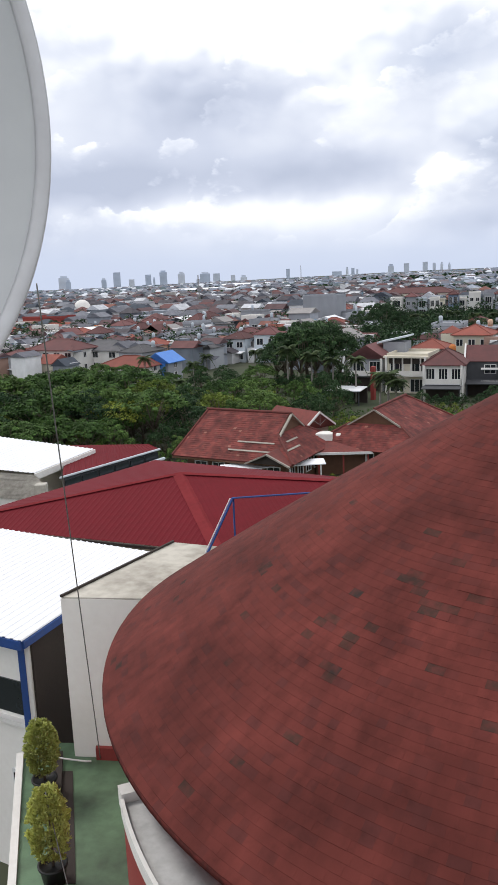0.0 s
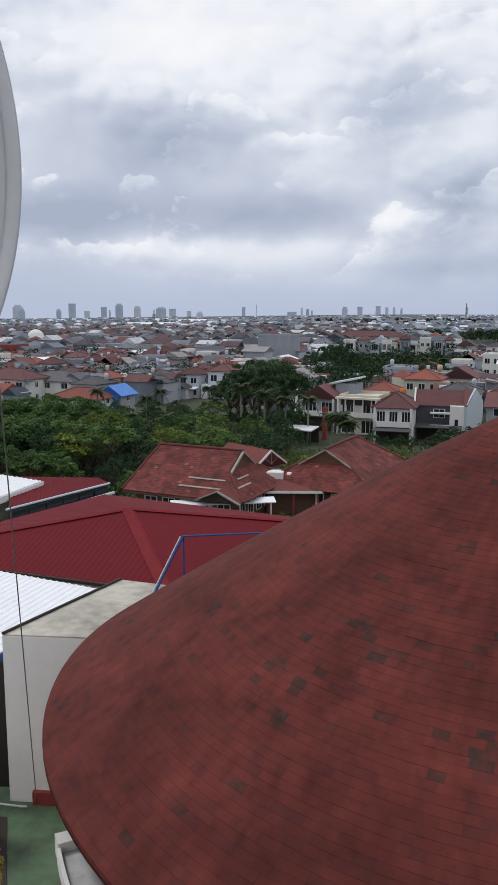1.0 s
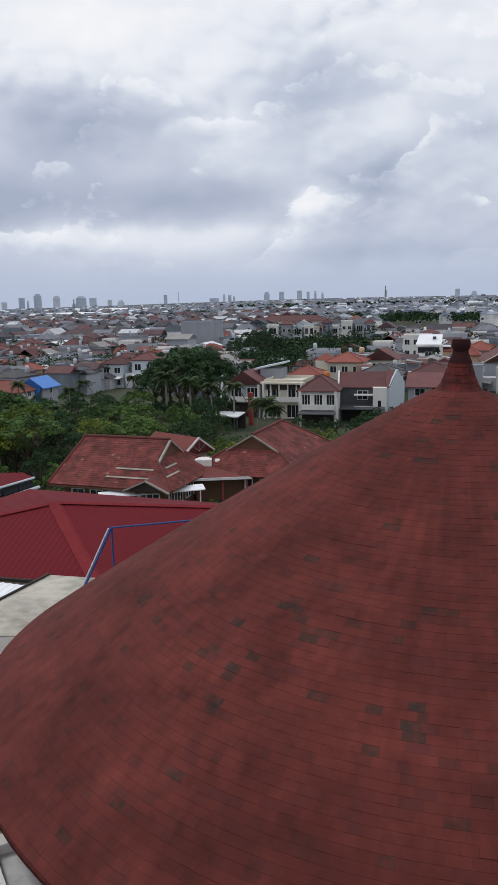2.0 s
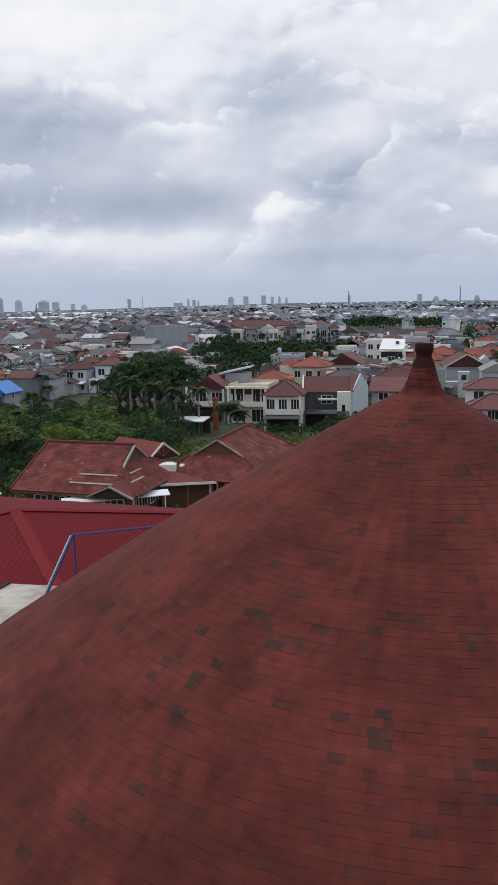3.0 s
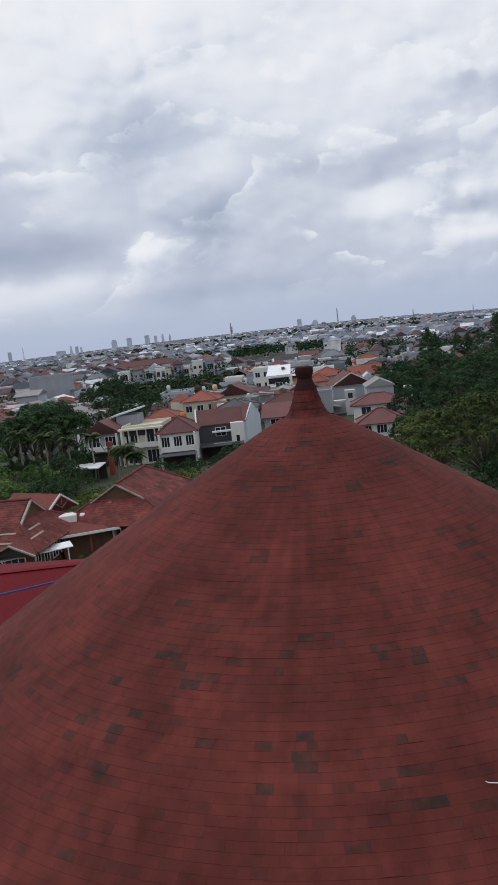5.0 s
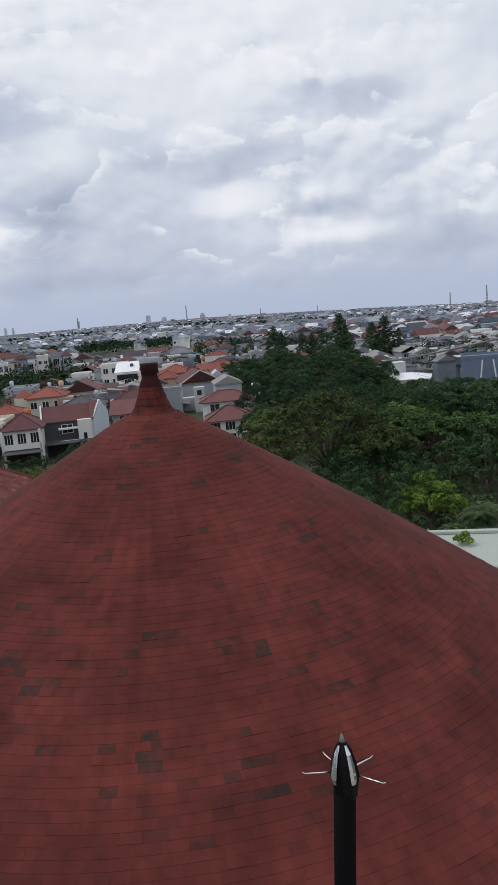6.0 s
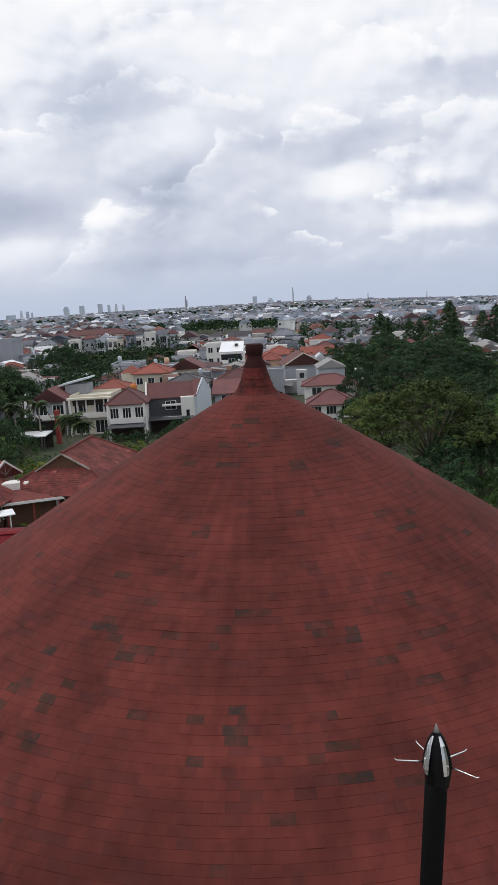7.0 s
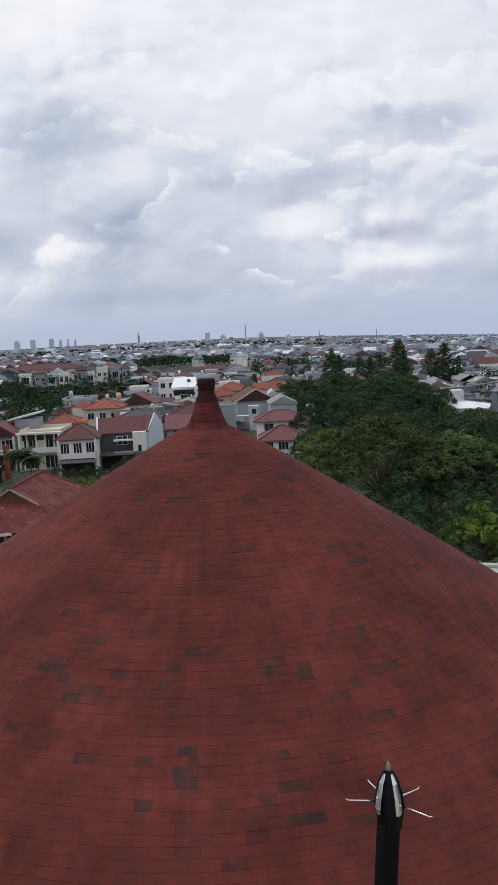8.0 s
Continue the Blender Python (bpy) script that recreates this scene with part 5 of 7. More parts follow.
ROW = "two-storey houses along the street"
# the row of two-storey houses, left to right along the street
u_row, v_row = Vector((math.cos(radians(RZ)), math.sin(radians(RZ)), 0)), Vector((math.sin(radians(-RZ)), math.cos(radians(-RZ)), 0))


def along(base, a, b):
    p = Vector(base) + u_row * a + v_row * b
    return p.x, p.y


house("row_house", 25.4, 157.2, RZ, 6.6, 7, 6.4, 2.5, M_GREY, M_ROOF_MAR, "two-storey grey house with maroon roof and red corner wall", True, wins=2, group=ROW, balcony=True, big=True, shade_ground=True)
h2 = house("row_house", 32.6, 152.9, RZ, 7.6, 9, 7.0, 0, M_CREAM, M_ROOF_MAR, "cream two-storey house with flat parapet and tall windows", parapet=True, wins=2, group=ROW, balcony=True, big=True, side_wins=0)
part("cornice", box(-4.3, 4.3, -5.6, -4.5, 6.7, 7.1, 0.03), M_CREAM, h2, "deep cream cornice")
# Cornice shade, laid on the wall as a dark strip.
part("recess", box(-3.4, 3.4, -4.62, -4.5, 5.55, 6.65), M_BROWN, h2, "dark strip painted as the shade under the cornice")
for k in range(4):
    part("fin_column", box(-2.6 + k * 1.7, -2.4 + k * 1.7, -5.0, -4.55, 3.3, 6.7), M_WHITE, h2, "slim white column")
h3 = house("row_house", 36.4, 143.0, RZ + 6, 6.6, 9, 6.3, 2.4, M_WHITE, M_ROOF_MAR, "white two-storey house with maroon hip roof and long balcony", wins=3, group=ROW, balcony=True, canopy=True, big=True, shade_ground=True, side_wins=0)
part("water_tank", lathe([(0, 0), (0.6, 0), (0.62, 1.3), (0.4, 1.6), (0, 1.65)], 14), M_ORANGE, h3, "red-orange rooftop water tank", True).location = (0.6, 4.2, 7.4)
part("tank_stand", box(0.0, 1.2, 3.6, 4.45, 6.2, 7.4), M_GREY, h3, "grey tank stand")
h4 = house("row_house", 45.2, 145.7, RZ + 9, 8.2, 6.4, 6.2, 2.6, M_DARK, M_ROOF_MAR, "dark grey two-storey house with maroon roof and pale side wall", True, wins=1, group=ROW, canopy=True, side_wins=0, shade_ground=True, over=0.3)
part("side_wall", prism([(4.42, -3.7), (4.9, -3.7), (7.9, 3.7), (7.4, 3.7)], 0, 6.5), M_PALEBLUE, h4, "pale blue splayed side wall")
part("side_gable", slab([(4.9, -3.7, 6.5), (7.9, 3.7, 6.5), (6.4, 0, 9.25)], 0.3), M_PALEBLUE, h4, "pale blue gable")
part("roof_end", slab([(4.3, -3.95, 6.3), (4.9, -3.95, 6.3), (6.38, 0, 9.1), (4.3, 0, 9.1)], 0.16), M_ROOF_MAR, h4, "maroon roof end")
part("party_wall", slab([(-4.6, -3.7, 6.3), (-4.6, 0, 9.1), (-4.6, 0, 8.6), (-4.6, -3.7, 5.8)], 0.3), M_FRAME, h4, "white raised party wall")
part("stair_tower", box(1.9, 4.4, -4.7, -3.2, 0, 6.3, 0.03), M_WHITE, h4, "white projecting front tower")
part("tower_window", box(2.8, 3.4, -4.76, -4.68, 1.8, 3.9), M_GLASS, h4, "tall dark window")
part("ledge", box(-1.6, 1.9, -4.3, -3.2, 4.7, 5.0, 0.03), M_FRAME, h4, "white ledge")
part("lower_ledge", box(-1.6, 1.9, -4.7, -3.2, 2.5, 2.8, 0.03), M_FRAME, h4, "white lower ledge")
t1 = thing("roof_tower", 30.6, 158.5, 0, RZ, "grey stair tower with slanted flat canopy", "building")
part("wall", box(-2.2, 2.2, -2.2, 2.2, 0, 9.0), M_GREY, t1)
part("canopy", slab([(-3.4, -2.6, 9.0), (2.6, -2.6, 10.3), (2.6, 2.6, 10.3), (-3.4, 2.6, 9.0)], 0.3), M_PALEBLUE, t1, "slanted pale canopy slab")
cp = thing("carport", 17.4, 139.4, 0, RZ, "white flat carport roof on dark posts", "carport")
part("roof_slab", slab([(-3.6, -1.8, 2.7), (3.6, -1.8, 2.7), (3.6, 2.4, 2.95), (-3.6, 2.4, 2.95)], 0.18), M_ROOFWHITE, cp, "white roof slab")
for px in (-3.3, 0.0, 3.3):
    part("post", box(px - 0.08, px + 0.08, -1.6, -1.44, 0, 2.55), M_DARK, cp)
# The dark brown of this wall stands for shade under the roof.
part("back_wall", box(-3.6, 3.6, 2.3, 2.5, 0, 2.7), M_BROWN, cp, "back wall with the carport shade put into its dark colour")
part("red_wall", box(3.2, 3.9, 5.4, 6.4, 0, 6.0), M_REDWALL, cp, "tall red-painted corner wall")
# second row behind
house("villa", 42.0, 177.4, RZ, 7.0, 7.0, 5.7, 1.8, M_GREY, M_ROOF_RED, "grey villa with an orange hip roof", wins=2, group="villas behind the row")
v2 = house("villa", 56.0, 193.0, RZ, 8.5, 8.5, 7.0, 2.2, M_CREAM, M_ROOF_RED, "peach villa with orange hip roofs and arched windows", wins=3, group="villas behind the row")
part("wing_roof", hip_roof(4.2, 4.2, 7.2, 1.7, 0.4), M_ROOF_RED, v2, "small orange hip roof").location = (-5.6, 0.5, 0)
part("wing_wall", box(-7.8, -3.5, -2.0, 3.0, 0, 7.15), M_CREAM, v2)
part("water_tank", lathe([(0, 0), (0.6, 0), (0.65, 1.4), (0.4, 1.7), (0, 1.75)], 14), M_PEACH, v2, "peach rooftop water tank", True).location = (3.2, 1.6, 8.5)
house("villa", 67.0, 199.0, RZ, 8, 9, 6.8, 2.6, M_CREAM, M_ROOF_MAR, "cream villa with maroon roof", True, wins=2, group="villas behind the row")
house("villa", 56.0, 168.0, RZ, 9, 9, 6.0, 2.2, M_WHITE, M_ROOF_GREY, "white house with dark grey roof", wins=2, group="villas behind the row")
house("villa", 61.5, 151.0, RZ, 9, 9, 5.2, 2.4, M_GREY, M_ROOF_MAR, "low grey house with faded maroon roof", True, wins=2, group="villas behind the row")
house("villa", 70.0, 172.0, RZ, 9, 8, 5.6, 2.0, M_GREY, M_ROOF_MAR, "grey house with dull maroon roof and tank", wins=2, group="villas behind the row")
house("villa", 76.5, 223.0, RZ, 8, 9, 5.8, 1.8, M_PALEBLUE, M_ROOF_GREY, "pale blue-grey house with a low grey hip roof", wins=2, group="villas behind the row")
# modern white house behind the cone's tip
mw = house("modern_house", 89.5, 223.5, -26, 7.0, 9, 8.0, 0, M_WHITE, M_ROOFWHITE, "modern white house with a bright slanted roof front", wins=1, side_wins=0)
part("slanted_roof", slab([(-3.6, -5.2, 8.6), (3.6, -5.2, 8.6), (3.6, 0.5, 11.2), (-3.0, 0.5, 11.2)], 0.3), M_ROOFWHITE, mw, "bright white slanted roof")
part("roof_hatch", box(1.0, 1.9, -2.6, -1.4, 10.0, 10.7), M_DARK, mw, "small dark roof hatch")
part("strip_window", box(-3.0, 3.0, -4.56, -4.45, 6.2, 7.8), M_GLASS, mw, "dark strip window")
part("balcony", box(-3.5, 3.5, -5.4, -4.5, 4.4, 5.4), M_FRAME, mw, "white balcony front")
house("modern_house", 92.0, 240.0, -26, 8, 9, 10.0, 0, M_WHITE, M_ROOFWHITE, "tall white house with flat parapet", wins=3, floors=3, parapet=True)
gb = house("plain_house", 94.5, 188.5, -18, 9.6, 11, 6.2, 3.0, M_GREY, M_ROOF_MAR, "bare grey house with brown gable roof", True, wins=0, side_wins=0)
part("eave_band", box(-5.6, 5.6, -5.9, -5.5, 5.9, 6.4), M_CREAM, gb, "cream eave band")
for s in (-1, 1):
    part("barge_board", slab([(s * 5.5, -6.2, 6.15), (0, -6.2, 9.3), (0, -5.95, 9.3), (s * 5.5, -5.95, 6.15)], 0.25), M_CREAM, gb, "cream barge board")
house("villa", 104.0, 221.0, -24, 9, 9, 6.6, 2.4, M_GREY, M_ROOF_RED, "grey house with red hip roof", wins=2, group="villas behind the row")
house("villa", 112.0, 212.0, -24, 9, 9, 6.2, 2.4, M_CREAM, M_ROOF_RED, "cream house with red gable roof", True, wins=2, group="villas behind the row")
house("villa", 141.0, 263.0, -24, 11, 10, 6.6, 2.6, M_CREAM, M_ROOF_RED, "cream house with broad red hip roof", wins=2, group="villas behind the row")
bl = house("bungalow", 69.8, 127.5, -28, 8, 7, 4.2, 2.2, M_WHITE, M_ROOF_MAR, "white house with dull maroon hip roof and dark windows", wins=3, big=True)
house("bungalow", 78.5, 144.0, -28, 10, 7, 5.6, 1.8, M_WHITE, M_ROOF_MAR, "white house with red-brown roof", wins=2)
# a terrace of pale modern houses far back
rq = random.Random(14)
for k in range(11):
    p = Vector((76.0, 388.0, 0)).lerp(Vector((133.0, 404.0, 0)), k / 10)
    flat = k % 4 != 1
    house("terrace_house", p.x + rq.uniform(-0.8, 0.8), p.y + rq.uniform(-5, 7), -16 + rq.uniform(-4, 4), rq.uniform(4.2, 5.6), 9, rq.choice((6.8, 8.0, 8.6, 9.4)), 0 if flat else 1.8, (M_WHITE, M_GREY, M_PALEBLUE, M_WHITE, M_CREAM, M_BLUEGREY, M_WHITE)[k % 7], M_ROOF_GREY if flat else M_ROOF_MAR,
          "pale modern terrace house with dark windows and flat roof" if flat else "grey or cream terrace house with maroon roof", parapet=flat, wins=1 + k % 2, group="pale terrace houses", side_wins=0, big=k % 3 != 1)


# ---- the old bungalows with clay roofs ----
def tile_rows(cs, r, lift=0.015, course=0.34, tile=0.36):
    """Overlapping courses of clay tiles laid over a roof face, from its eave (corners 0-1) to its top (3-2)."""
    a, b, c, d = [Vector(p) for p in cs]
    nor = (b - a).cross(d - a).normalized()
    if nor.z < 0: nor = -nor
    n = max(2, int(((a + b) / 2 - (c + d) / 2).length / course))
    v, f = [], []
    for i in range(n):
        u0, u1 = i / n, (i + 1.0) / n
        p, q = a.lerp(d, u0), b.lerp(c, u0)
        e, s = a.lerp(d, u1), b.lerp(c, u1)
        k = max(1, int((q - p).length / tile))
        for j in range(k):
            e0, e1 = j / k, (j + 1) / k
            up = nor * (lift + r.uniform(0.0, 0.03))
            m = len(v)
            v += [tuple(p.lerp(q, e0) + up), tuple(p.lerp(q, e1) + up), tuple(e.lerp(s, e1) + nor * 0.012), tuple(e.lerp(s, e0) + nor * 0.012), tuple(p.lerp(q, e0)), tuple(p.lerp(q, e1))]
            f += [(m, m + 1, m + 2, m + 3), (m + 4, m + 5, m + 1, m)]
    return v, f


M_TILES = palette("old_clay_tiles", [(0, (0.160, 0.037, 0.033)), (0.25, (0.145, 0.035, 0.031)), (0.5, (0.175, 0.041, 0.035)), (0.72, (0.125, 0.034, 0.031)), (0.9, (0.165, 0.048, 0.040)), (0.985, (0.26, 0.11, 0.085))], rough=0.9, grain=0.7, bump=0.3)
for mr_node in [n for n in M_TILES.node_tree.nodes if n.bl_idname == "ShaderNodeMapRange"][-1:]:
    mr_node.inputs[3].default_value, mr_node.inputs[4].default_value = 0.5, 1.3


def clay_house(x, y, rz, back, front, half, ht, rise, r, cut, label):
    """A bungalow whose ridge runs along local x: a hip at -x, and at +x a small gable over a skirt roof. cut is where the gable stops."""
    h = thing("old_bungalow", x, y, 0, rz, label, "house", "old clay-tiled bungalows")
    rr = random.Random(int(abs(x) * 10))
    # Brown walls, taken darker in colour for the shade beneath the eaves.
    part("wall", box(-back + 1.2, front - 1.4, -half + 1.4, half - 1.4, -0.1, ht + 0.35), M_WOOD, h, "brown timber and plaster walls, coloured dark for the eave shade")
    top, zm, ym = ht + rise, ht + rise * cut, half * (1 - cut)
    xl = -back + (back - r) * cut
    faces = [[(-back, -half, ht), (front, -half, ht), (r, -ym, zm), (xl, -ym, zm)], [(xl, -ym, zm), (r, -ym, zm), (r, 0, top), (-r, 0, top)],
             [(front, half, ht), (-back, half, ht), (xl, ym, zm), (r, ym, zm)], [(r, ym, zm), (xl, ym, zm), (-r, 0, top), (r, 0, top)],
             [(front, -half, ht), (front, half, ht), (r, ym, zm), (r, -ym, zm)], [(-back, half, ht), (-back, -half, ht), (xl, -ym, zm), (xl, ym, zm)], [(xl, ym, zm), (xl, -ym, zm), (-r, -0.01, top), (-r, 0.01, top)]]
    for cs in faces:
        part("roof_slope", slab(cs, 0.14), M_TILE, h)
        o = part("tile_field", tile_rows(cs, rr), M_TILES, h, "old reddish clay tiles")
        o["kind"] = "stuff"
    # the gable over the skirt, with its pale boards
    part("gable", slab([(r + 0.02, -ym + 0.1, zm + 0.02), (r + 0.02, ym - 0.1, zm + 0.02), (r + 0.02, 0, top - 0.05)], 0.12), M_WOOD, h, "brown timber gable")
    for s in (-1, 1):
        part("barge_board", slab([(r + 0.35, s * (ym + 0.5), zm - 0.28), (r + 0.35, 0, top + 0.06), (r + 0.14, 0, top + 0.06), (r + 0.14, s * (ym + 0.5), zm - 0.28)], 0.12), M_BARGE, h, "pale barge board")
        part("barge_face", slab([(r + 0.36, s * (ym + 0.5), zm - 0.28), (r + 0.36, 0, top + 0.06), (r + 0.36, 0, top - 0.14), (r + 0.36, s * (ym + 0.4), zm - 0.42)], 0.05), M_BARGE, h)
    part("ridge_tiles", tube([(-r - 0.2, 0, top + 0.08), (r + 0.3, 0, top + 0.08)], 0.16, 8), M_TILE, h, "rounded ridge tiles")
    for s in (-1, 1):
        part("hip_tiles", tube([(-r, 0, top + 0.06), (-back, s * half, ht + 0.08)], 0.13, 6), M_TILE, h)
        part("hip_tiles", tube([(r, s * ym, zm + 0.04), (front, s * half, ht + 0.08)], 0.13, 6), M_TILE, h)
    part("eave_board", box(-back, front, -half - 0.03, -half + 0.05, ht - 0.30, ht - 0.12), M_WOOD, h, "dark eave board")
    for k in range(5):
        window_part(h, -back + 3.0 + k * (back + front - 6) / 4, 0.9, 1.5, 1.5, half - 1.4)
        window_part(h, -half + 2.6 + k * (2 * half - 5.2) / 4, 0.9, 1.3, 1.5, front - 1.4, "right")
    return h


M_BARGE = mat("pale_weathered_board", (0.36, 0.33, 0.29), (0.18, 0.16, 0.14), rough=0.85, scale=1.5, fine=8, amount=0.7)

c1 = clay_house(0.3, 92.6, -29, 6.3, 9.0, 7.0, 3.2, 4.2, 5.4, 0.56, "old bungalow with a big weathered red clay-tile roof")
# the small front gable near the skirt, over the eave
for s in (-1, 1):
    part("porch_slope", slab([(6.3, -7.7, 4.35), (6.3, -4.9, 4.45), (6.3 + s * 2.6, -6.6, 3.22), (6.3 + s * 2.6, -7.7, 3.22)], 0.12), M_TILE, c1, "small front gable roof")
    part("porch_board", slab([(6.3, -7.72, 4.42), (6.3, -7.98, 4.42), (6.3 + s * 2.75, -7.98, 3.2), (6.3 + s * 2.75, -7.72, 3.2)], 0.16), M_BARGE, c1, "pale porch barge board")
part("porch_gable", slab([(3.7, -7.55, 3.2), (8.9, -7.55, 3.2), (6.3, -7.55, 4.3)], 0.1), M_BROWN, c1, "dark porch gable")
for x0, x1, y in ((1.0, 5.6, -4.5), (0.4, 6.0, -5.7)):
    z = 3.2 + 4.2 * (7.0 + y) / 7.0
    part("flashing", slab([(x0, y - 0.10, z + 0.06), (x1, y - 0.10, z + 0.06), (x1, y + 0.10, z + 0.17), (x0, y + 0.10, z + 0.17)], 0.05), M_BARGE, c1, "pale flashing strip")
for y0, y1 in ((-3.4, -0.6), (-5.2, -1.9)):
    q = (5.4 + 9.0) / 2 + (0.3 if y0 < -4 else -0.6)
    z = 3.2 + 4.2 * 0.56 * (9.0 - q) / 3.6
    part("flashing", slab([(q - 0.1, y0, z + 0.16), (q - 0.1, y1, z + 0.16), (q + 0.1, y1, z + 0.05), (q + 0.1, y0, z + 0.05)], 0.05), M_BARGE, c1, "pale flashing strip")
c2 = clay_house(17.8, 96.5, -119.8, 10.2, 9.2, 7.3, 3.0, 4.2, 5.5, 0.58, "old bungalow with wide low gable over red clay skirt roof")
for k in range(5):
    part("veranda_post", box(8.0, 8.2, -6.4 + k * 3.1, -6.2 + k * 3.1, 0, 2.9), M_FRAME, c2, "white veranda post")
part("veranda_wall", box(7.9, 8.05, -6.2, 6.2, 0, 1.0), M_ORANGE, c2, "low orange-red veranda wall")


def gable_wing(name, x, y, rz, w, d, ht, rise, label):
    """A small clay gable wing; its gable, with an open white truss, faces local -y."""
    g = house(name, x, y, rz, w, d, ht, rise, M_CREAM, M_TILE, label, True, 0.7, 1, 2, "old clay-tiled bungalows", side_wins=0)
    yy = -d / 2 - 0.74
    for s in (-1, 1):
        part("barge_board", slab([(s * (w / 2 + 0.72), yy, ht + 0.03), (0, yy, ht + rise + 0.08), (0, yy + 0.18, ht + rise + 0.08), (s * (w / 2 + 0.72), yy + 0.18, ht + 0.03)], 0.22), M_FRAME, g, "white barge board")
        part("strut", tube([(0, yy + 0.1, ht + 0.2), (s * w * 0.26, yy + 0.1, ht + rise * 0.5)], 0.07, 6), M_FRAME, g, "white truss strut")
    part("king_post", tube([(0, yy + 0.1, ht + 0.1), (0, yy + 0.1, ht + rise)], 0.07, 6), M_FRAME, g, "white truss post")
    return g


gable_wing("bungalow_wing", 6.8, 102.6, 38, 4.2, 7.0, 3.9, 1.9, "small rear wing with red gable roof and white truss")
cn = thing("patio_canopy", 2.9, 85.3, 0, 3, "flat white metal patio canopy on slim posts", "canopy")
part("sheet", slab([(-5.9, -0.9, 2.50), (5.6, -0.9, 2.65), (5.6, 0.9, 2.85), (-5.9, 0.9, 2.70)], 0.10), M_ROOFWHITE, cn, "white metal sheet")
for k in range(4):
    part("post", box(-5.2 + k * 3.4, -5.08 + k * 3.4, -0.8, -0.68, 0, 2.55), M_FRAME, cn)
fl = thing("link_roof", 10.6, 90.6, 0, -4, "low link building with red tile edge and cream fascia", "building")
part("wall", box(-2.6, 3.4, -0.6, 3.0, 0, 2.9), M_WOOD, fl, "brown timber wall")
for k in range(3):
    part("post", box(-2.4 + k * 2.8, -2.22 + k * 2.8, -1.9, -1.7, 0, 2.8), M_REDWALL, fl, "red-painted post")
part("roof_slope", slab([(-2.9, -2.2, 2.95), (3.8, -2.2, 2.95), (3.8, 2.6, 4.1), (-2.9, 2.6, 4.1)], 0.14), M_TILE, fl, "red clay lean-to slope")
part("fascia", box(-2.9, 3.8, -2.32, -2.2, 2.72, 3.0), M_FRAME, fl, "white fascia")
wt = thing("rooftop_plant", 9.6, 92.5, 0, -10, "white boxes and tank on a low concrete roof", "roof unit")
part("base", box(-2.0, 2.0, -1.4, 1.4, 0, 3.4), M_CREAM, wt)
part("unit", box(-1.4, 0.6, -0.9, 0.9, 3.4, 4.5, 0.05), M_WHITE, wt, "white box unit")
part("tank", lathe([(0, 3.4), (0.4, 3.4), (0.42, 4.2), (0.25, 4.4), (0, 4.42)], 14), M_WHITE, wt, "white round tank", True).location = (1.3, 0, 0)

# ---- halls beyond the maroon roof ----
hw = thing("white_roof_hall", 0, 0, 0, 0, "long hall with a white ribbed sheet roof", "building")
part("roof_sheet", ribbed([(-26, 50.5, 12.85), (-12.3, 44.6, 12.5), (-9.9, 50.2, 12.6), (-24, 58.5, 13.05)], 0.35, 0.035), M_ROOFWHITE, hw, "white ribbed roof sheet")
part("fascia", slab([(-12.3, 44.55, 12.48), (-9.85, 50.2, 12.58), (-9.85, 50.2, 12.2), (-12.3, 44.55, 12.1)], 0.1), M_WHITE, hw, "white side fascia")
part("wall", prism([(-24, 50.5), (-12.8, 45.4), (-10.6, 50.0), (-22.5, 57.0)], 0, 12.1), M_CREAM, hw)
hv = thing("vault_roof_hall", 0, 0, 0, 0, "low hall with a pale grey curved concrete roof", "building")
bm = bmesh.new()
prev = None
for i in range(13):
    u = i / 12
    zz = 12.1 + 0.9 * math.sin(math.pi * u)
    row = [bm.verts.new((-10.2 - 2.6 * u, 39.6 + 4.6 * u, zz)), bm.verts.new((-24.0 - 2.6 * u, 45.6 + 4.6 * u, zz))]
    if prev: bm.faces.new((prev[0], prev[1], row[1], row[0]))
    prev = row
bmesh.ops.solidify(bm, geom=bm.faces[:], thickness=0.15)
part("vault", bm, M_CONC, hv, "curved pale concrete roof", True)
part("wall", prism([(-10.5, 39.9), (-12.7, 43.9), (-26, 49.8), (-24, 45.9)], 0, 12.1), M_WHITE, hv)
part("vent_box", box(-11.2, -10.6, 40.2, 40.8, 12.1, 12.9, 0.03), M_CONC, hv, "small roof vent")
hm = thing("clerestory_hall", 0, 0, 0, 0, "hall with a maroon sheet roof and a strip of clerestory windows", "building")
part("roof_sheet", ribbed([(-10.7, 44.3, 12.25), (-5.7, 50.8, 12.28), (-6.6, 52.2, 12.35), (-12.0, 52.6, 12.40)], 0.3, 0.03), M_MAROON, hm, "maroon ribbed roof sheet")
part("wall", prism([(-10.6, 44.5), (-5.9, 50.8), (-6.9, 52.0), (-11.8, 51.8)], 0, 12.15), M_DARK, hm)
for k in range(6):
    a = Vector((-10.5, 44.15, 0)).lerp(Vector((-5.75, 50.6, 0)), k / 6)
    b = Vector((-10.5, 44.15, 0)).lerp(Vector((-5.75, 50.6, 0)), (k + 0.9) / 6)
    part("clerestory_pane", slab([(a.x, a.y, 12.1), (b.x, b.y, 12.15), (b.x, b.y, 11.6), (a.x, a.y, 11.5)], 0.05), M_GLASS, hm)
part("gutter", tube([(-10.4, 43.7, 11.65), (-5.4, 50.4, 11.75)], 0.10, 6), M_PALEBLUE, hm, "pale gutter")
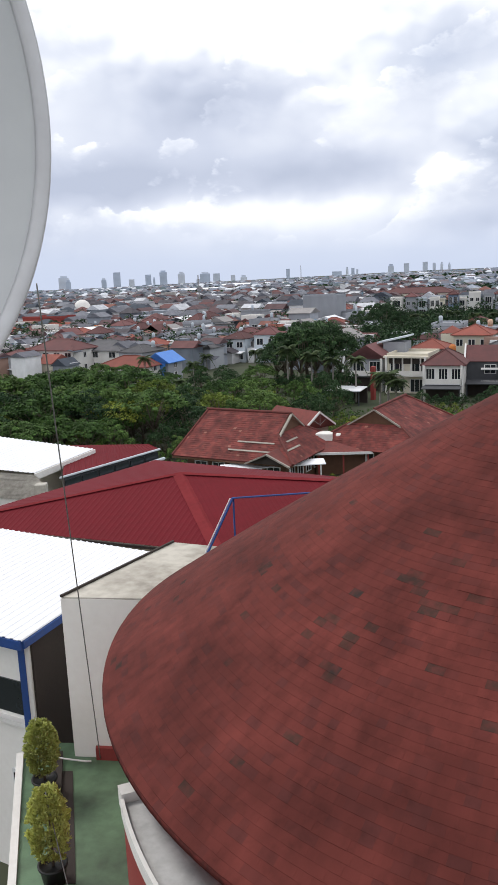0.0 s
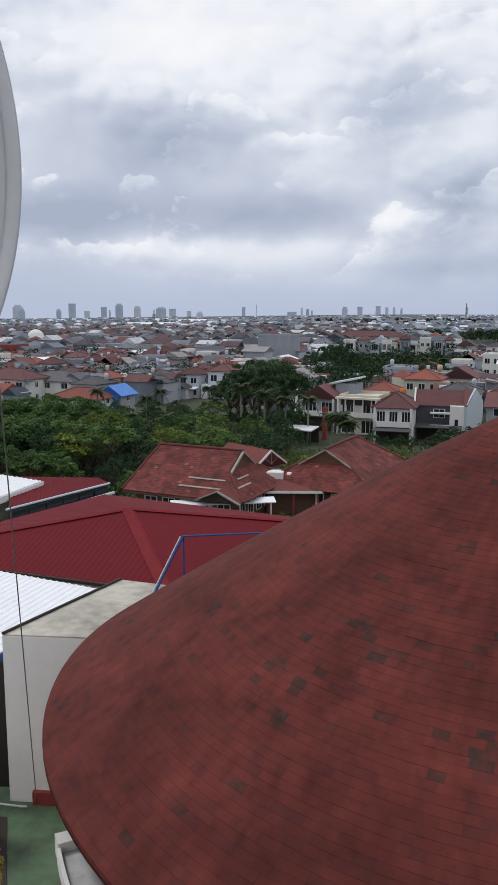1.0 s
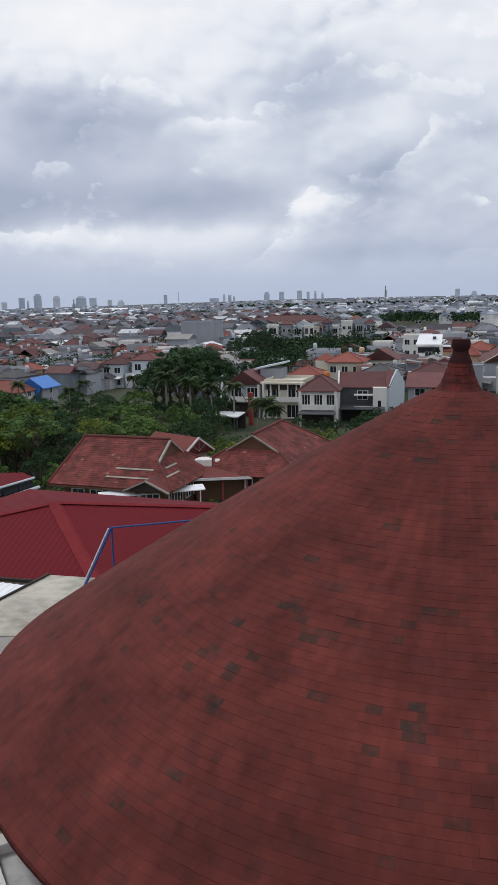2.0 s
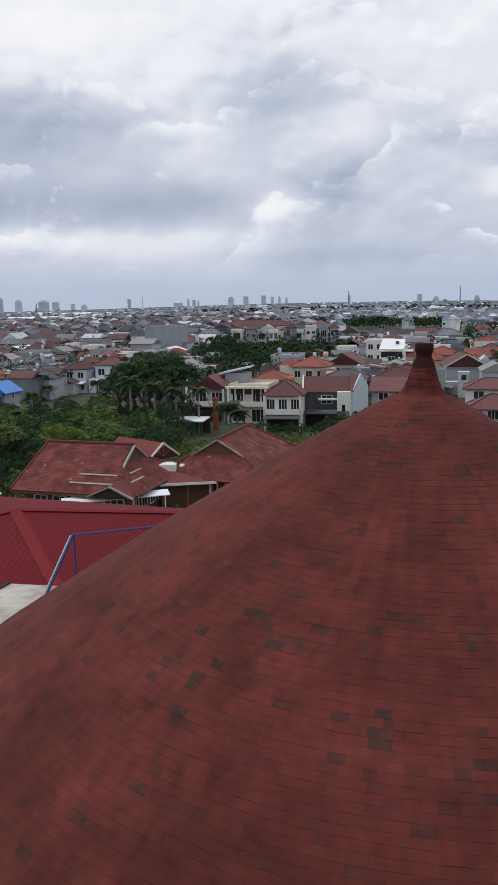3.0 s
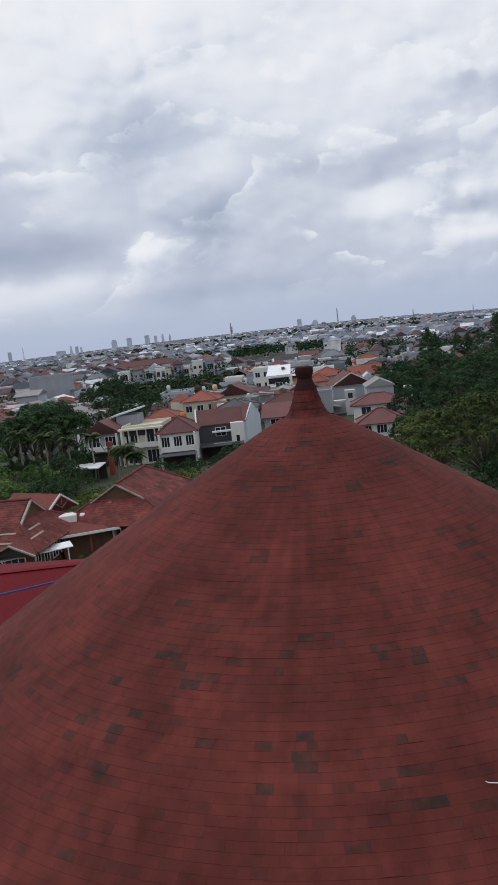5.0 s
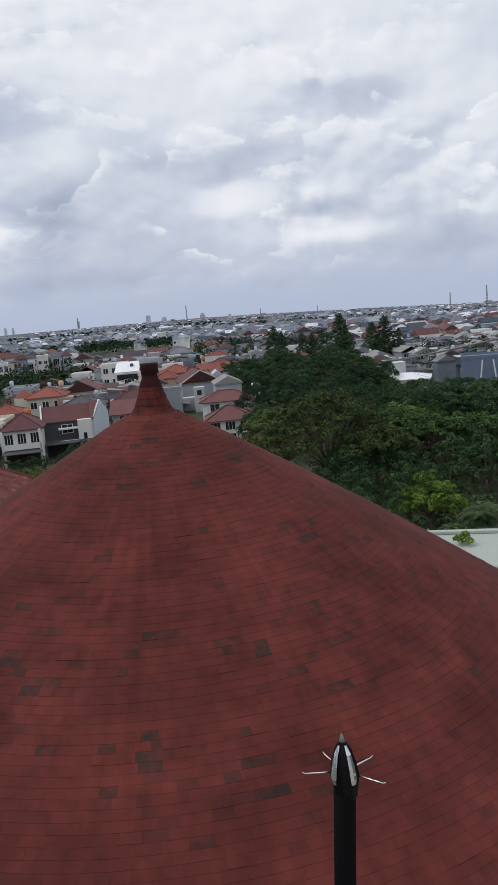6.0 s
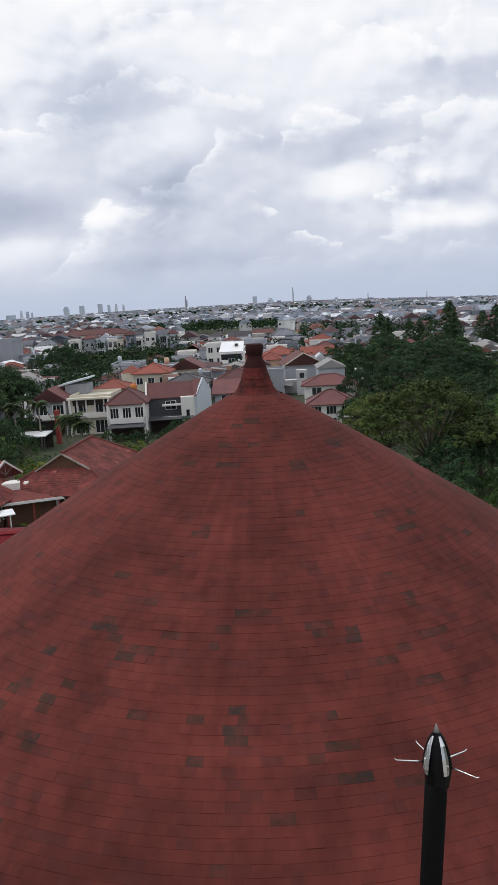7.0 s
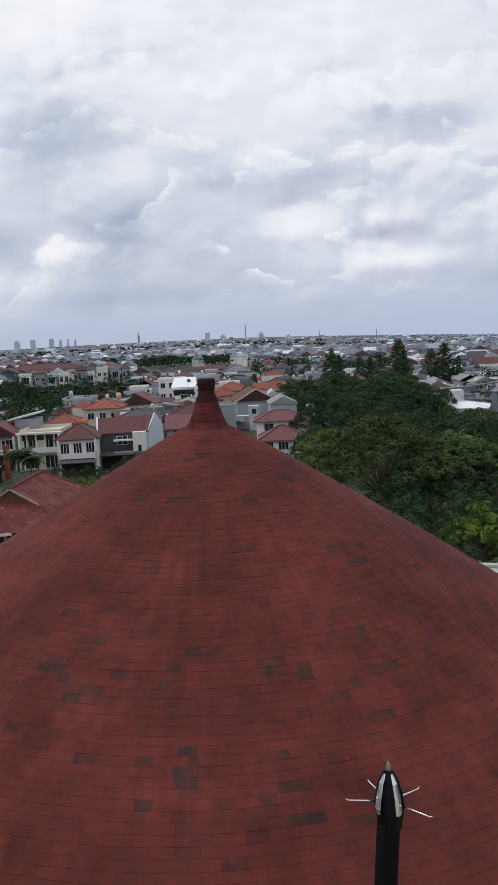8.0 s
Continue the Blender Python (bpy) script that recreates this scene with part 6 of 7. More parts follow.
part("eave_trim", tube([(-10.75, 44.2, 12.26), (-5.7, 50.75, 12.29)], 0.07, 6), M_PALEBLUE, hm, "pale eave trim")

# ---- pale flat building at the right edge ----
pr = thing("pale_annex", 31.0, 31.0, 0, -42, "pale green-white flat-roofed annex", "building")
part("wall", box(-9, 9, -3, 3, 0, 9.3, 0.05), M_PALEGREEN, pr)
part("coping", box(-9.1, 9.1, 2.7, 3.1, 9.31, 9.5, 0.03), M_PALEGREEN, pr, "pale coping")

# ---- trees ----
def polar(az, dist):
    if dist < 260: dist *= 0.955 if az < 2 else 0.975 if az < 12 else 1.0
    return dist * math.sin(radians(az)), dist * math.cos(radians(az))


def grove(kinds, az0, az1, d0, d1, n, s0, s1, seed):
    r = random.Random(seed)
    placed = []
    tries = 0
    while len(placed) < n and tries < 4000:
        tries += 1
        az, dd = r.uniform(az0, az1), math.sqrt(r.uniform(d0 * d0, d1 * d1))
        x, y = polar(az, dd)
        if any((x - a) ** 2 + (y - b) ** 2 < 14 for a, b in placed): continue
        placed.append((x, y))
        plant(r.choice(kinds), x, y, r.uniform(s0, s1), r.uniform(0, 360))


grove(["rain", "rain", "dark2", "green", "rain2", "rain"], -19, -6.5, 112, 142, 32, 0.8, 1.02, 21)
grove(["rain", "dark2", "green"], -19, -6.5, 142, 185, 26, 0.5, 0.64, 26)
grove(["rain", "dark2", "green", "green"], -19, -7.5, 98, 118, 16, 0.6, 0.8, 27)
grove(["rain", "dark2", "green", "rain2"], -6.5, 1.5, 112, 140, 15, 0.6, 0.85, 22)
grove(["rain", "dark2", "green", "dark2"], -6.5, 1.5, 140, 178, 16, 0.5, 0.62, 25)
grove(["dark2", "green", "shrub"], 1.5, 7.5, 116, 152, 18, 0.55, 0.8, 24)
plant("rain2", *polar(-2.5, 128), 0.66)
plant("rain2", *polar(-7.6, 132), 0.66)
plant("dark2", *polar(-5.2, 110), 0.52)
plant("lime", *polar(1.7, 133), 0.85)
plant("rain2", *polar(-6.3, 122), 0.70)
plant("rain2", *polar(-8.2, 121), 0.82)
plant("lime", *polar(-12.0, 108), 0.9)
plant("lime", *polar(-10.8, 104), 0.7)
plant("dark2", *polar(-6.0, 106), 0.55)
plant("green", *polar(-4.8, 104), 0.5)
plant("green", *polar(1.2, 112), 0.62)
plant("lime", *polar(2.8, 109), 0.8)
for az, dd, s in ((4.6, 113, 0.62), (6.4, 113, 0.58), (7.9, 115, 0.60), (9.2, 117, 0.5), (11.7, 99, 0.36), (-7.3, 127, 0.8)):
    plant("lime", *polar(az, dd), s)
for az, dd, s in ((3.0, 168, 0.98), (4.1, 164, 1.10), (5.2, 166, 1.18), (6.2, 168, 1.14), (7.0, 172, 0.96), (4.6, 176, 1.15), (5.9, 178, 1.15), (2.4, 172, 0.84), (3.5, 174, 1.08)):
    plant("dark", *polar(az, dd), s)
for az, dd, s in ((8.3, 262, 0.9), (9.2, 268, 1.03), (10.2, 262, 1.05), (11.1, 258, 0.92), (9.8, 276, 1.05), (12.2, 246, 0.76), (13.2, 246, 0.66), (14.0, 250, 0.68), (14.9, 246, 0.64), (15.8, 244, 0.66), (16.6, 250, 0.68), (17.4, 246, 0.64), (18.3, 246, 0.62)):
    plant("dark", *polar(az, dd), s)
for az, dd, s in ((3.2, 157, 0.90), (4.9, 152, 0.92), (1.5, 178, 0.80), (6.4, 147, 0.86), (8.0, 145, 0.88), (-3.6, 164, 0.72), (-4.7, 143, 0.64), (-7.0, 172, 0.80), (-2.6, 176, 0.74), (0.9, 184, 0.72)):
    plant("palm", *polar(az, dd), s)
for az, dd, s in ((10.3, 133, 0.95), (10.8, 131, 0.85), (9.7, 136, 0.92)):
    plant("palm2", *polar(az, dd), s)
for az, dd, s in ((6.0, 118, 1.0), (6.8, 122, 1.1), (7.6, 116, 1.1), (8.4, 120, 1.0), (9.2, 124, 0.9), (5.2, 114, 1.0), (8.8, 112, 0.9), (14.0, 128, 1.0), (14.8, 126, 1.1), (17.6, 131, 1.1), (18.4, 130, 1.2), (19.2, 133, 1.2), (10.0, 94, 0.8), (4.6, 85, 0.5), (5.4, 84.5, 0.55), (6.2, 84.5, 0.6), (6.9, 86, 0.55), (7.6, 86.5, 0.6), (8.3, 86, 0.5), (3.1, 86.5, 0.5), (3.9, 86, 0.45), (5.1, 86, 0.6), (6.2, 87.5, 0.65)):
    plant("shrub", *polar(az, dd), s)
# growth under the tall dark trees
for az, dd, s in ((2.4, 160, 0.42), (3.0, 158, 0.46), (3.6, 157, 0.44), (4.2, 156, 0.46), (4.7, 158, 0.42), (5.4, 156, 0.46), (6.0, 155, 0.42), (6.7, 156, 0.42), (7.3, 158, 0.38)):
    plant("dark2", *polar(az, dd), s)
# dark bushes before the row of houses
for az, dd, s in ((12.6, 136, 0.34), (13.6, 133, 0.30), (14.6, 132, 0.36), (15.4, 134, 0.30), (16.6, 132, 0.34), (17.4, 136, 0.42), (18.3, 137, 0.46), (19.3, 139, 0.45), (11.4, 134, 0.3), (20.3, 141, 0.5)):
    plant("dark2", *polar(az, dd), s)
bush = thing("roof_plant", 31.4, 31.5, 9.3, 0, "small leafy yellow-green plant on the flat annex roof", "plant")
part("foliage", leaf_mesh([((0, 0, 0.36), (0.55, 0.5, 0.42)), ((0.3, 0.2, 0.25), (0.4, 0.4, 0.3))], 0.15, rnd, 0.4, 1300), M_LEAF_YELLOW, bush)
# the wooded right side
grove(["dark", "dark2", "dark", "dark2", "rain"], 30.2, 40.5, 116, 215, 44, 0.66, 0.86, 31)
grove(["dark2", "rain", "dark2", "rain", "dark2"], 40.0, 50, 98, 128, 16, 0.75, 0.9, 36)
grove(["dark2", "dark2", "dark"], 36.5, 50, 88, 112, 16, 0.72, 0.9, 32)
for az, dd, s in ((35.6, 96, 1.02), (32.4, 104, 0.80)):
    plant("great_olive", *polar(az, dd), s)
plant("olive", *polar(39.0, 97), 0.78)
for az, dd, s in ((33.0, 196, 1.0), (35.2, 178, 1.02), (37.2, 196, 0.95), (34.2, 156, 0.90), (38.2, 162, 0.86), (37.8, 132, 0.80), (40.6, 122, 0.80), (43.6, 118, 0.82), (46.8, 120, 0.84), (49.6, 116, 0.80), (42.4, 140, 0.72), (45.2, 142, 0.70)):
    plant("great", *polar(az, dd), s)
plant("yellow", 54.3, 58.8, 1.06)
plant("yellow", 55.9, 58.0, 0.72)
grove(["banana", "banana", "banana", "palm2"], 43.6, 48.8, 66, 88, 22, 0.55, 0.8, 33)
grove(["green", "dark2"], 37, 43, 80, 90, 6, 0.5, 0.65, 37)
for az, dd, s in ((37.0, 260, 0.98), (37.3, 263, 0.80), (39.2, 270, 0.80), (40.1, 268, 0.90), (41.0, 272, 0.66), (32.3, 246, 0.90), (32.8, 252, 0.80), (34.3, 275, 0.72), (35.0, 277, 0.70), (35.8, 270, 0.64)):
    plant("cyp", *polar(az, dd), s)
grove(["dark", "dark2"], 28.5, 37.5, 205, 250, 22, 0.75, 1.0, 35)


# ---- the middle town: copies of a few house kinds ----
KINDS = []


def extras(hs, kind, w, d, ht):
    """Lean-tos, upper rooms, tanks and canopies that the town houses have grown."""
    if kind == 0:
        part("upper_room", box(-w / 2 + 0.4, w / 2 - 2.5, 0.5, d / 2 - 0.3, ht - 0.2, ht + 2.9), M_GREY, hs, "bare grey upper room")
        part("upper_roof", slab([(-w / 2, 0.2, ht + 2.9), (w / 2 - 2.2, 0.2, ht + 2.9), (w / 2 - 2.2, d / 2, ht + 3.4), (-w / 2, d / 2, ht + 3.4)], 0.12), M_ASBESTOS, hs, "grey sheet roof")
    if kind in (0, 1, 2):
        part("water_tank", lathe([(0, 0), (0.55, 0), (0.58, 1.2), (0.35, 1.45), (0, 1.5)], 10), M_PALEBLUE if kind == 1 else M_GREY, hs, "rooftop water tank", True).location = (w / 4, d / 4, ht + (0.9 if kind else 0.3))
        part("tank_stand", box(w / 4 - 0.5, w / 4 + 0.5, d / 4 - 0.5, d / 4 + 0.5, ht - 0.2, ht + (0.9 if kind else 0.3)), M_GREY, hs)
    if kind in (1, 3):
        part("porch_roof", slab([(-w / 2, -d / 2 - 2.6, 2.9), (w / 2, -d / 2 - 2.6, 2.9), (w / 2, -d / 2, 3.3), (-w / 2, -d / 2, 3.3)], 0.12), M_ROOFWHITE if kind == 3 else M_ASBESTOS, hs, "porch roof sheet")
    if kind == 2:
        part("side_lean_to", box(w / 2, w / 2 + 2.6, -d / 2 + 1, d / 2, -0.1, 3.2), M_GREY, hs, "grey lean-to")
        part("lean_to_roof", slab([(w / 2, -d / 2 + 0.8, 3.9), (w / 2 + 2.9, -d / 2 + 0.8, 3.25), (w / 2 + 2.9, d / 2 + 0.2, 3.25), (w / 2, d / 2 + 0.2, 3.9)], 0.1), M_ASBESTOS, hs, "grey sheet roof")


for i, (w, d, ht, rise, wall, roof, gab, par, ex, lab) in enumerate((
        (8, 9, 3.8, 2.2, M_WHITE, M_ROOF_MAR, False, False, 0, "small white house with faded maroon roof and grey upper room"),
        (6.5, 9, 6.8, 2.0, M_WHITE, M_ROOF_MAR, False, False, 1, "two-storey white house with maroon roof and water tank"),
        (7.5, 8, 6.4, 2.0, M_CREAM, M_ROOF_MAR, True, False, 2, "cream two-storey house with maroon gable roof"),
        (7, 9, 7.2, 0.0, M_WHITE, M_ROOF_GREY, False, True, 3, "white flat-roofed two-storey house with porch"),
        (7.5, 10, 6.2, 1.6, M_GREY, M_ASBESTOS, True, False, 9, "grey house with fibre-cement gable roof"),
        (8.5, 8, 4.2, 2.2, M_CREAM, M_ROOF_RED, True, False, 2, "low cream house with orange gable roof"),
        (8, 10, 5.2, 1.6, M_GREY, M_ROOF_GREY, False, False, 1, "grey rendered house with grey tile roof"),
        (7, 8, 6.8, 1.8, M_PALEBLUE, M_ROOF_MAR, False, False, 3, "pale blue two-storey house with maroon roof"),
        (8, 11, 7.6, 0.0, M_GREY, M_ROOF_GREY, False, True, 1, "bare grey flat-roofed house with tank"),
        (9, 7, 3.6, 1.2, M_CREAM, M_ASBESTOS, True, False, 0, "low house with grey sheet roof"),
        (7, 9, 6.2, 1.8, M_PEACH, M_ROOF_RED, False, False, 3, "peach two-storey house with orange hip roof"),
        (10, 13, 6.0, 1.4, M_WHITE, M_ROOFWHITE, True, False, 9, "white workshop with pale metal roof"))):
    hs = house("town_house", 0, 0, 0, w, d, ht, rise, wall, roof, lab, gab, 0.4, 2 if ht > 5.5 else 1, 2, "town houses", parapet=par)
    extras(hs, ex, w, d, ht)
    KINDS.append(hs)
fresh = set()
rt = random.Random(77)
taken = [(h.matrix_basis.translation.x, h.matrix_basis.translation.y) for h in scene.objects if h.parent is None and h.get("category") in ("house", "building")]


def in_woods(az, d):
    if az < 4.5: return d < 205
    if az < 9.0: return d < 190
    if az < 13: return d < 262
    if az < 29.5: return d < (168 if az < 19 else 150 if az < 24 else 186) or (13 <= az < 19 and 236 < d < 262)
    if az < 38: return d < 262
    return d < 222


def in_grove(az, d):
    return 9.5 < az < 18.6 and 268 < d < 440


def in_field(az, d):
    return 18.4 < az < 27.5 and 385 < d < 570


n_mid = 0
spots = []
for iu in range(-29, 38):
    for iv in range(8, 44):
        # street grid: blocks of houses back to back with lanes between
        a = iu * 10.2 + (iv % 2) * 2 + (4.0 if iu % 6 == 0 else 0)
        b = 20 + iv * 11.4 + (3.0 if iv % 2 else 0)
        p = Vector((0, 0, 0)) + u_row * a + v_row * b
        x, y = p.x + rt.uniform(-1.2, 1.2), p.y + rt.uniform(-1.2, 1.2)
        d, az = math.hypot(x, y), math.degrees(math.atan2(x, y))
        if not (-19 < az < 51) or in_woods(az, d) or in_field(az, d) or in_grove(az, d) or d > 520: continue
        if any((x - q) ** 2 + (y - r) ** 2 < 110 for q, r in taken): continue
        spots.append((d, az, x, y))
spots.sort()
far_spots = []
for d, az, x, y in spots:
    if n_mid < 290 and rt.random() < 0.96:
        terr = az > 38 and d < 330
        k = rt.choice([4, 6, 4, 6, 9]) if terr else rt.choice([0, 4, 6, 6, 5, 2, 9, 8, 10, 7, 1]) if d < 270 else rt.choice([0, 0, 1, 2, 3, 3, 3, 4, 4, 5, 6, 6, 7, 8, 8, 9, 9, 10, 11])
        m = pose(x, y, ground_z(x, y), 0, 0, RZ + rt.choice([0, 0, 0, 180, 90]) + rt.uniform(-3, 3)) @ Matrix.Diagonal((rt.uniform(0.74, 1.0), rt.uniform(0.72, 0.98), rt.uniform(0.76, 1.08), 1))
        if k in fresh:
            o = copy_thing(KINDS[k], pose(x, y, 0))
            o.matrix_basis = m
        else:
            fresh.add(k)
            KINDS[k].matrix_basis = m
        n_mid += 1
    else:
        far_spots.append((d, az, x, y))


def town_clutter():
    """Lean-tos, upper rooms and yard walls crowded round the town houses."""
    r = random.Random(52)
    wv, wf, rv, rf, gv, gf = [], [], [], [], [], []
    for d, az, x, y in spots:
        for _ in range(r.randint(6, 9)):
            a = radians(RZ + r.choice((0, 90)) + r.uniform(-3, 3))
            ca, sa = math.cos(a), math.sin(a)
            cx, cy = x + r.uniform(-6.5, 6.5), y + r.uniform(-7, 7)

            def P(px, py, pz): return (cx + px * ca - py * sa, cy + px * sa + py * ca, pz + ground_z(x, y))
            kind = r.random()
            if kind < 0.24:
                w, dp, z, up = r.uniform(1.8, 2.6), r.uniform(2.0, 3.2), r.choice((3.0, 3.4, 5.4, 6.0)), r.uniform(0.9, 1.6)
                n = len(wv)
                wv.extend([P(-w, -dp, -0.1), P(w, -dp, -0.1), P(w, dp, -0.1), P(-w, dp, -0.1), P(-w, -dp, z), P(w, -dp, z), P(w, dp, z), P(-w, dp, z), P(0, -dp, z + up * 0.9), P(0, dp, z + up * 0.9)])
                wf.extend([(n, n + 1, n + 5, n + 8, n + 4), (n + 1, n + 2, n + 6, n + 5), (n + 2, n + 3, n + 7, n + 9, n + 6), (n + 3, n, n + 4, n + 7)])
                n = len(rv)
                w, dp = w + 0.4, dp + 0.4
                rv.extend([P(-w, -dp, z - 0.15), P(w, -dp, z - 0.15), P(w, dp, z - 0.15), P(-w, dp, z - 0.15), P(0, -dp, z + up), P(0, dp, z + up)])
                rf.extend([(n, n + 4, n + 5, n + 3), (n + 1, n + 2, n + 5, n + 4), (n, n + 1, n + 4), (n + 2, n + 3, n + 5)])
            elif kind < 0.55:
                w, dp, z, tilt = r.uniform(1.2, 2.8), r.uniform(0.9, 2.0), r.choice((2.7, 3.0, 3.4, 5.9, 6.4)), r.uniform(0.15, 0.6)
                n = len(rv)
                for dz in (0.0, -0.12):
                    rv.extend([P(-w, -dp, z + dz), P(w, -dp, z + dz), P(w, dp, z + tilt + dz), P(-w, dp, z + tilt + dz)])
                rf.extend([(n, n + 1, n + 2, n + 3), (n + 7, n + 6, n + 5, n + 4)] + [(n + i, n + 4 + i, n + 4 + (i + 1) % 4, n + (i + 1) % 4) for i in range(4)])
            else:
                if kind < 0.82: w, dp, z = r.uniform(0.9, 2.0), r.uniform(0.9, 1.8), r.choice((3.2, 3.8, 4.6, 6.0, 6.6))
                else: w, dp, z = r.uniform(2.0, 4.5), 0.1, r.uniform(1.8, 2.6)
                n = len(wv)
                wv.extend([P(-w, -dp, -0.1), P(w, -dp, -0.1), P(w, dp, -0.1), P(-w, dp, -0.1), P(-w, -dp, z), P(w, -dp, z), P(w, dp, z), P(-w, dp, z)])
                wf.extend([(n, n + 1, n + 5, n + 4), (n + 1, n + 2, n + 6, n + 5), (n + 2, n + 3, n + 7, n + 6), (n + 3, n, n + 4, n + 7), (n + 4, n + 5, n + 6, n + 7)])
                if dp > 0.5:
                    for s in (-1, 1):
                        g = len(gv)
                        gv.extend([P(-0.55, s * (dp + 0.03), z - 1.9), P(0.55, s * (dp + 0.03), z - 1.9), P(0.55, s * (dp + 0.03), z - 0.7), P(-0.55, s * (dp + 0.03), z - 0.7)])
                        gf.append((g, g + 1, g + 2, g + 3))
    t = thing("town_outbuildings", 0, 0, 0, 0, "lean-to roofs, upper rooms and yard walls crowded between town houses", "town", kind="stuff")
    part("outbuilding_walls", (wv, wf), M_FARWALL, t)
    part("lean_to_roofs", (rv, rf), M_FARROOF, t)
    part("small_windows", (gv, gf), M_GLASS, t)


# ---- the far town, beyond counting ----
M_FARWALL = palette("town_walls", [(0, (0.54, 0.54, 0.56)), (0.18, (0.29, 0.32, 0.37)), (0.38, (0.42, 0.40, 0.39)), (0.50, (0.17, 0.195, 0.235)), (0.64, (0.72, 0.73, 0.75)), (0.93, (0.34, 0.22, 0.18)), (0.965, (0.16, 0.30, 0.42))], rough=0.85, grain=0.3)
M_FARROOF = palette("town_roofs", [(0, (0.100, 0.060, 0.066)), (0.16, (0.130, 0.058, 0.058)), (0.28, (0.070, 0.064, 0.075)), (0.40, (0.12, 0.125, 0.15)), (0.56, (0.19, 0.085, 0.07)), (0.60, (0.17, 0.18, 0.21)), (0.76, (0.50, 0.52, 0.56)), (0.86, (0.055, 0.068, 0.09))], rough=0.85, grain=0.5)


town_clutter()


def spread_town(bands, seed):
    r = random.Random(seed)
    todo = []
    for d0, d1, step in bands:
        d = d0
        while d < d1:
            n = int(radians(74) * d / (step * 1.0))
            for i in range(n):
                az = -21 + 74 * (i + r.random()) / n
                dd = d + r.uniform(0, step)
                if in_field(az, dd): continue
                if 560 < dd < 690 and 13 < az < 25 and r.random() < 0.8: continue
                if noise.noise(Vector((dd * math.sin(radians(az)), dd * math.cos(radians(az)), 0)) * 0.006) > 0.34: continue
                todo.append((*polar(az, dd), step / 13.0))
            d += step * 1.05
    return todo


def far_town(name, label, todo, roofs, seed):
    wv, wf, rv, rf, gv, gf = [], [], [], [], [], []
    r = random.Random(seed)
    for x, y, k in todo:
        w, dp = r.uniform(5, 8.5) * k ** 0.55, r.uniform(6, 10.5) * k ** 0.55
        ht = r.choice((3.6, 4.2, 6.4, 7.2, 7.4)) * r.uniform(0.9, 1.15)
        if r.random() < 0.025: ht *= 1.35
        a = radians(RZ + r.choice((0, 90)) + r.uniform(-6, 6))
        ca, sa = math.cos(a), math.sin(a)
        gz = ground_z(x, y) - 0.1

        def P(px, py, pz): return (x + px * ca - py * sa, y + px * sa + py * ca, pz + gz)
        n = len(wv)
        W, D = w / 2, dp / 2
        wv.extend([P(-W, -D, -0.1), P(W, -D, -0.1), P(W, D, -0.1), P(-W, D, -0.1), P(-W, -D, ht), P(W, -D, ht), P(W, D, ht), P(-W, D, ht)])
        wf.extend([(n, n + 1, n + 5, n + 4), (n + 1, n + 2, n + 6, n + 5), (n + 2, n + 3, n + 7, n + 6), (n + 3, n, n + 4, n + 7), (n + 4, n + 5, n + 6, n + 7)])
        if r.random() < 0.84:
            W, D = W + 0.5, D + 0.5
            rise = r.uniform(1.4, 2.8) * k ** 0.4
            ins = 0 if r.random() < 0.5 else W * 0.8
            m = len(rv)
            rv.extend([P(-W, -D, ht + 0.05), P(W, -D, ht + 0.05), P(W, D, ht + 0.05), P(-W, D, ht + 0.05), P(0, -D + ins, ht + rise), P(0, D - ins, ht + rise)])
            rf.extend([(m, m + 1, m + 4), (m + 1, m + 2, m + 5, m + 4), (m + 2, m + 3, m + 5), (m + 3, m, m + 4, m + 5), (m + 3, m + 2, m + 1, m)])
        if math.hypot(x, y) < 900:
            for s in (-1, 1):
                for zz in ([1.0] if ht < 5 else [1.0, 4.2]):
                    for q in (-0.25, 0.25):
                        g = len(gv)
                        cx = q * w
                        gv.extend([P(cx - 0.8, s * (dp / 2 + 0.04), zz), P(cx + 0.8, s * (dp / 2 + 0.04), zz), P(cx + 0.8, s * (dp / 2 + 0.04), zz + 1.4), P(cx - 0.8, s * (dp / 2 + 0.04), zz + 1.4)])
                        gf.append((g, g + 1, g + 2, g + 3))
    t = thing(name, 0, 0, 0, 0, label, "town", kind="stuff")
    part("town_walls", (wv, wf), M_FARWALL, t)
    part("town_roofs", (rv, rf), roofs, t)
    if gv: part("town_windows", (gv, gf), M_GLASS, t)


# Grey roof colours with the blue of distance haze put into them.
M_FARROOF_HAZE = palette("hazed_outer_roofs", [(0, (0.16, 0.165, 0.20)), (0.2, (0.18, 0.155, 0.17)), (0.34, (0.18, 0.205, 0.26)), (0.54, (0.13, 0.16, 0.21)), (0.68, (0.30, 0.34, 0.41)), (0.80, (0.62, 0.66, 0.72)), (0.91, (0.09, 0.125, 0.14))], rough=0.85, grain=0.5)
beyond = spread_town(((520, 900, 10.5),), 5)
red_side = [q for q in beyond if q[0] < 0.23 * q[1]]
far_town("distant_town", "dense low town of pale houses with red and grey roofs", [(x, y, 1.0) for _, _, x, y in far_spots] + red_side, M_FARROOF, 5)
far_town("outer_town", "low grey and pale town to the skyline, haze put into its roof colours", [q for q in beyond if q[0] >= 0.23 * q[1]] + spread_town(((900, 1500, 18.0), (1500, 2700, 30.0)), 6), M_FARROOF_HAZE, 6)


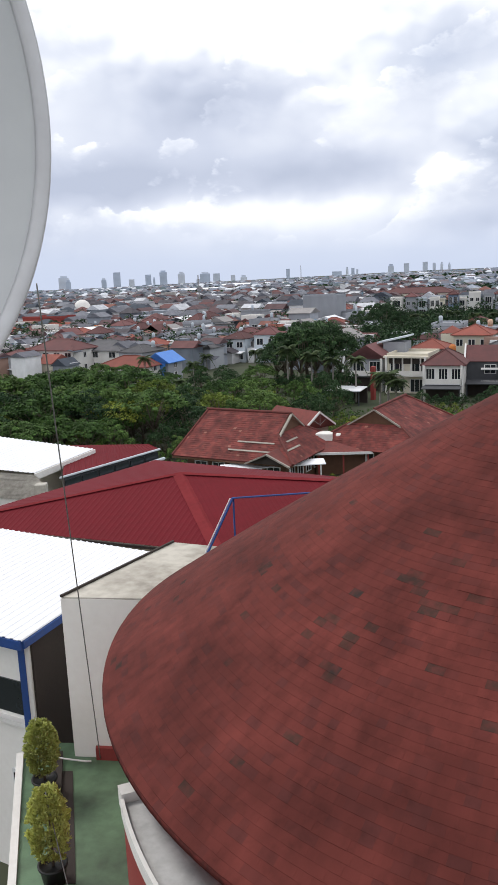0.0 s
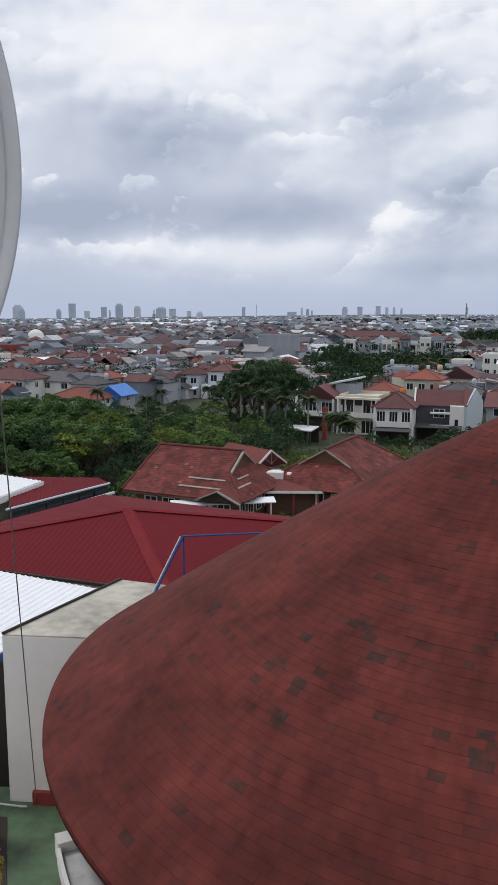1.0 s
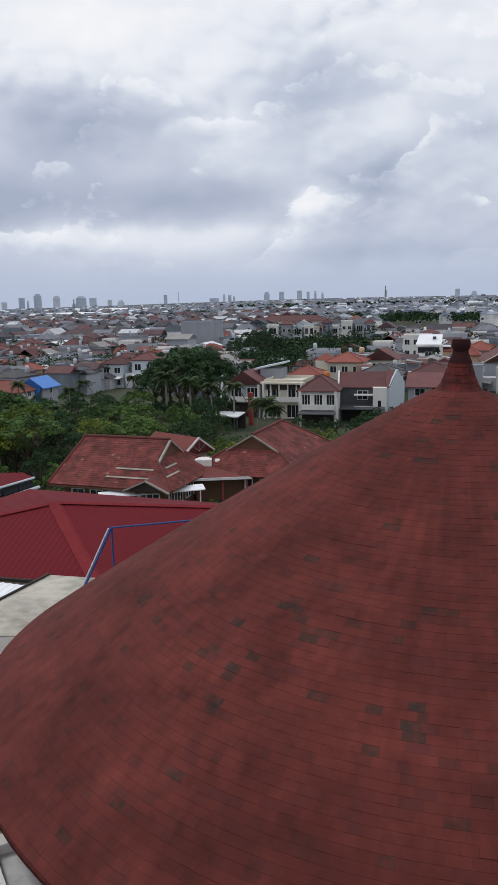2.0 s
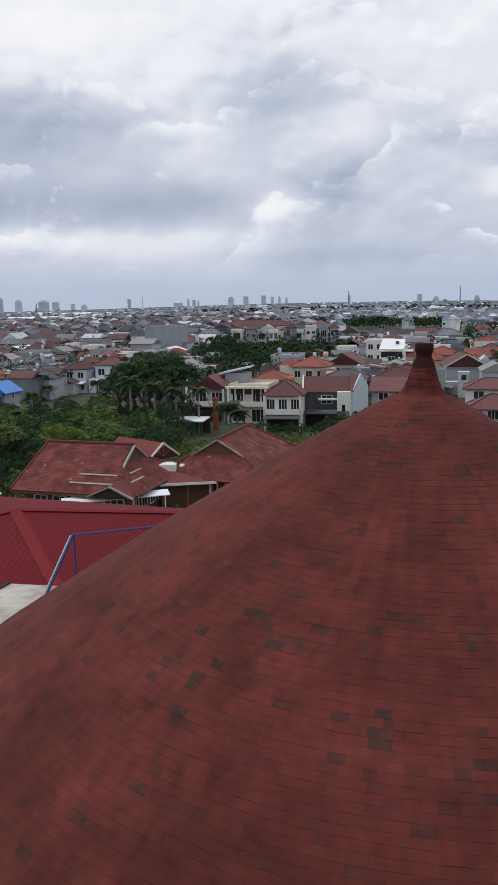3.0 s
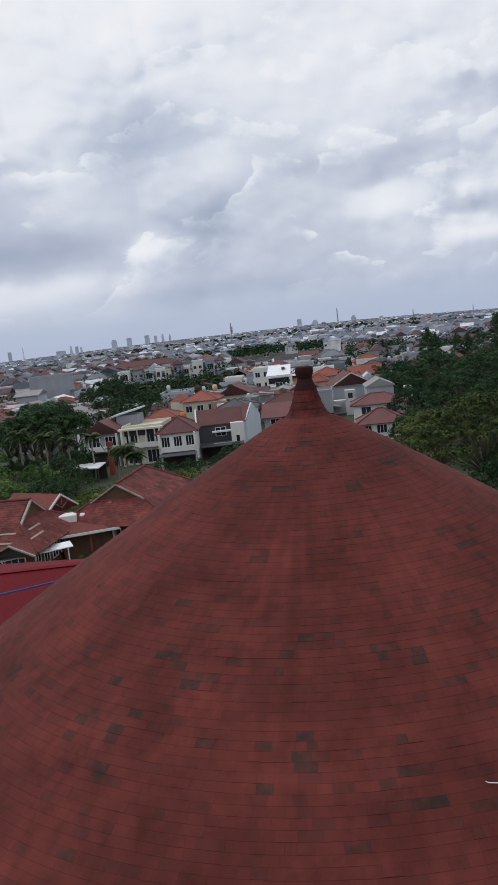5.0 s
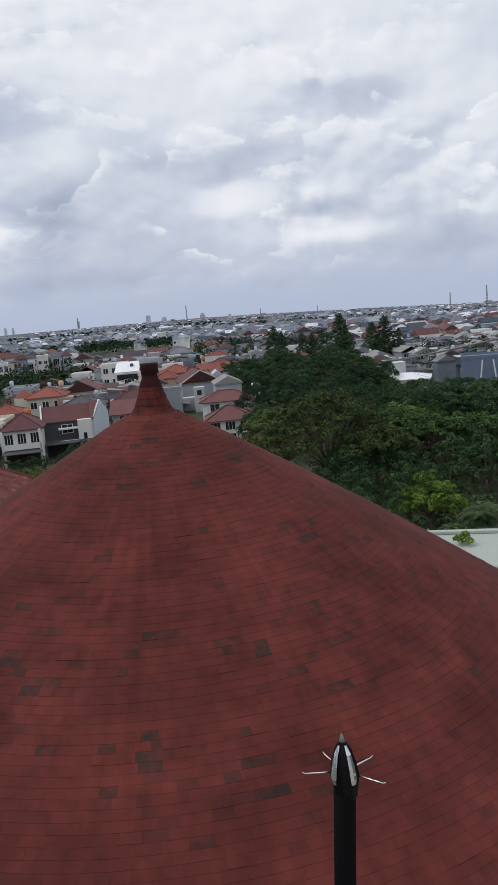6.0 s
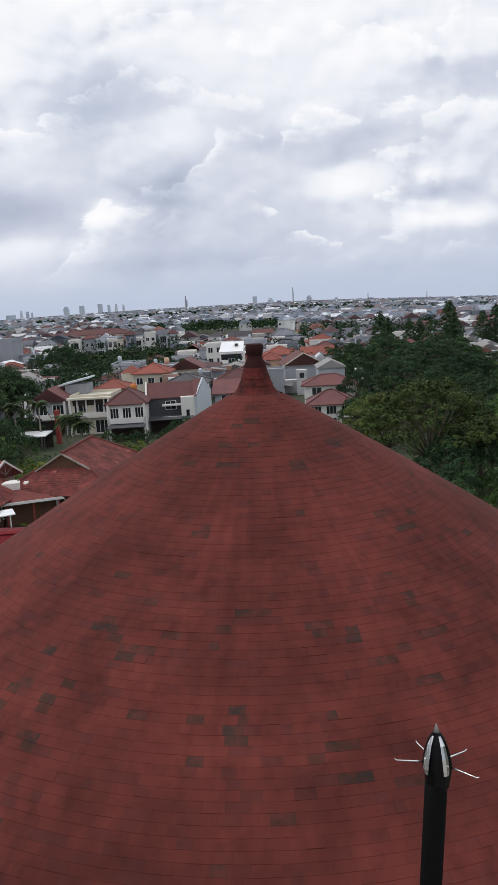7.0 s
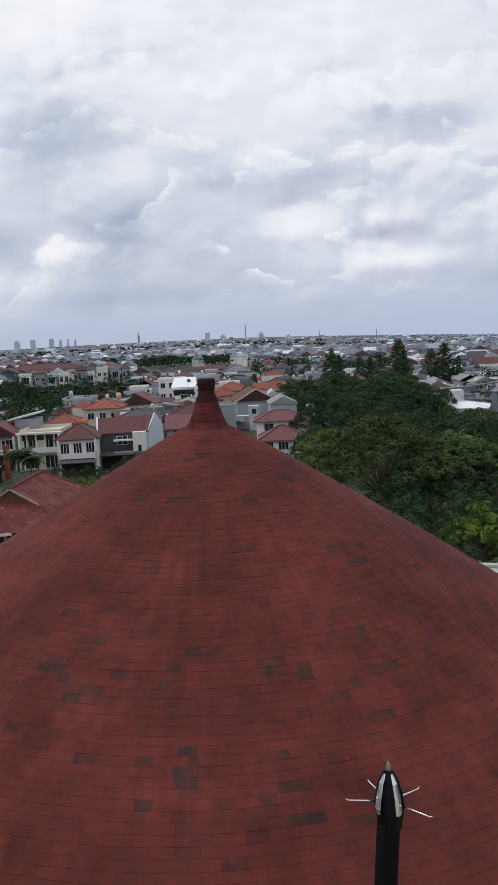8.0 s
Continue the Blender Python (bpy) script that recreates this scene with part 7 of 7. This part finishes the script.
def far_woods():
    """Small clumps of trees between the houses and in belts far off."""
    r = random.Random(9)
    clumps = []
    for _ in range(3600):
        az, d = r.uniform(-20, 52), 225 + 1900 * r.random() ** 1.7
        if in_field(az, d): continue
        x, y = polar(az, d)
        if noise.noise(Vector((x, y, 40)) * 0.008) < 0.02 and r.random() < 0.8: continue
        h = r.uniform(5, 9)
        s = 1 + d / 700
        clumps.append(((x, y, h * 0.62 + ground_z(x, y)), (2.2 * s, 2.2 * s, h * 0.42)))
    for az0, az1, d0, d1, n, h in ((21.5, 23.5, 392, 420, 30, 5.5), (18.4, 20.2, 395, 412, 22, 5), (13, 25, 575, 650, 190, 8), (9.5, 18.6, 266, 336, 230, 6.0), (7.8, 13.2, 196, 262, 80, 8), (24, 29, 575, 680, 60, 7), (13, 21.5, 650, 730, 90, 8), (27, 36, 330, 420, 120, 10), (-20, -12, 260, 330, 50, 8), (28, 50, 900, 1000, 120, 10), (8, 30, 1200, 1300, 120, 11)):
        for _ in range(n):
            x, y = polar(r.uniform(az0, az1), r.uniform(d0, d1))
            clumps.append(((x, y, h * 0.6 + ground_z(x, y)), (3.2, 3.2, h * r.uniform(0.35, 0.5))))
    v, f = [], []
    for c, rad in clumps:
        d = math.hypot(c[0], c[1])
        size = max(0.8, d / 320)
        n = int(62 if d < 500 else 26)
        vv, ff = leaf_mesh([(c, rad)], size, r, 0.5, n / max(0.5, (rad[0] * rad[2]) ** 0.9))
        k = len(v)
        v += vv
        f += [tuple(i + k for i in q) for q in ff]
    w = part("distant_woods", (v, f), M_LEAF_DARK)
    tagged(w, "dark green trees scattered between distant houses", "trees", kind="stuff")


far_woods()
rg = random.Random(31)
for k in range(14):
    plant("palm" if k % 3 else "palm2", *polar(9.8 + 0.62 * k + rg.uniform(-0.2, 0.2), rg.uniform(256, 300)), rg.uniform(0.75, 0.95), rg.uniform(0, 360))

M_FIELD = mat("field_grass", (0.10, 0.13, 0.045), (0.15, 0.14, 0.06), rough=0.95, scale=0.05, fine=0.4, amount=0.8)
fp = [polar(18.6 + 0.88 * i, 390) for i in range(11)] + [polar(27.4 - 0.88 * i, 560) for i in range(11)]
field_ob = part("field", prism(fp, -1.5, 0.08), M_FIELD)
tagged(field_ob, "open green field between the town and the trees", "field", kind="structure")


# ---- the skyline ----
def tower(az, dist, w, h, crown=0.0):
    x, y = polar(az, dist)
    t = thing("high_rise_tower", x, y, ground_z(x, y), -az, "grey high-rise tower on the horizon, haze put into its colour", "tower", "skyline towers")
    part("shaft", box(-w / 2, w / 2, -w / 2, w / 2, 0, h), M_TOWER_HAZE, t)
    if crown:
        part("crown", box(-w / 3, w / 3, -w / 3, w / 3, h, h + crown), M_TOWER_HAZE, t)
    return t


rs = random.Random(3)
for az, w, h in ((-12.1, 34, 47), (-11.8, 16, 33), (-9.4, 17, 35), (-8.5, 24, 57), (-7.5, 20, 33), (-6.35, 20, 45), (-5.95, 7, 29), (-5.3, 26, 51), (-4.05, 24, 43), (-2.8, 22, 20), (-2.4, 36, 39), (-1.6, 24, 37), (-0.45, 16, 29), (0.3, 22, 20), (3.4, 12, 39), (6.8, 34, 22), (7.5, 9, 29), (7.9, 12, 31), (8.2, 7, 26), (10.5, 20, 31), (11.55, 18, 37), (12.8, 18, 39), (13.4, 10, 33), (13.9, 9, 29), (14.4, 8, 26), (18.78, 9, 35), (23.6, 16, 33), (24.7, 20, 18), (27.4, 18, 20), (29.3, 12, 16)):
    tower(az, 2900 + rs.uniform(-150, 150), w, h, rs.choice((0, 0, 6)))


def mast(az, dist, h):
    x, y = polar(az, dist)
    m = thing("radio_mast", x, y, ground_z(x, y), 0, "thin lattice radio mast", "mast", "radio masts")
    w = h * 0.02 + 0.3
    for sx, sy in ((-1, -1), (1, -1), (1, 1), (-1, 1)):
        part("leg", tube([(sx * w, sy * w, 0), (sx * w * 0.25, sy * w * 0.25, h)], 0.16, 5), M_ASBESTOS, m)
    bm = bmesh.new()
    for i in range(12):
        u = i / 12
        k = w * (1 - 0.75 * u)
        z = h * u
        for a, b in (((-1, -1), (1, -1)), ((1, -1), (1, 1)), ((1, 1), (-1, 1)), ((-1, 1), (-1, -1))):
            tube([(a[0] * k, a[1] * k, z), (b[0] * k * 0.94, b[1] * k * 0.94, z + h / 12)], 0.09, 4, bm=bm)
    part("lattice", bm, M_ASBESTOS, m)


for az, dist, h in ((-2.9, 560, 24), (4.3, 1500, 36), (18.75, 900, 31), (26.3, 1100, 36), (31.5, 1200, 25), (47.0, 760, 30), (44.6, 900, 28), (35.5, 1300, 25)):
    mast(az, dist, h)
# long pale factory sheds near the skyline
for az, dist, w in ((-3.0, 1150, 70), (2.0, 1500, 170), (0.4, 1650, 80)):
    x, y = polar(az, dist)
    s = thing("factory_shed", x, y, ground_z(x, y), -az, "long pale factory shed with white metal roof", "shed", "factory sheds")
    part("wall", box(-w / 2, w / 2, -20, 20, -1, 6), M_PALEBLUE, s)
    part("roof", hip_roof(w, 40, 6.05, 3, 0.5, True), M_ROOFWHITE, s)


# ---- single landmarks in the town ----
def landmark(name, az, dist, w, d, ht, rise, wall, roof, label, rz=RZ, **kw):
    x, y = polar(az, dist)
    return house(name, x, y, rz, w, d, ht, rise, wall, roof, label, z0=ground_z(x, y), **kw)


tarp = landmark("patched_house", -5.6, 190, 5.6, 6, 4.6, 2.2, M_GREY, M_TARP, "grey house with a bright blue tarpaulin over its roof", gable=True, wins=1)
part("tarp_sheet", slab([(-2.9, -3.7, 4.7), (2.6, -3.7, 4.7), (1.9, -3.2, 1.6), (-2.4, -3.2, 2.2)], 0.05), M_TARP, tarp, "blue tarpaulin hanging over the front")
landmark("town_house", -7.9, 188, 12, 8, 4.4, 2.0, M_WHITE, M_ROOF_RED, "low white house with bright orange-red roof", wins=2)
landmark("plain_block", 5.9, 300, 13, 10, 14.0, 0, M_GREY, M_ROOF_GREY, "tall bare grey concrete block", wins=0, side_wins=0, parapet=True)
landmark("plain_block", 4.4, 285, 8, 8, 9.0, 1.6, M_GREY, M_ASBESTOS, "bare grey block with shallow roof", wins=1, side_wins=0, gable=True)
landmark("town_house", -11.8, 308, 20, 10, 6.0, 0, M_ORANGE, M_ROOF_GREY, "long low building with orange-painted walls", wins=5, parapet=True, floors=1)
landmark("town_house", -13.3, 352, 20, 10, 8.5, 0, M_REDWALL, M_ROOF_GREY, "tall dark red painted building", wins=3, parapet=True)
landmark("town_house", -12.6, 222, 14, 9, 6.2, 2.4, M_WHITE, M_ROOF_MAR, "white and blue two-storey house with maroon roof", wins=4)
landmark("town_house", -9.6, 224, 16, 10, 5.4, 2.2, M_WHITE, M_ROOF_GREY, "white house with broad dark grey roof", wins=3)
dome = landmark("domed_hall", -11.0, 455, 14, 12, 8.0, 0, M_WHITE, M_WHITE, "white hall with a round white dome", wins=3, parapet=True)
part("dome", lathe([(4.6 * math.cos(radians(a)), 8.2 + 4.6 * math.sin(radians(a))) for a in range(0, 90, 9)] + [(0, 12.9)], 24), M_WHITE, dome, "smooth white dome", True)
school = landmark("long_hall", 12.4, 480, 42, 16, 8.5, 3.0, M_CREAM, M_ROOF_MAR, "long cream school hall with maroon roof", wins=8, side_wins=0)
bx = landmark("blue_grey_block", 46.6, 199, 10, 9, 7.5, 0, M_BLUEGREY, M_ROOF_GREY, "blue-grey block with a white pipe frame", rz=-45, wins=0, side_wins=0, parapet=True)
for s in (-1, 1):
    part("pipe", tube([(s * 2.0 + 1, -5.3, 0.0), (s * 1.2 + 1, -5.3, 7.0)], 0.18, 6), M_FRAME, bx, "white pipe")
landmark("white_shed", 41.0, 204, 14, 9, 3.0, 1.2, M_WHITE, M_ROOFWHITE, "low shed with bright white roof", rz=-45, wins=0, side_wins=0)


def utility_pole(az, dist, h):
    p = thing("utility_pole", *polar(az, dist), 0, -az, "tall grey concrete utility pole with a cross arm", "pole", "utility poles")
    part("pole", tube([(0, 0, -0.2), (0, 0, h)], 0.17, 8, 0.11), M_CONC, p, smooth=True)
    part("cross_arm", box(-0.9, 0.9, -0.06, 0.06, h - 0.5, h - 0.38), M_ASBESTOS, p, "steel cross arm")


utility_pole(39.61, 225, 5.8)
utility_pole(48.27, 150, 14.6)
# Long bar for the pale line across the roofs, too thick for a cable.
cable = part("cable", tube(sagging((*polar(39.61, 225), 5.7), (*polar(48.27, 150), 14.5), 0.4), 0.26, 6, 0.18), M_CABLE)
tagged(cable, "long thick grey bar spanning between two poles", "cable", "cables")


def undergrowth():
    """Low bushes and weeds under the trees."""
    r = random.Random(44)
    clumps = []
    for az0, az1, d0, d1, n in ((-19, 7.5, 98, 185, 420), (7.5, 20, 104, 134, 90), (29.5, 50, 60, 200, 520)):
        for _ in range(n):
            x, y = polar(r.uniform(az0, az1), r.uniform(d0, d1))
            clumps.append(((x, y, 0.5), (r.uniform(1.4, 2.6), r.uniform(1.4, 2.6), r.uniform(0.5, 1.3))))
    w = part("undergrowth", leaf_mesh(clumps, 0.5, r, 0.8, 20), M_LEAF)
    tagged(w, "low green bushes and weeds under the trees", "bushes", kind="stuff")


undergrowth()

# ---- the shingle tabs that lie nearest, each a piece of its own ----
for quad, a, r, dark in near_tabs:
    o = Vector((r * math.cos(a), r * math.sin(a), cone_z(r)))
    tab = part("shingle", ([tuple(Vector(p) - o) for p in quad], [(0, 1, 2, 3), (4, 5, 1, 0), (4, 0, 3), (1, 5, 2)]), M_SHINGLE_DARK_OB if dark else M_SHINGLE_OB, conical_roof)
    tab.location = o
